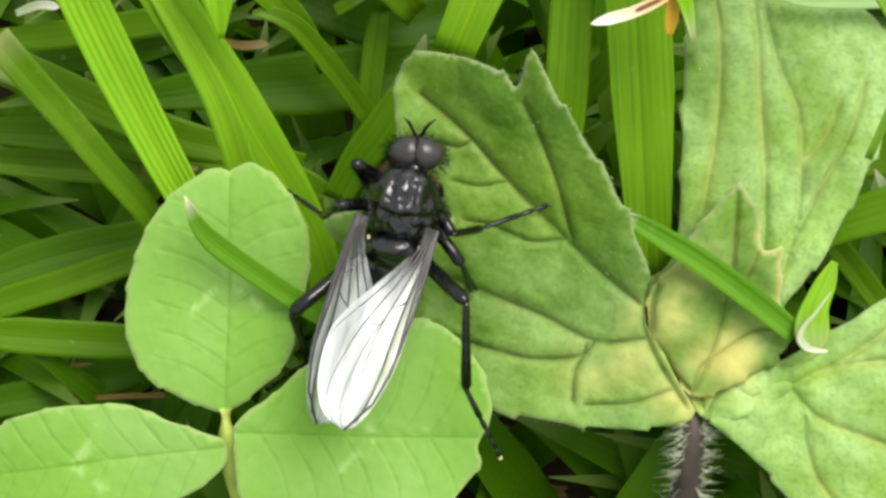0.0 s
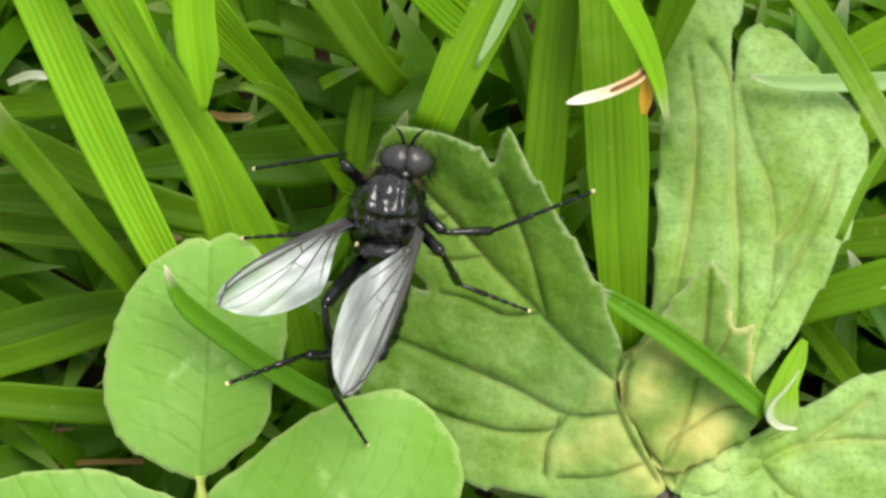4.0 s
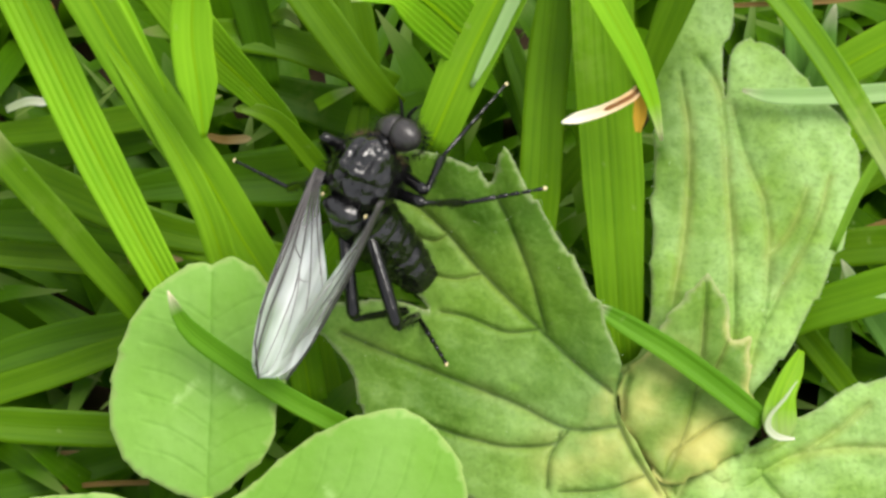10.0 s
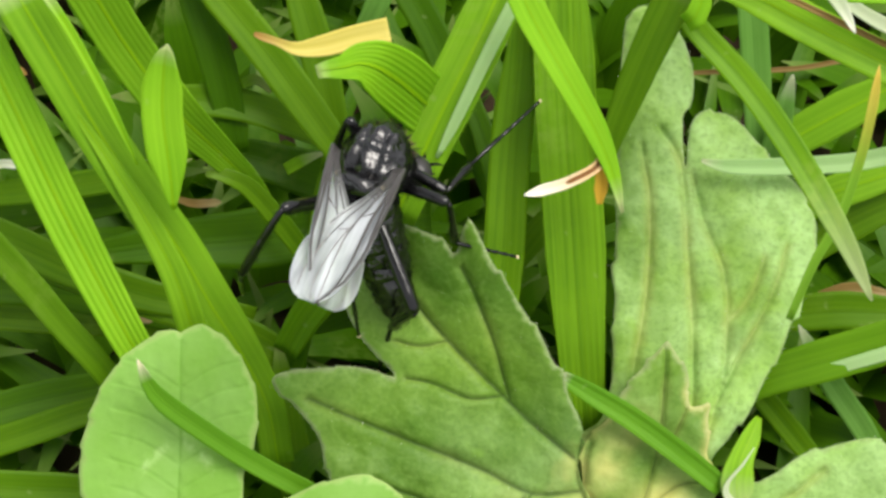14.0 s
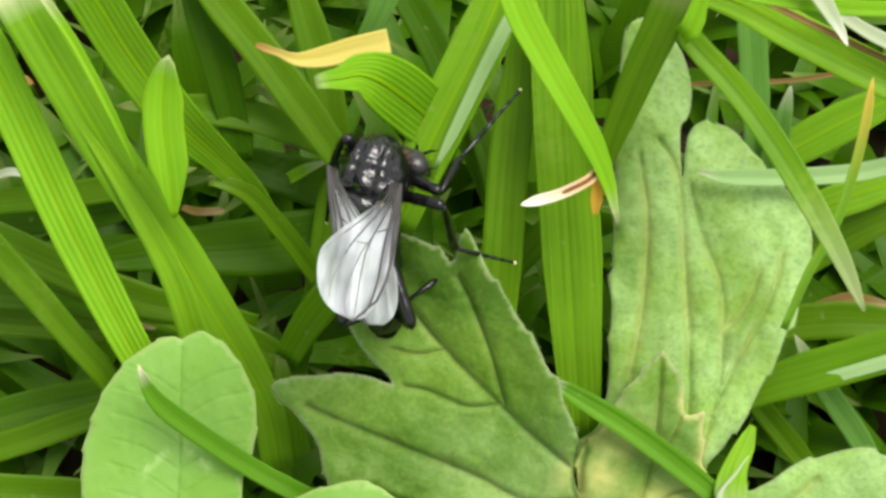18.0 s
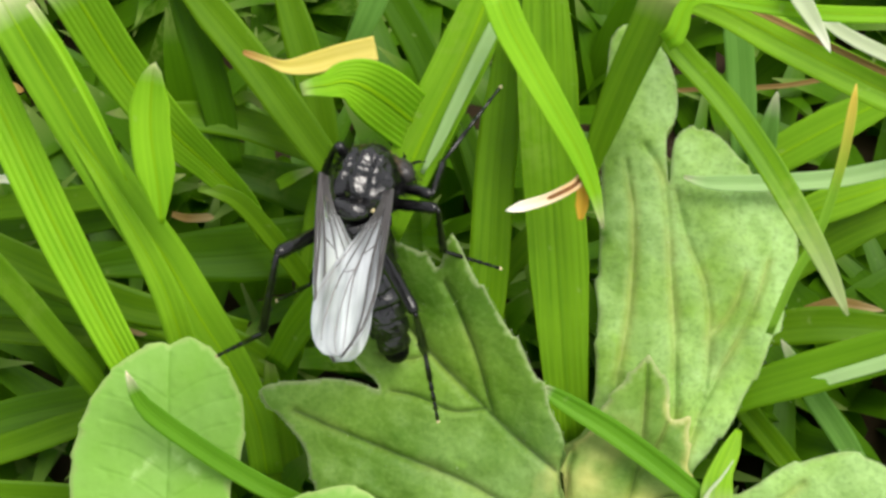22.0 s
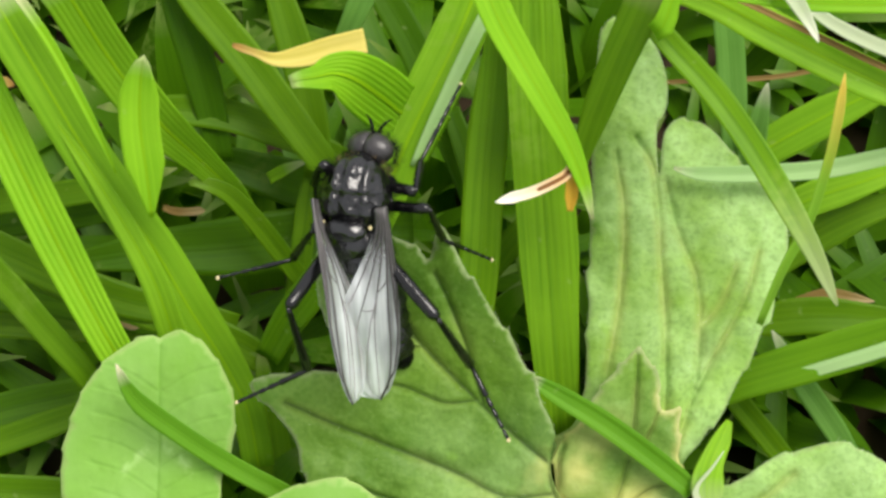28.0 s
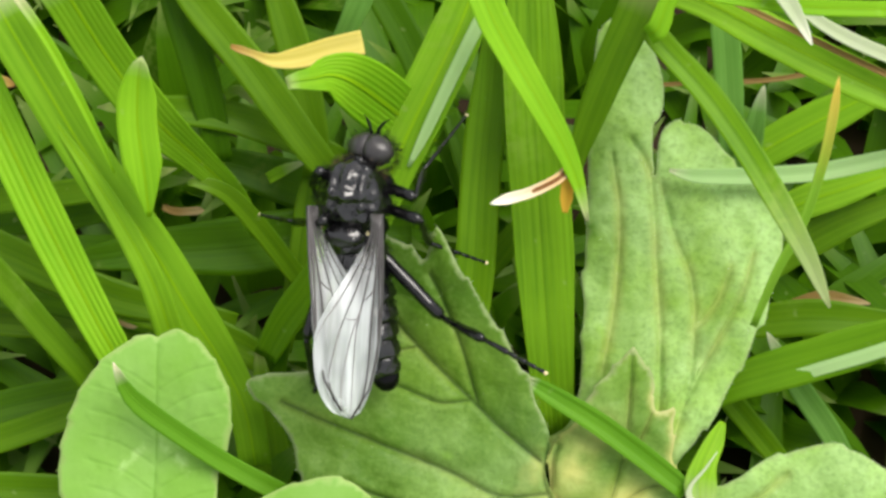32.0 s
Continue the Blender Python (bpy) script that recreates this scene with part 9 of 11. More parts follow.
        (25, pose(0.000700, -0.000100, -0.000900, 27.2, -0.0, -98.0)),
        (25.5, pose(0.000700, -0.000100, -0.000900, 26.8, -0.0, -97.1)),
        (26, pose(0.000700, -0.000100, -0.000900, 26.5, -0.0, -96.1)),
        (26.5, pose(0.000700, -0.000100, -0.000900, 26.1, -0.0, -95.1)),
        (27, pose(0.000700, -0.000100, -0.000900, 25.7, -0.0, -94.2)),
        (27.5, pose(0.000700, -0.000100, -0.000900, 25.3, -0.0, -93.2)),
        (28, pose(0.000700, -0.000100, -0.000900, 24.9, -0.0, -92.3)),
        (28.5, pose(0.000700, -0.000100, -0.000900, 39.8, -0.0, -100.0)),
        (29, pose(0.000700, -0.000100, -0.000900, 53.9, -0.0, -112.0)),
        (29.5, pose(0.000700, -0.000100, -0.000900, 42.7, -0.0, -106.5)),
        (30, pose(0.000700, -0.000100, -0.000900, 31.3, -0.0, -102.7)),
        (30.5, pose(0.000700, -0.000100, -0.000900, 25.7, -0.0, -96.6)),
        (31, pose(0.000700, -0.000100, -0.000900, 20.0, -0.0, -91.1)),
        (31.5, pose(0.000700, -0.000100, -0.000900, 24.5, -0.0, -96.1)),
        (32, pose(0.000700, -0.000100, -0.000900, 28.9, -0.0, -101.5)),
    ])
    walk(middle_right[1], [
        (0, pose(0.002329, -0.001573, -0.000773, -64.5, -0.0, -152.9)),
        (0.5, pose(0.002032, -0.001356, 0.000319, -60.6, -0.0, -108.3)),
        (1, pose(0.001370, -0.000794, 0.001077, -46.8, -0.0, -82.0)),
        (1.5, pose(0.001570, -0.000691, 0.001032, -52.4, -0.0, -88.6)),
        (2, pose(0.001760, -0.000581, 0.000967, -57.6, -0.0, -96.9)),
        (2.5, pose(0.001931, -0.000826, 0.000772, -63.4, -0.0, -130.4)),
        (3, pose(0.002070, -0.001052, 0.000534, -59.8, -0.0, -166.4)),
        (3.5, pose(0.002038, -0.001106, 0.000527, -60.1, -0.0, -155.7)),
        (4, pose(0.002005, -0.001160, 0.000519, -59.6, -0.0, -145.0)),
        (4.5, pose(0.001970, -0.001212, 0.000510, -58.3, -0.0, -134.9)),
        (5, pose(0.001935, -0.001264, 0.000500, -56.3, -0.0, -125.8)),
        (5.5, pose(0.001899, -0.001315, 0.000488, -53.6, -0.0, -117.6)),
        (6, pose(0.001861, -0.001365, 0.000476, -50.5, -0.0, -110.6)),
        (6.5, pose(0.001778, -0.001470, 0.000441, -58.5, -0.0, -135.1)),
        (7, pose(0.001691, -0.001571, 0.000402, -60.0, -0.0, -167.0)),
        (7.5, pose(0.002079, -0.001766, -0.000497, -64.6, -0.0, -161.1)),
        (8, pose(0.002183, -0.001619, -0.001479, -68.8, -0.0, -152.9)),
        (8.5, pose(0.002460, -0.001251, -0.000254, -49.5, -0.0, -101.1)),
        (9, pose(0.002115, -0.000476, 0.000742, -21.4, -0.0, -83.3)),
        (9.5, pose(0.002290, -0.000192, 0.000618, -45.9, -0.0, -74.0)),
        (10, pose(0.002423, 0.000094, 0.000454, -68.3, -0.0, -49.8)),
        (10.5, pose(0.002578, 0.000168, 0.000214, -67.4, -0.0, -70.0)),
        (11, pose(0.002699, 0.000238, -0.000046, -64.2, -0.0, -87.0)),
        (11.5, pose(0.002510, -0.000142, 0.000350, -65.3, -0.0, -115.7)),
        (12, pose(0.002195, -0.000518, 0.000659, -61.1, -0.0, -141.5)),
        (12.5, pose(0.002358, -0.000523, 0.000482, -69.0, -0.0, -137.0)),
        (13, pose(0.002502, -0.000523, 0.000290, -76.7, -0.0, -127.5)),
        (13.5, pose(0.002733, -0.000419, -0.000122, -80.6, -0.0, -126.1)),
        (14, pose(0.002866, -0.000299, -0.000571, -84.4, -0.0, -123.0)),
        (14.5, pose(0.002693, -0.000397, -0.000017, -75.3, -0.0, -150.4)),
        (15, pose(0.002377, -0.000474, 0.000474, -65.4, -0.0, -156.6)),
        (15.5, pose(0.002453, -0.000466, 0.000378, -67.1, -0.0, -155.6)),
        (16, pose(0.002524, -0.000456, 0.000278, -68.8, -0.0, -154.5)),
        (16.5, pose(0.002589, -0.000446, 0.000174, -70.5, -0.0, -153.3)),
        (17, pose(0.002648, -0.000434, 0.000067, -72.2, -0.0, -151.7)),
        (17.5, pose(0.002701, -0.000421, -0.000044, -73.9, -0.0, -149.9)),
        (18, pose(0.002748, -0.000407, -0.000157, -75.5, -0.0, -147.7)),
        (18.5, pose(0.002708, -0.000159, -0.000004, -76.0, -0.0, -161.7)),
        (19, pose(0.002633, 0.000090, 0.000133, -75.7, -0.0, -175.7)),
        (19.5, pose(0.002553, -0.000496, 0.000218, -82.1, -0.0, -169.1)),
        (20, pose(0.002336, -0.001052, 0.000221, -87.7, -0.0, -123.9)),
        (20.5, pose(0.002532, -0.000532, 0.000240, -78.9, -0.0, -168.8)),
        (21, pose(0.002610, 0.000017, 0.000186, -69.4, -0.0, -173.5)),
        (21.5, pose(0.002704, -0.000072, 0.000007, -74.3, -0.0, -170.1)),
        (22, pose(0.002779, -0.000161, -0.000182, -79.1, -0.0, -163.8)),
        (22.5, pose(0.002614, -0.000247, 0.000175, -76.3, -0.0, -168.6)),
        (23, pose(0.002385, -0.000329, 0.000496, -73.5, -0.0, -171.9)),
        (23.5, pose(0.002565, -0.000464, 0.000208, -69.9, -0.0, -173.7)),
        (24, pose(0.002694, -0.000589, -0.000110, -66.2, -0.0, -174.9)),
        (24.5, pose(0.002671, -0.000482, 0.000000, -72.1, -0.0, -176.9)),
        (25, pose(0.002637, -0.000374, 0.000106, -77.9, -0.0, 179.2)),
        (25.5, pose(0.002648, -0.000341, 0.000093, -77.2, -0.0, -177.0)),
        (26, pose(0.002658, -0.000309, 0.000081, -76.5, -0.0, -173.6)),
        (26.5, pose(0.002668, -0.000277, 0.000068, -75.7, -0.0, -170.5)),
        (27, pose(0.002677, -0.000244, 0.000054, -74.9, -0.0, -167.8)),
        (27.5, pose(0.002686, -0.000212, 0.000041, -74.0, -0.0, -165.4)),
        (28, pose(0.002694, -0.000179, 0.000027, -73.2, -0.0, -163.2)),
        (28.5, pose(0.002364, -0.000394, 0.000508, -58.7, -0.0, -152.4)),
        (29, pose(0.001902, -0.000585, 0.000877, -43.9, -0.0, -148.1)),
        (29.5, pose(0.002251, -0.000558, 0.000591, -54.9, -0.0, -158.8)),
        (30, pose(0.002534, -0.000512, 0.000242, -64.3, -0.0, -176.8)),
        (30.5, pose(0.002669, -0.000329, 0.000055, -71.0, -0.0, -175.1)),
        (31, pose(0.002767, -0.000141, -0.000149, -77.7, -0.0, -171.7)),
        (31.5, pose(0.002690, -0.000314, 0.000013, -75.0, -0.0, 178.3)),
        (32, pose(0.002588, -0.000484, 0.000162, -72.0, -0.0, 171.4)),
    ])
    walk(middle_right[2], [
        (0, pose(0.002780, -0.002454, -0.002849, -36.8, -0.0, -92.4)),
        (0.5, pose(0.003105, -0.001710, -0.001684, -34.0, -0.0, -83.6)),
        (1, pose(0.002928, -0.000576, -0.000600, -30.7, -0.0, -75.4)),
        (1.5, pose(0.002972, -0.000656, -0.000791, -32.1, -0.0, -81.6)),
        (2, pose(0.002985, -0.000730, -0.000975, -33.2, -0.0, -88.0)),
        (2.5, pose(0.002715, -0.001493, -0.001284, -27.4, -0.0, -98.9)),
        (3, pose(0.002343, -0.002177, -0.001453, -20.9, -0.0, -108.6)),
        (3.5, pose(0.002510, -0.002150, -0.001467, -20.6, -0.0, -106.3)),
        (4, pose(0.002671, -0.002112, -0.001465, -20.2, -0.0, -104.0)),
        (4.5, pose(0.002826, -0.002066, -0.001447, -19.8, -0.0, -101.7)),
        (5, pose(0.002971, -0.002011, -0.001413, -19.4, -0.0, -99.4)),
        (5.5, pose(0.003107, -0.001948, -0.001363, -18.9, -0.0, -97.2)),
        (6, pose(0.003232, -0.001879, -0.001299, -18.4, -0.0, -94.9)),
        (6.5, pose(0.002626, -0.002321, -0.001520, -14.9, -0.0, -103.4)),
        (7, pose(0.001949, -0.002690, -0.001590, -11.0, -0.0, -111.6)),
        (7.5, pose(0.002399, -0.002700, -0.002575, -19.9, -0.0, -108.5)),
        (8, pose(0.002561, -0.002358, -0.003624, -28.8, -0.0, -105.0)),
        (8.5, pose(0.003927, -0.001538, -0.002002, -22.7, -0.0, -91.7)),
        (9, pose(0.004241, -0.000227, -0.000097, -15.6, -0.0, -79.6)),
        (9.5, pose(0.003829, 0.000250, -0.001033, -12.7, -0.0, -65.7)),
        (10, pose(0.003072, 0.000642, -0.001684, -9.0, -0.0, -52.2)),
        (10.5, pose(0.003410, 0.000471, -0.001909, -27.6, -0.0, -52.2)),
        (11, pose(0.003700, 0.000290, -0.002117, -46.2, -0.0, -52.3)),
        (11.5, pose(0.003376, -0.000559, -0.001740, -54.3, -0.0, -92.2)),
        (12, pose(0.002887, -0.001387, -0.001355, -47.1, -0.0, -133.0)),
        (12.5, pose(0.002920, -0.001124, -0.001665, -49.6, -0.0, -109.6)),
        (13, pose(0.002922, -0.000845, -0.001949, -47.2, -0.0, -86.2)),
        (13.5, pose(0.003037, -0.000641, -0.002391, -43.1, -0.0, -70.1)),
        (14, pose(0.003054, -0.000421, -0.002860, -37.0, -0.0, -56.5)),
        (14.5, pose(0.002982, -0.000906, -0.002241, -44.8, -0.0, -76.3)),
        (15, pose(0.002758, -0.001354, -0.001616, -48.3, -0.0, -100.2)),
        (15.5, pose(0.002823, -0.001282, -0.001740, -48.7, -0.0, -93.9)),
        (16, pose(0.002882, -0.001207, -0.001867, -48.7, -0.0, -87.4)),
        (16.5, pose(0.002934, -0.001131, -0.001994, -48.4, -0.0, -81.0)),
        (17, pose(0.002981, -0.001053, -0.002123, -47.8, -0.0, -74.8)),
        (17.5, pose(0.003021, -0.000974, -0.002253, -46.8, -0.0, -68.7)),
        (18, pose(0.003054, -0.000893, -0.002384, -45.4, -0.0, -62.9)),
        (18.5, pose(0.002883, -0.000687, -0.002236, -46.4, -0.0, -66.4)),
        (19, pose(0.002676, -0.000478, -0.002096, -47.2, -0.0, -70.0)),
        (19.5, pose(0.002613, -0.000808, -0.002060, -53.4, -0.0, -84.6)),
        (20, pose(0.002414, -0.001104, -0.002077, -57.3, -0.0, -103.2)),
        (20.5, pose(0.002617, -0.000965, -0.002017, -54.1, -0.0, -86.7)),
        (21, pose(0.002702, -0.000787, -0.001968, -49.0, -0.0, -73.2)),
        (21.5, pose(0.002812, -0.000686, -0.002208, -48.1, -0.0, -67.2)),
        (22, pose(0.002900, -0.000580, -0.002440, -46.9, -0.0, -61.4)),
        (22.5, pose(0.002721, -0.000781, -0.002059, -51.1, -0.0, -83.3)),
        (23, pose(0.002478, -0.000976, -0.001709, -50.7, -0.0, -107.1)),
        (23.5, pose(0.002653, -0.001251, -0.001951, -52.3, -0.0, -105.1)),
        (24, pose(0.002776, -0.001512, -0.002215, -53.9, -0.0, -102.9)),
        (24.5, pose(0.002709, -0.001189, -0.002188, -51.4, -0.0, -89.6)),
        (25, pose(0.002631, -0.000856, -0.002143, -47.5, -0.0, -78.0)),
        (25.5, pose(0.002675, -0.000850, -0.002149, -49.7, -0.0, -80.0)),
        (26, pose(0.002718, -0.000844, -0.002156, -51.9, -0.0, -82.2)),
        (26.5, pose(0.002761, -0.000837, -0.002161, -54.1, -0.0, -84.5)),
        (27, pose(0.002804, -0.000830, -0.002166, -56.2, -0.0, -87.2)),
        (27.5, pose(0.002845, -0.000823, -0.002171, -58.2, -0.0, -90.1)),
        (28, pose(0.002887, -0.000816, -0.002175, -60.2, -0.0, -93.5)),
        (28.5, pose(0.002918, -0.001452, -0.001457, -60.1, -0.0, -121.7)),
        (29, pose(0.002779, -0.001992, -0.000717, -54.5, -0.0, -145.5)),
        (29.5, pose(0.002730, -0.001791, -0.001291, -54.4, -0.0, -120.3)),
        (30, pose(0.002590, -0.001507, -0.001831, -49.5, -0.0, -97.9)),
        (30.5, pose(0.002732, -0.001073, -0.002120, -51.0, -0.0, -84.2)),
        (31, pose(0.002838, -0.000624, -0.002396, -50.8, -0.0, -70.2)),
        (31.5, pose(0.002673, -0.000909, -0.002209, -51.9, -0.0, -86.8)),
        (32, pose(0.002482, -0.001189, -0.002024, -50.6, -0.0, -103.5)),
    ])
    walk(hind_left[0], [
        (0, pose(-0.000500, -0.001350, -0.000750, 18.5, -0.0, 140.7)),
        (0.5, pose(-0.000500, -0.001350, -0.000750, 33.6, -0.0, 134.2)),
        (1, pose(-0.000500, -0.001350, -0.000750, 48.1, -0.0, 125.1)),
        (1.5, pose(-0.000500, -0.001350, -0.000750, 33.1, -0.0, 140.7)),
        (2, pose(-0.000500, -0.001350, -0.000750, 16.8, -0.0, 151.6)),
        (2.5, pose(-0.000500, -0.001350, -0.000750, 46.6, -0.0, 147.8)),
        (3, pose(-0.000500, -0.001350, -0.000750, 76.0, -0.0, 132.4)),
        (3.5, pose(-0.000500, -0.001350, -0.000750, 66.3, -0.0, 146.4)),
        (4, pose(-0.000500, -0.001350, -0.000750, 56.0, -0.0, 152.5)),
        (4.5, pose(-0.000500, -0.001350, -0.000750, 45.6, -0.0, 155.9)),
        (5, pose(-0.000500, -0.001350, -0.000750, 35.1, -0.0, 158.3)),
        (5.5, pose(-0.000500, -0.001350, -0.000750, 24.6, -0.0, 160.1)),
        (6, pose(-0.000500, -0.001350, -0.000750, 14.0, -0.0, 161.7)),
        (6.5, pose(-0.000500, -0.001350, -0.000750, 19.4, -0.0, 153.7)),
        (7, pose(-0.000500, -0.001350, -0.000750, 24.4, -0.0, 145.2)),
        (7.5, pose(-0.000500, -0.001350, -0.000750, -10.6, -0.0, 134.6)),
        (8, pose(-0.000500, -0.001350, -0.000750, -45.2, -0.0, 121.0)),
        (8.5, pose(-0.000500, -0.001350, -0.000750, 8.5, -0.0, 144.4)),
        (9, pose(-0.000500, -0.001350, -0.000750, 60.2, -0.0, 178.7)),
        (9.5, pose(-0.000500, -0.001350, -0.000750, 29.8, -0.0, -157.3)),
        (10, pose(-0.000500, -0.001350, -0.000750, -2.8, -0.0, -145.6)),
        (10.5, pose(-0.000500, -0.001350, -0.000750, 21.5, -0.0, -165.2)),
        (11, pose(-0.000500, -0.001350, -0.000750, 42.7, -0.0, 167.6)),
        (11.5, pose(-0.000500, -0.001350, -0.000750, 36.0, -0.0, 156.8)),
        (12, pose(-0.000500, -0.001350, -0.000750, 56.1, -0.0, 136.9)),
        (12.5, pose(-0.000500, -0.001350, -0.000750, 39.9, -0.0, 143.2)),
        (13, pose(-0.000500, -0.001350, -0.000750, 52.9, -0.0, 158.1)),
        (13.5, pose(-0.000500, -0.001350, -0.000750, 48.6, -0.0, 160.8)),
        (14, pose(-0.000500, -0.001350, -0.000750, 44.2, -0.0, 163.0)),
        (14.5, pose(-0.000500, -0.001350, -0.000750, 43.8, -0.0, 150.6)),
        (15, pose(-0.000500, -0.001350, -0.000750, 37.1, -0.0, 147.1)),
        (15.5, pose(-0.000500, -0.001350, -0.000750, 52.1, -0.0, 149.9)),
        (16, pose(-0.000500, -0.001350, -0.000750, 47.4, -0.0, 158.3)),
        (16.5, pose(-0.000500, -0.001350, -0.000750, 42.1, -0.0, 165.3)),
        (17, pose(-0.000500, -0.001350, -0.000750, 36.4, -0.0, 171.2)),
        (17.5, pose(-0.000500, -0.001350, -0.000750, 30.5, -0.0, 176.2)),
        (18, pose(-0.000500, -0.001350, -0.000750, -21.6, -0.0, -167.8)),
        (18.5, pose(-0.000500, -0.001350, -0.000750, 14.1, -0.0, -179.2)),
        (19, pose(-0.000500, -0.001350, -0.000750, 48.9, -0.0, 164.6)),
        (19.5, pose(-0.000500, -0.001350, -0.000750, 56.5, -0.0, 125.9)),
        (20, pose(-0.000500, -0.001350, -0.000750, 44.7, -0.0, 167.0)),
        (20.5, pose(-0.000500, -0.001350, -0.000750, 55.8, -0.0, 179.6)),
        (21, pose(-0.000500, -0.001350, -0.000750, -12.6, -0.0, -145.3)),
        (21.5, pose(-0.000500, -0.001350, -0.000750, 14.5, -0.0, -167.0)),
        (22, pose(-0.000500, -0.001350, -0.000750, 39.1, -0.0, 165.4)),
        (22.5, pose(-0.000500, -0.001350, -0.000750, 52.1, -0.0, 162.4)),
        (23, pose(-0.000500, -0.001350, -0.000750, 56.4, -0.0, 142.4)),
        (23.5, pose(-0.000500, -0.001350, -0.000750, 70.9, -0.0, 144.6)),
        (24, pose(-0.000500, -0.001350, -0.000750, -4.0, -0.0, -149.0)),
        (24.5, pose(-0.000500, -0.001350, -0.000750, -5.0, -0.0, -157.8)),
        (25, pose(-0.000500, -0.001350, -0.000750, -58.6, -0.0, -159.9)),
        (25.5, pose(-0.000500, -0.001350, -0.000750, 63.9, -0.0, 138.6)),
        (26, pose(-0.000500, -0.001350, -0.000750, 60.4, -0.0, 146.9)),
        (26.5, pose(-0.000500, -0.001350, -0.000750, 56.4, -0.0, 153.4)),
        (27, pose(-0.000500, -0.001350, -0.000750, 52.2, -0.0, 158.7)),
        (27.5, pose(-0.000500, -0.001350, -0.000750, 47.8, -0.0, 163.0)),
        (28, pose(-0.000500, -0.001350, -0.000750, 35.2, -0.0, 166.7)),
        (28.5, pose(-0.000500, -0.001350, -0.000750, 63.6, -0.0, 147.5)),
        (29, pose(-0.000500, -0.001350, -0.000750, 62.1, -0.0, 152.5)),
        (29.5, pose(-0.000500, -0.001350, -0.000750, 59.1, -0.0, 165.9)),
        (30, pose(-0.000500, -0.001350, -0.000750, 36.9, -0.0, 178.9)),
        (30.5, pose(-0.000500, -0.001350, -0.000750, 5.9, -0.0, 173.8)),
        (31, pose(-0.000500, -0.001350, -0.000750, -25.3, -0.0, 169.3)),
        (31.5, pose(-0.000500, -0.001350, -0.000750, -9.7, -0.0, 170.2)),
        (32, pose(-0.000500, -0.001350, -0.000750, 5.9, -0.0, 171.0)),
    ])
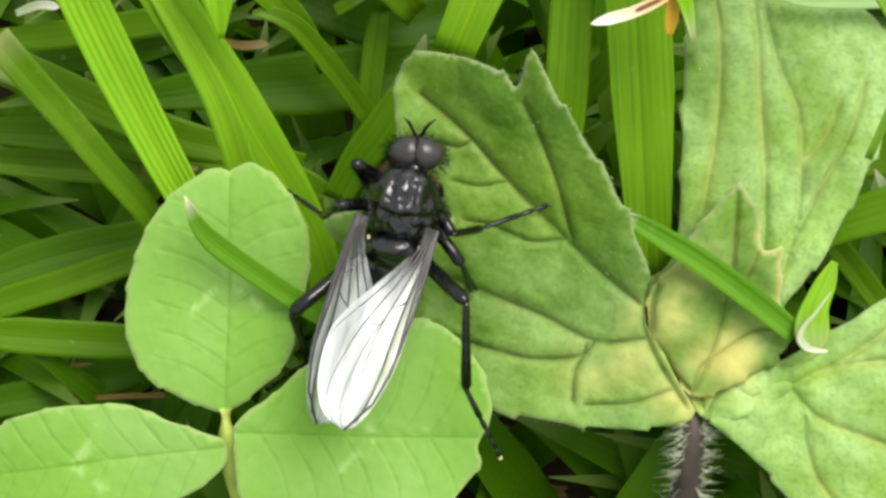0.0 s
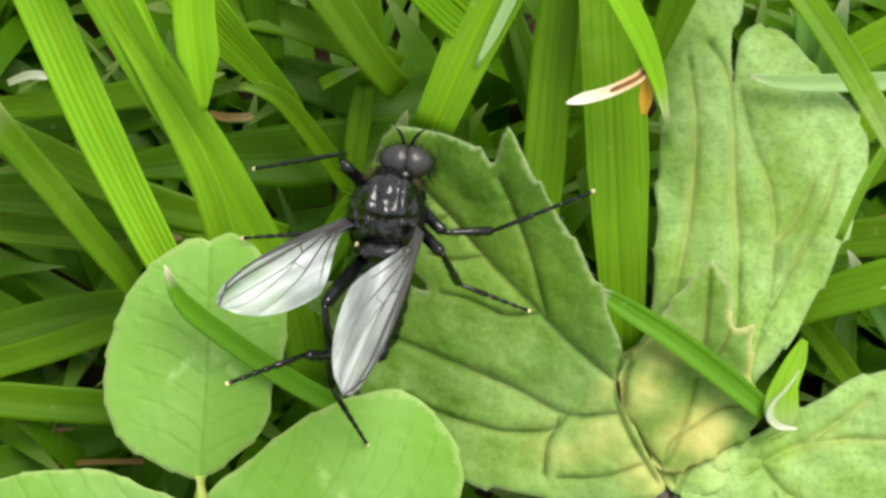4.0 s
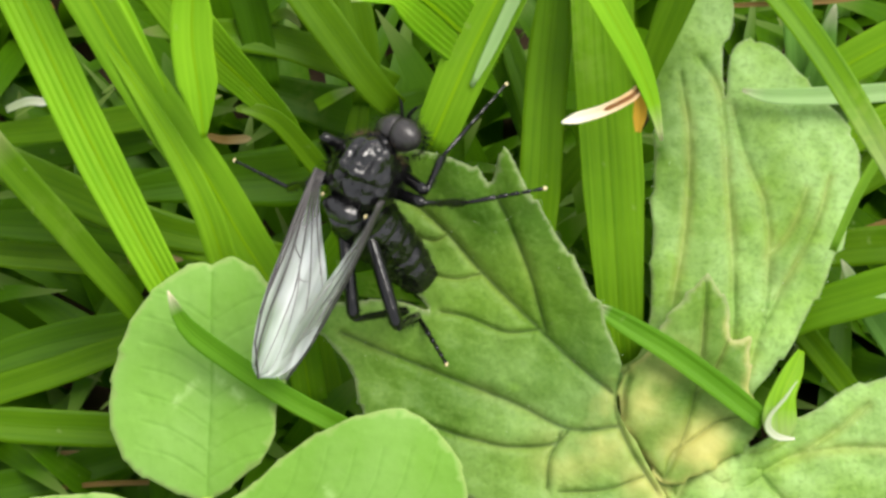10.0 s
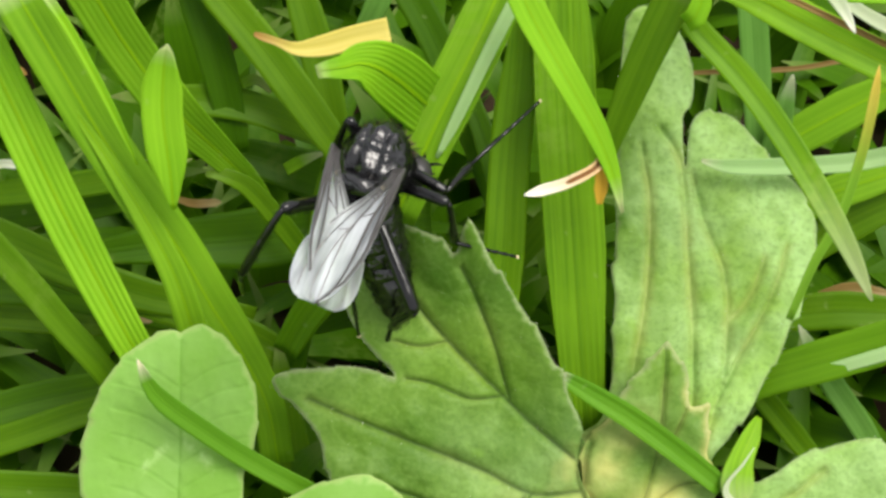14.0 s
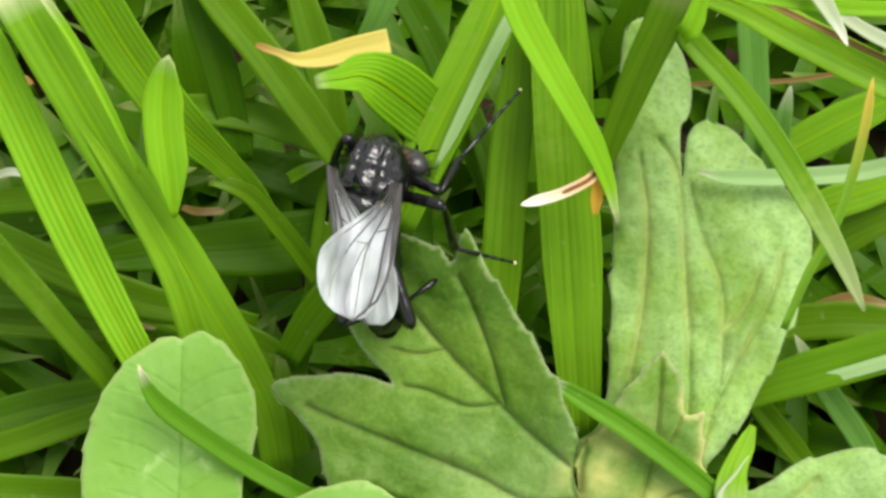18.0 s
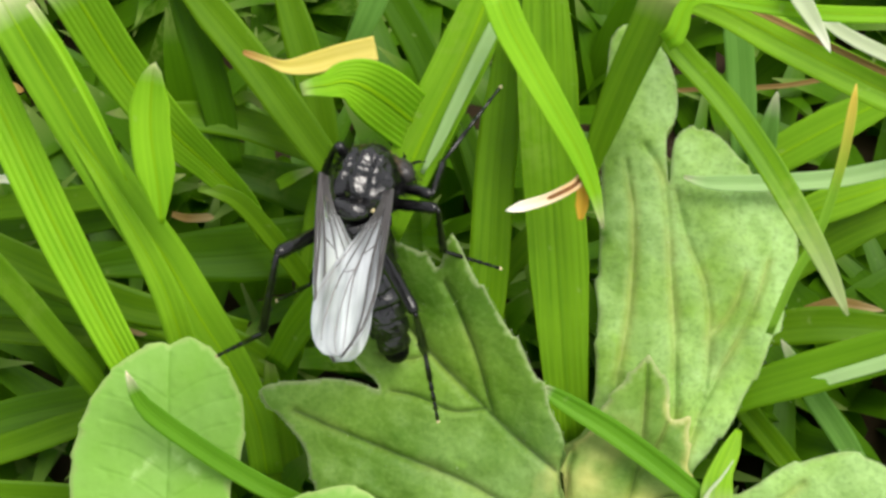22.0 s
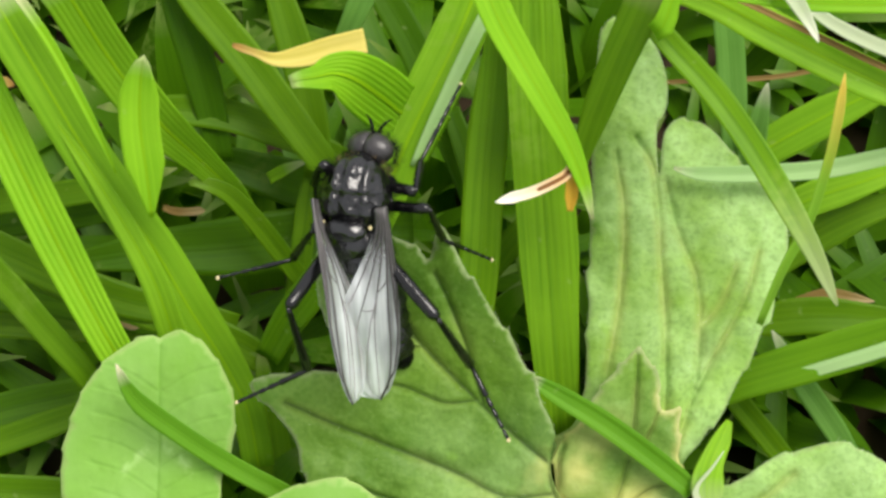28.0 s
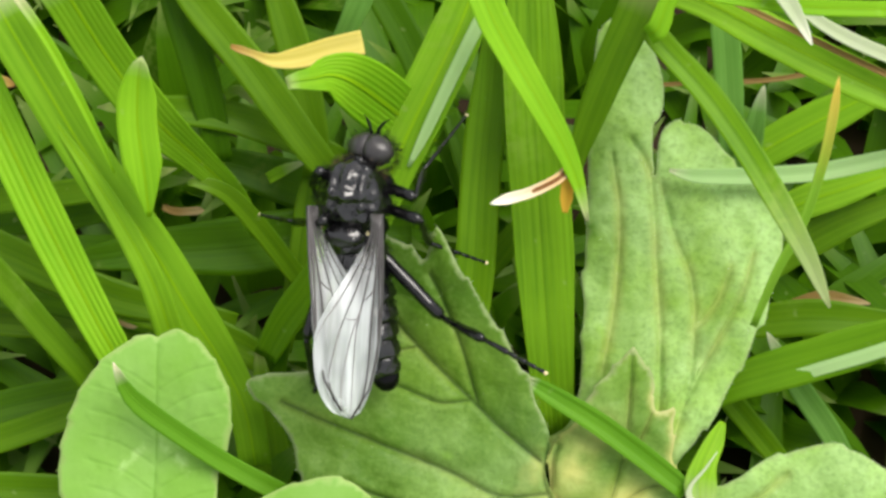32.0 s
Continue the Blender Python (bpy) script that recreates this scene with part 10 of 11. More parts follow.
    walk(hind_left[1], [
        (0, pose(-0.002843, -0.004210, 0.000491, -53.1, -0.0, -160.4)),
        (0.5, pose(-0.002828, -0.003617, 0.001407, -45.3, -0.0, -165.3)),
        (1, pose(-0.002631, -0.002846, 0.002154, -37.3, -0.0, -169.0)),
        (1.5, pose(-0.002567, -0.003879, 0.001381, -38.2, -0.0, 177.9)),
        (2, pose(-0.002276, -0.004635, 0.000374, -37.5, -0.0, 164.7)),
        (2.5, pose(-0.001929, -0.003615, 0.002085, -32.0, -0.0, 177.9)),
        (3, pose(-0.001197, -0.001986, 0.003034, -25.4, -0.0, -170.5)),
        (3.5, pose(-0.001367, -0.002656, 0.002821, -28.2, -0.0, -170.6)),
        (4, pose(-0.001507, -0.003282, 0.002485, -31.1, -0.0, -170.6)),
        (4.5, pose(-0.001612, -0.003841, 0.002037, -33.9, -0.0, -170.7)),
        (5, pose(-0.001679, -0.004314, 0.001494, -36.8, -0.0, -170.8)),
        (5.5, pose(-0.001706, -0.004685, 0.000873, -39.6, -0.0, -170.9)),
        (6, pose(-0.001691, -0.004941, 0.000197, -42.5, -0.0, -171.1)),
        (6.5, pose(-0.002131, -0.004647, 0.000547, -58.7, -0.0, 158.6)),
        (7, pose(-0.002528, -0.004264, 0.000863, -61.2, -0.0, 108.0)),
        (7.5, pose(-0.003228, -0.004043, -0.001469, -38.9, -0.0, 143.7)),
        (8, pose(-0.002855, -0.002763, -0.003519, -11.5, -0.0, 160.3)),
        (8.5, pose(-0.002747, -0.004485, -0.000173, 30.8, -0.0, -159.0)),
        (9, pose(-0.000545, -0.003285, 0.002636, 48.5, -0.0, -84.5)),
        (9.5, pose(0.000809, -0.004471, 0.001188, -12.1, -0.0, -70.5)),
        (10, pose(0.001703, -0.004563, -0.000941, -71.2, -0.0, -40.6)),
        (10.5, pose(0.000425, -0.004858, 0.000681, -67.4, -0.0, -124.9)),
        (11, pose(-0.001117, -0.004151, 0.001893, -43.7, -0.0, -151.2)),
        (11.5, pose(-0.001745, -0.004251, 0.001540, -54.3, -0.0, 156.7)),
        (12, pose(-0.001987, -0.002937, 0.002487, -26.7, -0.0, 111.5)),
        (12.5, pose(-0.002292, -0.003745, 0.001752, -56.3, -0.0, -113.2)),
        (13, pose(-0.001377, -0.003535, 0.002359, 14.4, -0.0, -93.0)),
        (13.5, pose(-0.001350, -0.003787, 0.002174, -34.8, -0.0, -130.5)),
        (14, pose(-0.001317, -0.004024, 0.001969, -53.8, -0.0, 143.0)),
        (14.5, pose(-0.001881, -0.003802, 0.001950, -54.3, -0.0, -178.8)),
        (15, pose(-0.002189, -0.003960, 0.001605, -42.1, -0.0, -176.7)),
        (15.5, pose(-0.001701, -0.003420, 0.002329, -45.0, -0.0, 141.4)),
        (16, pose(-0.001476, -0.003804, 0.002120, -64.5, -0.0, 165.7)),
        (16.5, pose(-0.001234, -0.004150, 0.001864, -71.0, -0.0, -130.7)),
        (17, pose(-0.000981, -0.004450, 0.001566, -56.0, -0.0, -87.0)),
        (17.5, pose(-0.000721, -0.004701, 0.001232, -35.0, -0.0, -71.1)),
        (18, pose(0.000269, -0.004895, -0.002183, -36.3, -0.0, -30.5)),
        (18.5, pose(-0.000446, -0.005133, 0.000198, -69.3, -0.0, -1.0)),
        (19, pose(-0.001182, -0.003820, 0.002190, -65.2, -0.0, 107.8)),
        (19.5, pose(-0.002245, -0.002613, 0.002501, -32.8, -0.0, 97.5)),
        (20, pose(-0.001126, -0.004053, 0.001991, 32.7, -0.0, -125.1)),
        (20.5, pose(-0.000515, -0.003543, 0.002475, -50.3, -0.0, -101.6)),
        (21, pose(0.001665, -0.004480, -0.001603, -58.3, -0.0, -17.5)),
        (21.5, pose(0.000352, -0.005029, 0.000226, -88.2, -0.0, -122.8)),
        (22, pose(-0.001263, -0.004278, 0.001710, -57.2, -0.0, 167.8)),
        (22.5, pose(-0.001226, -0.003636, 0.002325, -26.0, -0.0, 124.1)),
        (23, pose(-0.001815, -0.003059, 0.002499, -27.7, -0.0, 98.2)),
        (23.5, pose(-0.001240, -0.002392, 0.002935, -65.0, -0.0, -140.5)),
        (24, pose(0.001505, -0.004684, -0.001020, -74.4, -0.0, -25.4)),
        (24.5, pose(0.000967, -0.004948, -0.001089, -52.1, 0.0, 63.0)),
        (25, pose(0.000198, -0.003255, -0.004081, -14.4, -0.0, -161.5)),
        (25.5, pose(-0.001634, -0.002639, 0.002752, -69.0, -0.0, 167.9)),
        (26, pose(-0.001554, -0.002965, 0.002640, -64.1, -0.0, 174.9)),
        (26.5, pose(-0.001465, -0.003278, 0.002500, -58.9, -0.0, 179.8)),
        (27, pose(-0.001368, -0.003575, 0.002333, -53.7, -0.0, -176.6)),
        (27.5, pose(-0.001264, -0.003853, 0.002141, -48.3, -0.0, -173.8)),
        (28, pose(-0.001235, -0.004451, 0.001498, -57.4, -0.0, -171.6)),
        (28.5, pose(-0.001433, -0.002814, 0.002742, -7.8, -0.0, 112.7)),
        (29, pose(-0.001341, -0.002969, 0.002697, 30.3, -0.0, -101.5)),
        (29.5, pose(-0.000989, -0.003295, 0.002595, -33.8, -0.0, -102.6)),
        (30, pose(-0.000559, -0.004466, 0.001594, 12.5, -0.0, -78.0)),
        (30.5, pose(-0.000918, -0.005207, -0.000352, -39.3, -0.0, -73.1)),
        (31, pose(-0.001154, -0.004816, -0.002414, -85.1, 0.0, 29.0)),
        (31.5, pose(-0.001155, -0.005138, -0.001406, -75.7, -0.0, 166.9)),
        (32, pose(-0.001108, -0.005181, -0.000350, -57.5, -0.0, 173.0)),
    ])
    walk(hind_left[2], [
        (0, pose(-0.002178, -0.006075, -0.002150, -38.8, -0.0, 137.8)),
        (0.5, pose(-0.002239, -0.005861, -0.000940, -16.2, -0.0, 157.0)),
        (1, pose(-0.002130, -0.005421, 0.000152, 7.6, -0.0, 172.0)),
        (1.5, pose(-0.002664, -0.006472, -0.000658, -14.9, -0.0, 160.6)),
        (2, pose(-0.002968, -0.007159, -0.001636, -36.8, -0.0, 146.4)),
        (2.5, pose(-0.002030, -0.006410, 0.000334, -36.2, -0.0, -173.9)),
        (3, pose(-0.000704, -0.004927, 0.001621, -24.0, -0.0, -139.9)),
        (3.5, pose(-0.000890, -0.005525, 0.001261, -31.6, -0.0, -142.4)),
        (4, pose(-0.001048, -0.006071, 0.000782, -39.1, -0.0, -145.3)),
        (4.5, pose(-0.001172, -0.006544, 0.000196, -46.5, -0.0, -148.9)),
        (5, pose(-0.001258, -0.006924, -0.000481, -53.7, -0.0, -153.6)),
        (5.5, pose(-0.001306, -0.007195, -0.001231, -60.7, -0.0, -160.2)),
        (6, pose(-0.001313, -0.007346, -0.002031, -67.2, -0.0, -170.4)),
        (6.5, pose(-0.002755, -0.006242, -0.002273, -56.5, -0.0, 155.2)),
        (7, pose(-0.004039, -0.004757, -0.002029, -40.9, -0.0, 138.3)),
        (7.5, pose(-0.004747, -0.006111, -0.003544, -52.9, -0.0, 116.8)),
        (8, pose(-0.003943, -0.005808, -0.004176, -58.7, 0.0, 84.5)),
        (8.5, pose(-0.001731, -0.007130, 0.001519, -66.7, -0.0, 116.7)),
        (9, pose(0.001633, -0.003075, 0.005106, -65.0, -0.0, 157.7)),
        (9.5, pose(0.003850, -0.003393, 0.000495, -59.4, -0.0, -151.5)),
        (10, pose(0.002395, -0.003755, -0.004065, -42.2, -0.0, -125.3)),
        (10.5, pose(0.001463, -0.005583, -0.002366, -35.8, -0.0, -154.7)),
        (11, pose(0.000032, -0.006244, -0.000385, -23.6, -0.0, -178.2)),
        (11.5, pose(-0.002507, -0.006021, -0.001139, -18.1, -0.0, 105.9)),
        (12, pose(-0.004731, -0.004016, 0.001006, -29.2, 0.0, 79.4)),
        (12.5, pose(-0.000610, -0.004465, -0.000994, -36.5, -0.0, -161.2)),
        (13, pose(0.001815, -0.003704, 0.003181, 40.9, -0.0, -87.0)),
        (13.5, pose(0.000712, -0.005547, 0.000292, -26.0, -0.0, -61.7)),
        (14, pose(-0.002489, -0.005578, -0.000695, -70.4, 0.0, 44.4)),
        (14.5, pose(-0.001840, -0.005728, -0.000730, -33.9, -0.0, 145.8)),
        (15, pose(-0.002050, -0.006406, -0.000606, 7.6, -0.0, 126.9)),
        (15.5, pose(-0.003158, -0.005245, -0.000003, -8.7, -0.0, 126.9)),
        (16, pose(-0.001826, -0.005183, -0.000858, -32.6, -0.0, 128.1)),
        (16.5, pose(-0.000420, -0.004850, -0.001256, -56.4, -0.0, 130.3)),
        (17, pose(0.000860, -0.004354, -0.001170, -80.1, -0.0, 141.2)),
        (17.5, pose(0.001837, -0.003825, -0.000659, -75.5, -0.0, -63.4)),
        (18, pose(0.001619, -0.002602, -0.004134, 0.6, -0.0, -34.6)),
        (18.5, pose(-0.000425, -0.003966, -0.002889, -25.5, -0.0, -4.7)),
        (19, pose(-0.002501, -0.004243, -0.000805, -42.9, 0.0, 38.1)),
        (19.5, pose(-0.004996, -0.002978, 0.000714, -4.1, 0.0, 60.7)),
        (20, pose(0.001147, -0.005649, 0.003773, -32.1, -0.0, -176.2)),
        (20.5, pose(0.001550, -0.003966, -0.000063, -61.9, -0.0, 179.1)),
        (21, pose(0.002186, -0.002824, -0.004410, -5.6, -0.0, -58.4)),
        (21.5, pose(0.000436, -0.005083, -0.003072, -64.1, -0.0, -24.3)),
        (22, pose(-0.001640, -0.006026, -0.001063, -45.0, -0.0, 103.6)),
        (22.5, pose(-0.003683, -0.005298, 0.000879, -8.5, 0.0, 87.3)),
        (23, pose(-0.004707, -0.003474, 0.000966, -0.5, 0.0, 51.7)),
        (23.5, pose(-0.000354, -0.003468, -0.000056, -53.4, -0.0, -174.3)),
        (24, pose(0.001885, -0.003885, -0.004199, -61.3, -0.0, -70.1)),
        (24.5, pose(-0.000838, -0.004028, -0.003695, -59.6, -0.0, -132.7)),
        (25, pose(0.001213, -0.006286, -0.004900, -55.7, -0.0, -174.9)),
        (25.5, pose(-0.001882, -0.003794, -0.000330, -2.1, -0.0, 169.0)),
        (26, pose(-0.001681, -0.004401, -0.000329, -7.0, -0.0, 158.1)),
        (26.5, pose(-0.001470, -0.004980, -0.000327, -11.7, -0.0, 147.0)),
        (27, pose(-0.001251, -0.005527, -0.000325, -15.9, -0.0, 135.5)),
        (27.5, pose(-0.001026, -0.006036, -0.000322, -19.5, -0.0, 123.6)),
        (28, pose(-0.000977, -0.006209, -0.001282, -7.0, -0.0, 120.9)),
        (28.5, pose(-0.004449, -0.004075, 0.002293, -2.8, 0.0, 67.3)),
        (29, pose(0.001451, -0.003539, 0.004360, -44.5, -0.0, -174.5)),
        (29.5, pose(0.001687, -0.003894, 0.000759, -47.8, -0.0, -148.9)),
        (30, pose(0.002593, -0.003798, 0.002306, 43.7, -0.0, -111.7)),
        (30.5, pose(0.001526, -0.004465, -0.002440, 13.9, -0.0, -126.4)),
        (31, pose(-0.001291, -0.004569, -0.005702, -16.5, -0.0, -137.4)),
        (31.5, pose(-0.001341, -0.005934, -0.004603, -31.3, -0.0, -164.4)),
        (32, pose(-0.001323, -0.006939, -0.003134, -39.0, -0.0, 161.7)),
    ])
    walk(hind_right[0], [
        (0, pose(0.000500, -0.001350, -0.000750, 50.2, -0.0, -115.6)),
        (0.5, pose(0.000500, -0.001350, -0.000750, 54.9, -0.0, -120.6)),
        (1, pose(0.000500, -0.001350, -0.000750, 59.5, -0.0, -126.8)),
        (1.5, pose(0.000500, -0.001350, -0.000750, 58.9, -0.0, -136.4)),
        (2, pose(0.000500, -0.001350, -0.000750, 57.7, -0.0, -145.4)),
        (2.5, pose(0.000500, -0.001350, -0.000750, 35.4, -0.0, -176.2)),
        (3, pose(0.000500, -0.001350, -0.000750, 8.9, -0.0, 167.7)),
        (3.5, pose(0.000500, -0.001350, -0.000750, 16.6, -0.0, 172.9)),
        (4, pose(0.000500, -0.001350, -0.000750, 24.2, -0.0, 178.6)),
        (4.5, pose(0.000500, -0.001350, -0.000750, 31.5, -0.0, -175.0)),
        (5, pose(0.000500, -0.001350, -0.000750, 38.4, -0.0, -167.6)),
        (5.5, pose(0.000500, -0.001350, -0.000750, 44.8, -0.0, -158.7)),
        (6, pose(0.000500, -0.001350, -0.000750, 50.4, -0.0, -147.7)),
        (6.5, pose(0.000500, -0.001350, -0.000750, 26.0, -0.0, -170.3)),
        (7, pose(0.000500, -0.001350, -0.000750, -0.6, -0.0, 175.5)),
        (7.5, pose(0.000500, -0.001350, -0.000750, -29.0, -0.0, -178.1)),
        (8, pose(0.000500, -0.001350, -0.000750, -56.9, -0.0, -166.3)),
        (8.5, pose(0.000500, -0.001350, -0.000750, -13.4, -0.0, -157.7)),
        (9, pose(0.000500, -0.001350, -0.000750, 30.3, -0.0, -152.3)),
        (9.5, pose(0.000500, -0.001350, -0.000750, 12.8, -0.0, -143.7)),
        (10, pose(0.000500, -0.001350, -0.000750, -4.9, -0.0, -136.2)),
        (10.5, pose(0.000500, -0.001350, -0.000750, -5.4, -0.0, -135.5)),
        (11, pose(0.000500, -0.001350, -0.000750, -5.9, -0.0, -134.8)),
        (11.5, pose(0.000500, -0.001350, -0.000750, -16.3, -0.0, -162.6)),
        (12, pose(0.000500, -0.001350, -0.000750, -22.8, -0.0, 167.2)),
        (12.5, pose(0.000500, -0.001350, -0.000750, 7.2, -0.0, -161.0)),
        (13, pose(0.000500, -0.001350, -0.000750, 34.8, -0.0, -124.7)),
        (13.5, pose(0.000500, -0.001350, -0.000750, 3.8, -0.0, -129.1)),
        (14, pose(0.000500, -0.001350, -0.000750, -27.3, -0.0, -133.1)),
        (14.5, pose(0.000500, -0.001350, -0.000750, -14.2, -0.0, -139.8)),
        (15, pose(0.000500, -0.001350, -0.000750, -0.9, -0.0, -145.7)),
        (15.5, pose(0.000500, -0.001350, -0.000750, -0.2, -0.0, -147.3)),
        (16, pose(0.000500, -0.001350, -0.000750, -1.9, -0.0, -146.2)),
        (16.5, pose(0.000500, -0.001350, -0.000750, -3.6, -0.0, -145.1)),
        (17, pose(0.000500, -0.001350, -0.000750, -5.2, -0.0, -144.1)),
        (17.5, pose(0.000500, -0.001350, -0.000750, -6.9, -0.0, -143.0)),
        (18, pose(0.000500, -0.001350, -0.000750, -23.8, -0.0, -143.3)),
        (18.5, pose(0.000500, -0.001350, -0.000750, -9.2, -0.0, -147.8)),
        (19, pose(0.000500, -0.001350, -0.000750, 5.4, -0.0, -151.9)),
        (19.5, pose(0.000500, -0.001350, -0.000750, -4.8, -0.0, -161.7)),
        (20, pose(0.000500, -0.001350, -0.000750, -15.0, -0.0, -171.9)),
        (20.5, pose(0.000500, -0.001350, -0.000750, 2.2, -0.0, -147.0)),
        (21, pose(0.000500, -0.001350, -0.000750, 19.0, -0.0, -121.6)),
        (21.5, pose(0.000500, -0.001350, -0.000750, 11.2, -0.0, -128.0)),
        (22, pose(0.000500, -0.001350, -0.000750, 3.4, -0.0, -134.0)),
        (22.5, pose(0.000500, -0.001350, -0.000750, 4.7, -0.0, -154.7)),
        (23, pose(0.000500, -0.001350, -0.000750, 5.4, -0.0, -175.5)),
        (23.5, pose(0.000500, -0.001350, -0.000750, 20.9, -0.0, -143.5)),
        (24, pose(0.000500, -0.001350, -0.000750, 29.4, -0.0, -106.1)),
        (24.5, pose(0.000500, -0.001350, -0.000750, 6.1, -0.0, -127.3)),
        (25, pose(0.000500, -0.001350, -0.000750, -17.9, -0.0, -146.5)),
        (25.5, pose(0.000500, -0.001350, -0.000750, 29.3, -0.0, -134.8)),
        (26, pose(0.000500, -0.001350, -0.000750, 32.7, -0.0, -127.7)),
        (26.5, pose(0.000500, -0.001350, -0.000750, 35.6, -0.0, -120.1)),
        (27, pose(0.000500, -0.001350, -0.000750, 38.0, -0.0, -112.0)),
        (27.5, pose(0.000500, -0.001350, -0.000750, 39.8, -0.0, -103.4)),
        (28, pose(0.000500, -0.001350, -0.000750, 1.5, -0.0, -130.1)),
        (28.5, pose(0.000500, -0.001350, -0.000750, 20.3, -0.0, -148.1)),
        (29, pose(0.000500, -0.001350, -0.000750, 36.9, -0.0, -170.9)),
        (29.5, pose(0.000500, -0.001350, -0.000750, 16.0, -0.0, -146.2)),
        (30, pose(0.000500, -0.001350, -0.000750, -7.2, -0.0, -126.4)),
        (30.5, pose(0.000500, -0.001350, -0.000750, -12.1, -0.0, -119.0)),
        (31, pose(0.000500, -0.001350, -0.000750, -16.9, -0.0, -111.3)),
        (31.5, pose(0.000500, -0.001350, -0.000750, -12.8, -0.0, -120.3)),
        (32, pose(0.000500, -0.001350, -0.000750, -8.4, -0.0, -129.0)),
    ])
    walk(hind_right[1], [
        (0, pose(0.002753, -0.002430, 0.002244, -24.0, -0.0, -168.9)),
        (0.5, pose(0.002429, -0.002490, 0.002442, -21.4, -0.0, -164.6)),
        (1, pose(0.002087, -0.002538, 0.002609, -18.7, -0.0, -160.5)),
        (1.5, pose(0.001890, -0.002808, 0.002589, -31.0, -0.0, 157.9)),
        (2, pose(0.001683, -0.003068, 0.002545, -28.3, -0.0, 112.2)),
        (2.5, pose(0.000711, -0.004524, 0.001507, 14.2, -0.0, 96.0)),
        (3, pose(-0.000319, -0.005115, -0.000146, 54.9, 0.0, 70.7)),
        (3.5, pose(0.000041, -0.005059, 0.000365, 50.9, 0.0, 81.5)),
        (4, pose(0.000413, -0.004907, 0.000846, 46.1, -0.0, 90.3)),
        (4.5, pose(0.000787, -0.004663, 0.001287, 40.7, -0.0, 97.7)),
        (5, pose(0.001154, -0.004334, 0.001674, 35.0, -0.0, 104.0)),
        (5.5, pose(0.001504, -0.003927, 0.001999, 28.9, -0.0, 109.4)),
        (6, pose(0.001828, -0.003454, 0.002253, 22.7, -0.0, 114.1)),
        (6.5, pose(0.001090, -0.004807, 0.000957, 31.1, -0.0, 90.2)),
        (7, pose(0.000195, -0.005238, -0.000794, 34.4, 0.0, 63.2)),
        (7.5, pose(0.000614, -0.004758, -0.002644, -15.7, -0.0, 99.4)),
        (8, pose(0.001004, -0.003420, -0.004017, -56.1, -0.0, 160.0)),
        (8.5, pose(0.001938, -0.004861, -0.001654, -44.2, -0.0, -175.5)),
        (9, pose(0.002065, -0.004332, 0.001216, -29.0, -0.0, -160.1)),
        (9.5, pose(0.002753, -0.004413, 0.000116, -63.7, -0.0, -165.9)),
        (10, pose(0.003191, -0.004153, -0.001081, -80.3, 0.0, 45.9)),
        (10.5, pose(0.003222, -0.004118, -0.001117, -84.0, -0.0, 146.7)),
        (11, pose(0.003253, -0.004083, -0.001154, -73.3, -0.0, -178.2)),
        (11.5, pose(0.001619, -0.004922, -0.001846, -57.4, -0.0, 167.0)),
        (12, pose(-0.000298, -0.004856, -0.002261, -40.8, -0.0, 161.4)),
        (12.5, pose(0.001760, -0.005008, -0.000259, -57.4, -0.0, 160.5)),
        (13, pose(0.003133, -0.003173, 0.001476, -74.0, -0.0, 158.0)),
        (13.5, pose(0.003522, -0.003802, -0.000493, -74.0, -0.0, 99.0)),
        (14, pose(0.003032, -0.003718, -0.002537, -62.9, 0.0, 67.9)),
        (14.5, pose(0.002942, -0.004237, -0.001704, -73.0, -0.0, 160.1)),
        (15, pose(0.002697, -0.004572, -0.000810, -46.7, -0.0, -158.3)),
        (15.5, pose(0.002607, -0.004632, -0.000767, -54.2, -0.0, -174.1)),
        (16, pose(0.002667, -0.004590, -0.000879, -71.2, -0.0, 161.1)),
        (16.5, pose(0.002725, -0.004544, -0.000992, -75.2, 0.0, 87.4)),
        (17, pose(0.002780, -0.004494, -0.001104, -60.2, 0.0, 49.1)),
        (17.5, pose(0.002832, -0.004441, -0.001216, -41.4, 0.0, 36.9)),
        (18, pose(0.002633, -0.004209, -0.002327, -55.3, 0.0, 48.2)),
        (18.5, pose(0.002554, -0.004606, -0.001376, -64.0, 0.0, 53.5)),
        (19, pose(0.002331, -0.004774, -0.000382, -72.4, 0.0, 63.5)),
        (19.5, pose(0.001719, -0.005040, -0.001080, -71.9, -0.0, 100.4)),
        (20, pose(0.001032, -0.005080, -0.001757, -65.8, -0.0, 126.7)),
        (20.5, pose(0.002621, -0.004620, -0.000598, -68.6, -0.0, 136.5)),
        (21, pose(0.003640, -0.003283, 0.000519, -70.7, -0.0, 148.7)),
        (21.5, pose(0.003516, -0.003703, 0.000011, -80.6, -0.0, 144.2)),
        (22, pose(0.003302, -0.004053, -0.000520, -88.5, 0.0, 38.7)),
        (22.5, pose(0.002160, -0.004865, -0.000430, -73.8, -0.0, 156.6)),
        (23, pose(0.000802, -0.005221, -0.000381, -56.8, -0.0, 159.1)),
        (23.5, pose(0.002670, -0.004278, 0.000638, -62.9, -0.0, -177.2)),
        (24, pose(0.003765, -0.002294, 0.001163, -63.7, -0.0, -147.5)),
        (24.5, pose(0.003587, -0.003698, -0.000337, -65.7, -0.0, -173.3)),
        (25, pose(0.002546, -0.004445, -0.001952, -63.1, -0.0, 161.4)),
        (25.5, pose(0.002913, -0.003746, 0.001159, -71.3, -0.0, 149.0)),
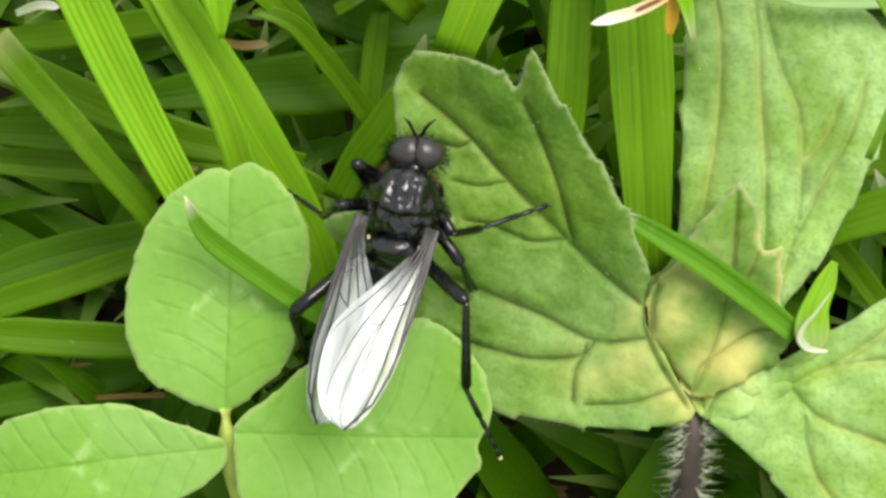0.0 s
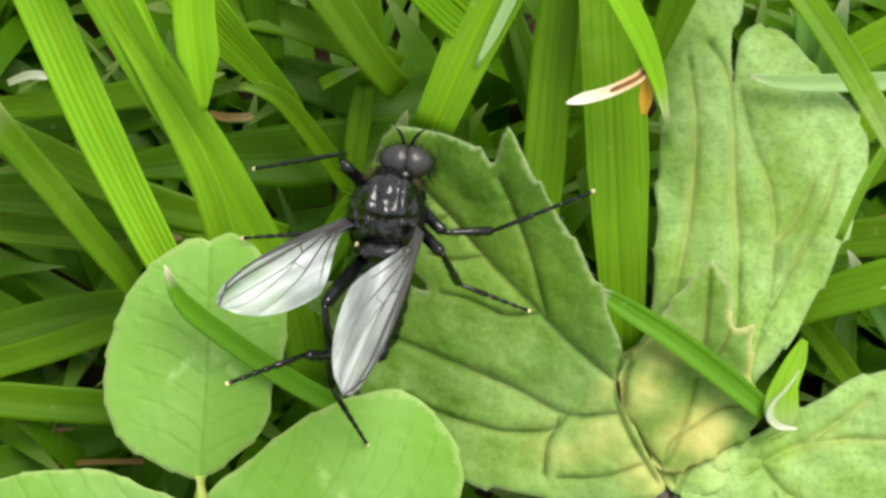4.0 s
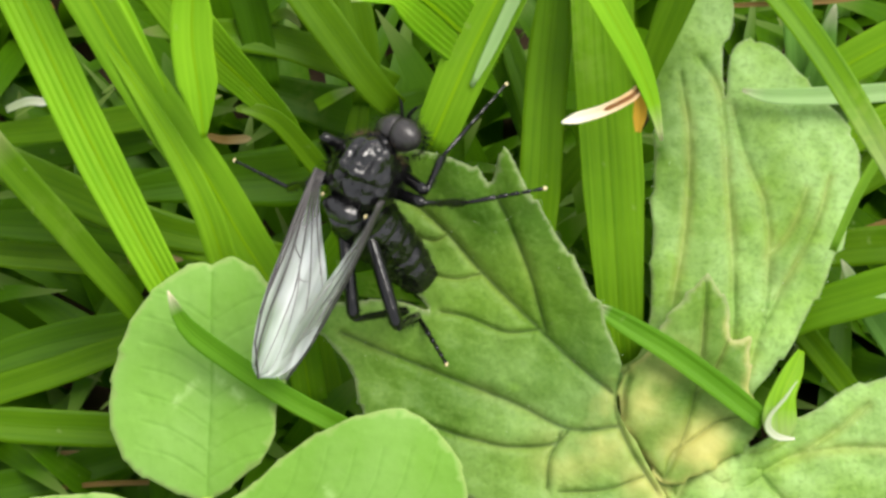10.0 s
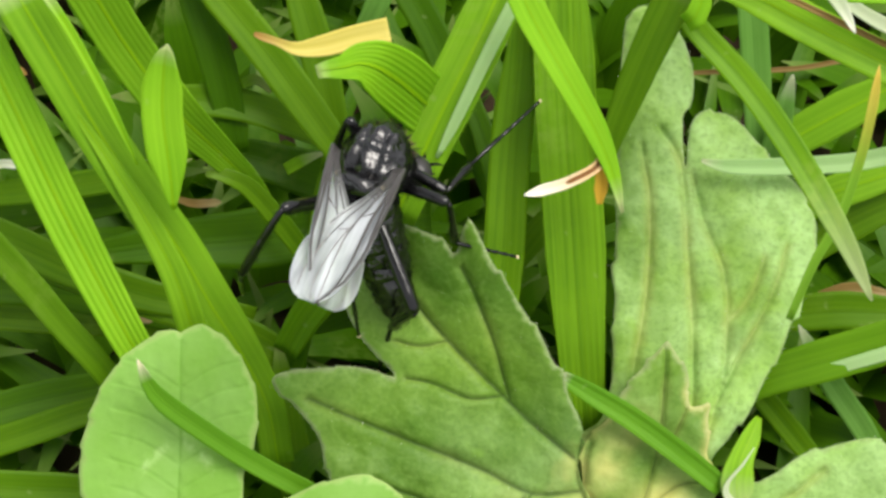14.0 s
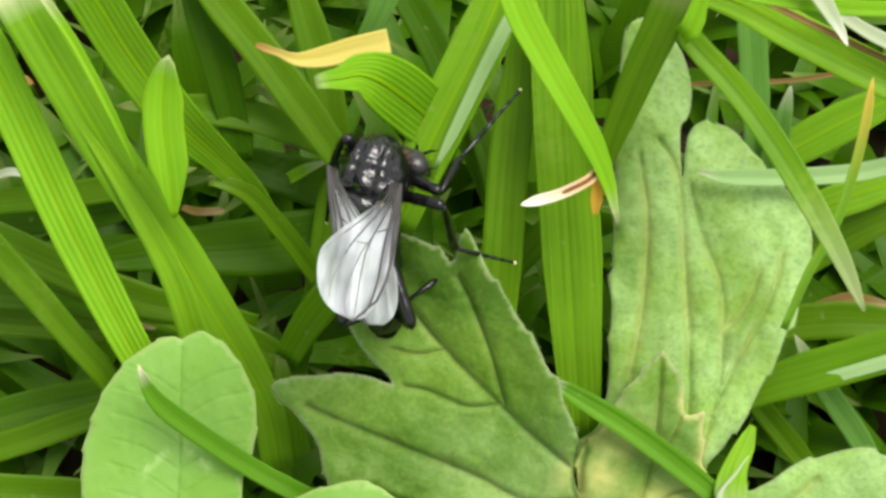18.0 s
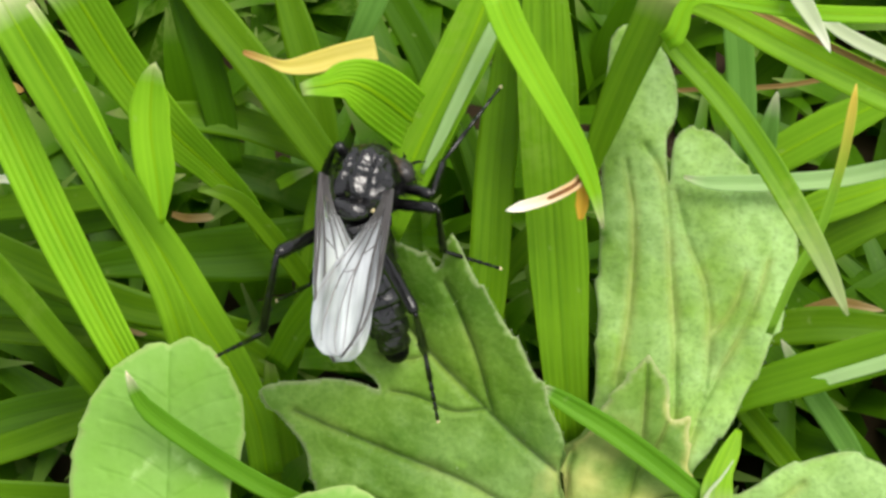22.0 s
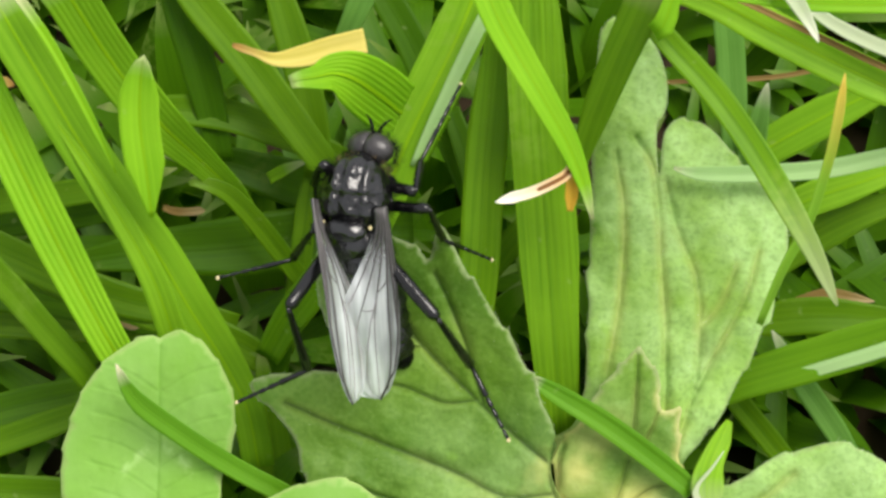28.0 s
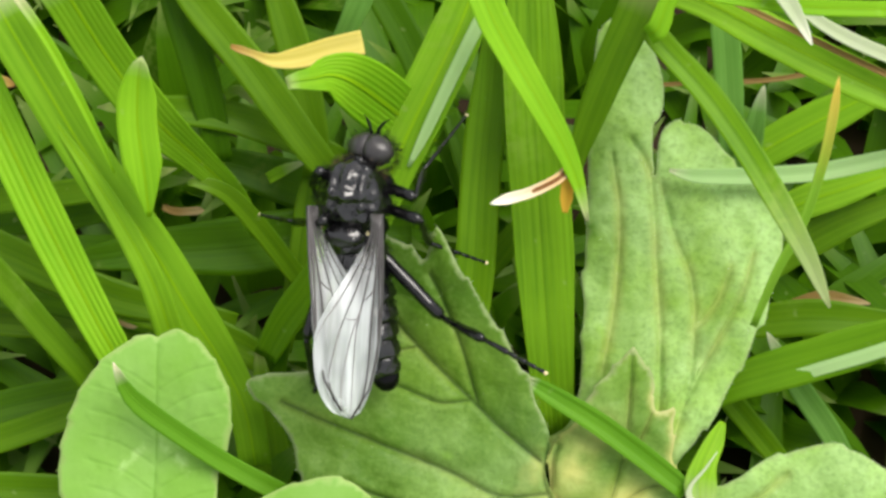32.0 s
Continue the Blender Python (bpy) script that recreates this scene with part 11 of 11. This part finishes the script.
        (26, pose(0.003097, -0.003359, 0.001355, -73.2, -0.0, 173.4)),
        (26.5, pose(0.003243, -0.002942, 0.001519, -72.0, -0.0, -161.3)),
        (27, pose(0.003350, -0.002502, 0.001651, -68.1, -0.0, -142.1)),
        (27.5, pose(0.003414, -0.002045, 0.001747, -62.6, -0.0, -129.3)),
        (28, pose(0.003484, -0.003860, -0.000651, -63.2, -0.0, -143.2)),
        (28.5, pose(0.002431, -0.004455, 0.000606, -52.0, -0.0, 177.5)),
        (29, pose(0.000992, -0.004430, 0.001591, -33.6, -0.0, 157.4)),
        (29.5, pose(0.002587, -0.004464, 0.000324, 5.4, -0.0, -156.3)),
        (30, pose(0.003613, -0.003648, -0.001236, 40.6, -0.0, -103.8)),
        (30.5, pose(0.003834, -0.003200, -0.001570, 37.9, -0.0, -108.8)),
        (31, pose(0.003976, -0.002708, -0.001884, 35.0, -0.0, -113.4)),
        (31.5, pose(0.003783, -0.003270, -0.001615, 42.9, -0.0, -108.4)),
        (32, pose(0.003498, -0.003779, -0.001322, 50.6, -0.0, -102.0)),
    ])
    walk(hind_right[2], [
        (0, pose(0.003334, -0.005389, 0.000902, -22.3, -0.0, -143.9)),
        (0.5, pose(0.003245, -0.005452, 0.001239, -23.3, -0.0, -144.9)),
        (1, pose(0.003132, -0.005484, 0.001552, -24.3, -0.0, -145.9)),
        (1.5, pose(0.000824, -0.005430, 0.000892, -42.2, -0.0, -170.6)),
        (2, pose(-0.001007, -0.004167, 0.000982, -51.6, -0.0, 151.5)),
        (2.5, pose(-0.002471, -0.004859, 0.002314, -10.4, -0.0, 123.2)),
        (3, pose(-0.002110, -0.004489, 0.002554, 32.5, -0.0, 102.8)),
        (3.5, pose(-0.002016, -0.004750, 0.002926, 34.7, -0.0, 109.6)),
        (4, pose(-0.001875, -0.004921, 0.003225, 36.4, -0.0, 116.7)),
        (4.5, pose(-0.001691, -0.004999, 0.003440, 37.8, -0.0, 124.1)),
        (5, pose(-0.001471, -0.004986, 0.003566, 38.6, -0.0, 131.7)),
        (5.5, pose(-0.001222, -0.004885, 0.003595, 38.9, -0.0, 139.4)),
        (6, pose(-0.000951, -0.004699, 0.003525, 38.8, -0.0, 147.1)),
        (6.5, pose(-0.001736, -0.004817, 0.002661, 49.6, -0.0, 130.4)),
        (7, pose(-0.002234, -0.004011, 0.001073, 56.8, -0.0, 106.3)),
        (7.5, pose(-0.002520, -0.005275, -0.003537, -15.9, -0.0, 94.7)),
        (8, pose(0.000375, -0.005151, -0.006755, -83.6, 0.0, 13.5)),
        (8.5, pose(0.002125, -0.007218, -0.003955, -69.5, -0.0, -152.9)),
        (9, pose(0.003047, -0.007045, -0.000385, -42.8, -0.0, -154.9)),
        (9.5, pose(0.003109, -0.005831, -0.002842, -2.5, -0.0, -132.2)),
        (10, pose(0.002793, -0.003767, -0.004334, 38.3, -0.0, -111.1)),
        (10.5, pose(0.003034, -0.004406, -0.004399, 41.4, -0.0, -107.4)),
        (11, pose(0.003282, -0.005030, -0.004315, 44.4, -0.0, -103.3)),
        (11.5, pose(0.001218, -0.006654, -0.004626, 2.2, -0.0, -153.5)),
        (12, pose(-0.001094, -0.007222, -0.004419, -41.5, -0.0, 159.4)),
        (12.5, pose(0.001167, -0.006682, -0.003041, -39.3, -0.0, 142.0)),
        (13, pose(0.002793, -0.004015, -0.001697, -34.8, -0.0, 126.1)),
        (13.5, pose(0.002622, -0.003945, -0.003665, -55.5, -0.0, 128.3)),
        (14, pose(0.001639, -0.003152, -0.005474, -76.2, -0.0, 135.9)),
        (14.5, pose(0.002614, -0.005144, -0.004860, -61.7, -0.0, -174.9)),
        (15, pose(0.003534, -0.006673, -0.003212, -41.7, -0.0, -160.9)),
        (15.5, pose(0.002806, -0.006554, -0.003442, 58.4, -0.0, -129.8)),
        (16, pose(0.002323, -0.005593, -0.004004, 31.5, -0.0, -155.3)),
        (16.5, pose(0.001881, -0.004506, -0.004182, 1.9, -0.0, -168.3)),
        (17, pose(0.001539, -0.003419, -0.003967, -27.7, -0.0, 179.2)),
        (17.5, pose(0.001347, -0.002461, -0.003400, -55.4, -0.0, 156.7)),
        (18, pose(0.001232, -0.002959, -0.005041, -70.0, -0.0, 175.9)),
        (18.5, pose(0.001393, -0.003747, -0.004344, -73.7, -0.0, 148.1)),
        (19, pose(0.001439, -0.004329, -0.003528, -72.7, -0.0, 115.8)),
        (19.5, pose(0.000712, -0.005225, -0.004217, -5.5, -0.0, 159.6)),
        (20, pose(-0.000052, -0.005888, -0.004767, 63.6, -0.0, -172.8)),
        (20.5, pose(0.001793, -0.005492, -0.003671, -6.3, -0.0, 178.3)),
        (21, pose(0.003074, -0.004214, -0.002595, -76.0, -0.0, 162.0)),
        (21.5, pose(0.003200, -0.004140, -0.003245, -67.6, -0.0, -166.0)),
        (22, pose(0.003246, -0.003983, -0.003819, -56.4, -0.0, -152.7)),
        (22.5, pose(0.001794, -0.005709, -0.003599, -48.6, -0.0, 174.6)),
        (23, pose(0.000157, -0.006906, -0.003144, -34.4, -0.0, 153.3)),
        (23.5, pose(0.002742, -0.005778, -0.002300, -47.7, -0.0, -174.6)),
        (24, pose(0.004551, -0.003528, -0.001795, -48.5, -0.0, -133.3)),
        (24.5, pose(0.003745, -0.005047, -0.003344, -67.2, -0.0, -150.5)),
        (25, pose(0.002070, -0.005859, -0.004895, -77.4, -0.0, 144.6)),
        (25.5, pose(0.002369, -0.004652, -0.001967, -64.0, -0.0, 174.6)),
        (26, pose(0.002988, -0.004304, -0.001805, -64.9, -0.0, -167.3)),
        (26.5, pose(0.003571, -0.003909, -0.001619, -63.5, -0.0, -149.4)),
        (27, pose(0.004108, -0.003475, -0.001410, -60.3, -0.0, -134.2)),
        (27.5, pose(0.004590, -0.003006, -0.001183, -55.6, -0.0, -122.3)),
        (28, pose(0.004376, -0.005051, -0.003596, -7.8, -0.0, -144.9)),
        (28.5, pose(0.002341, -0.006487, -0.001993, -26.3, -0.0, -173.9)),
        (29, pose(-0.000064, -0.006968, -0.000235, -37.3, -0.0, 149.0)),
        (29.5, pose(0.003910, -0.007472, 0.000632, -4.5, -0.0, -155.3)),
        (30, pose(0.006047, -0.004245, 0.000911, 32.0, -0.0, -104.5)),
        (30.5, pose(0.006300, -0.004038, 0.000457, 29.7, -0.0, -108.2)),
        (31, pose(0.006457, -0.003781, 0.000009, 27.4, -0.0, -111.7)),
        (31.5, pose(0.006075, -0.004034, 0.000633, 27.5, -0.0, -109.3)),
        (32, pose(0.005548, -0.004215, 0.001227, 27.6, -0.0, -107.0)),
    ])


motions()
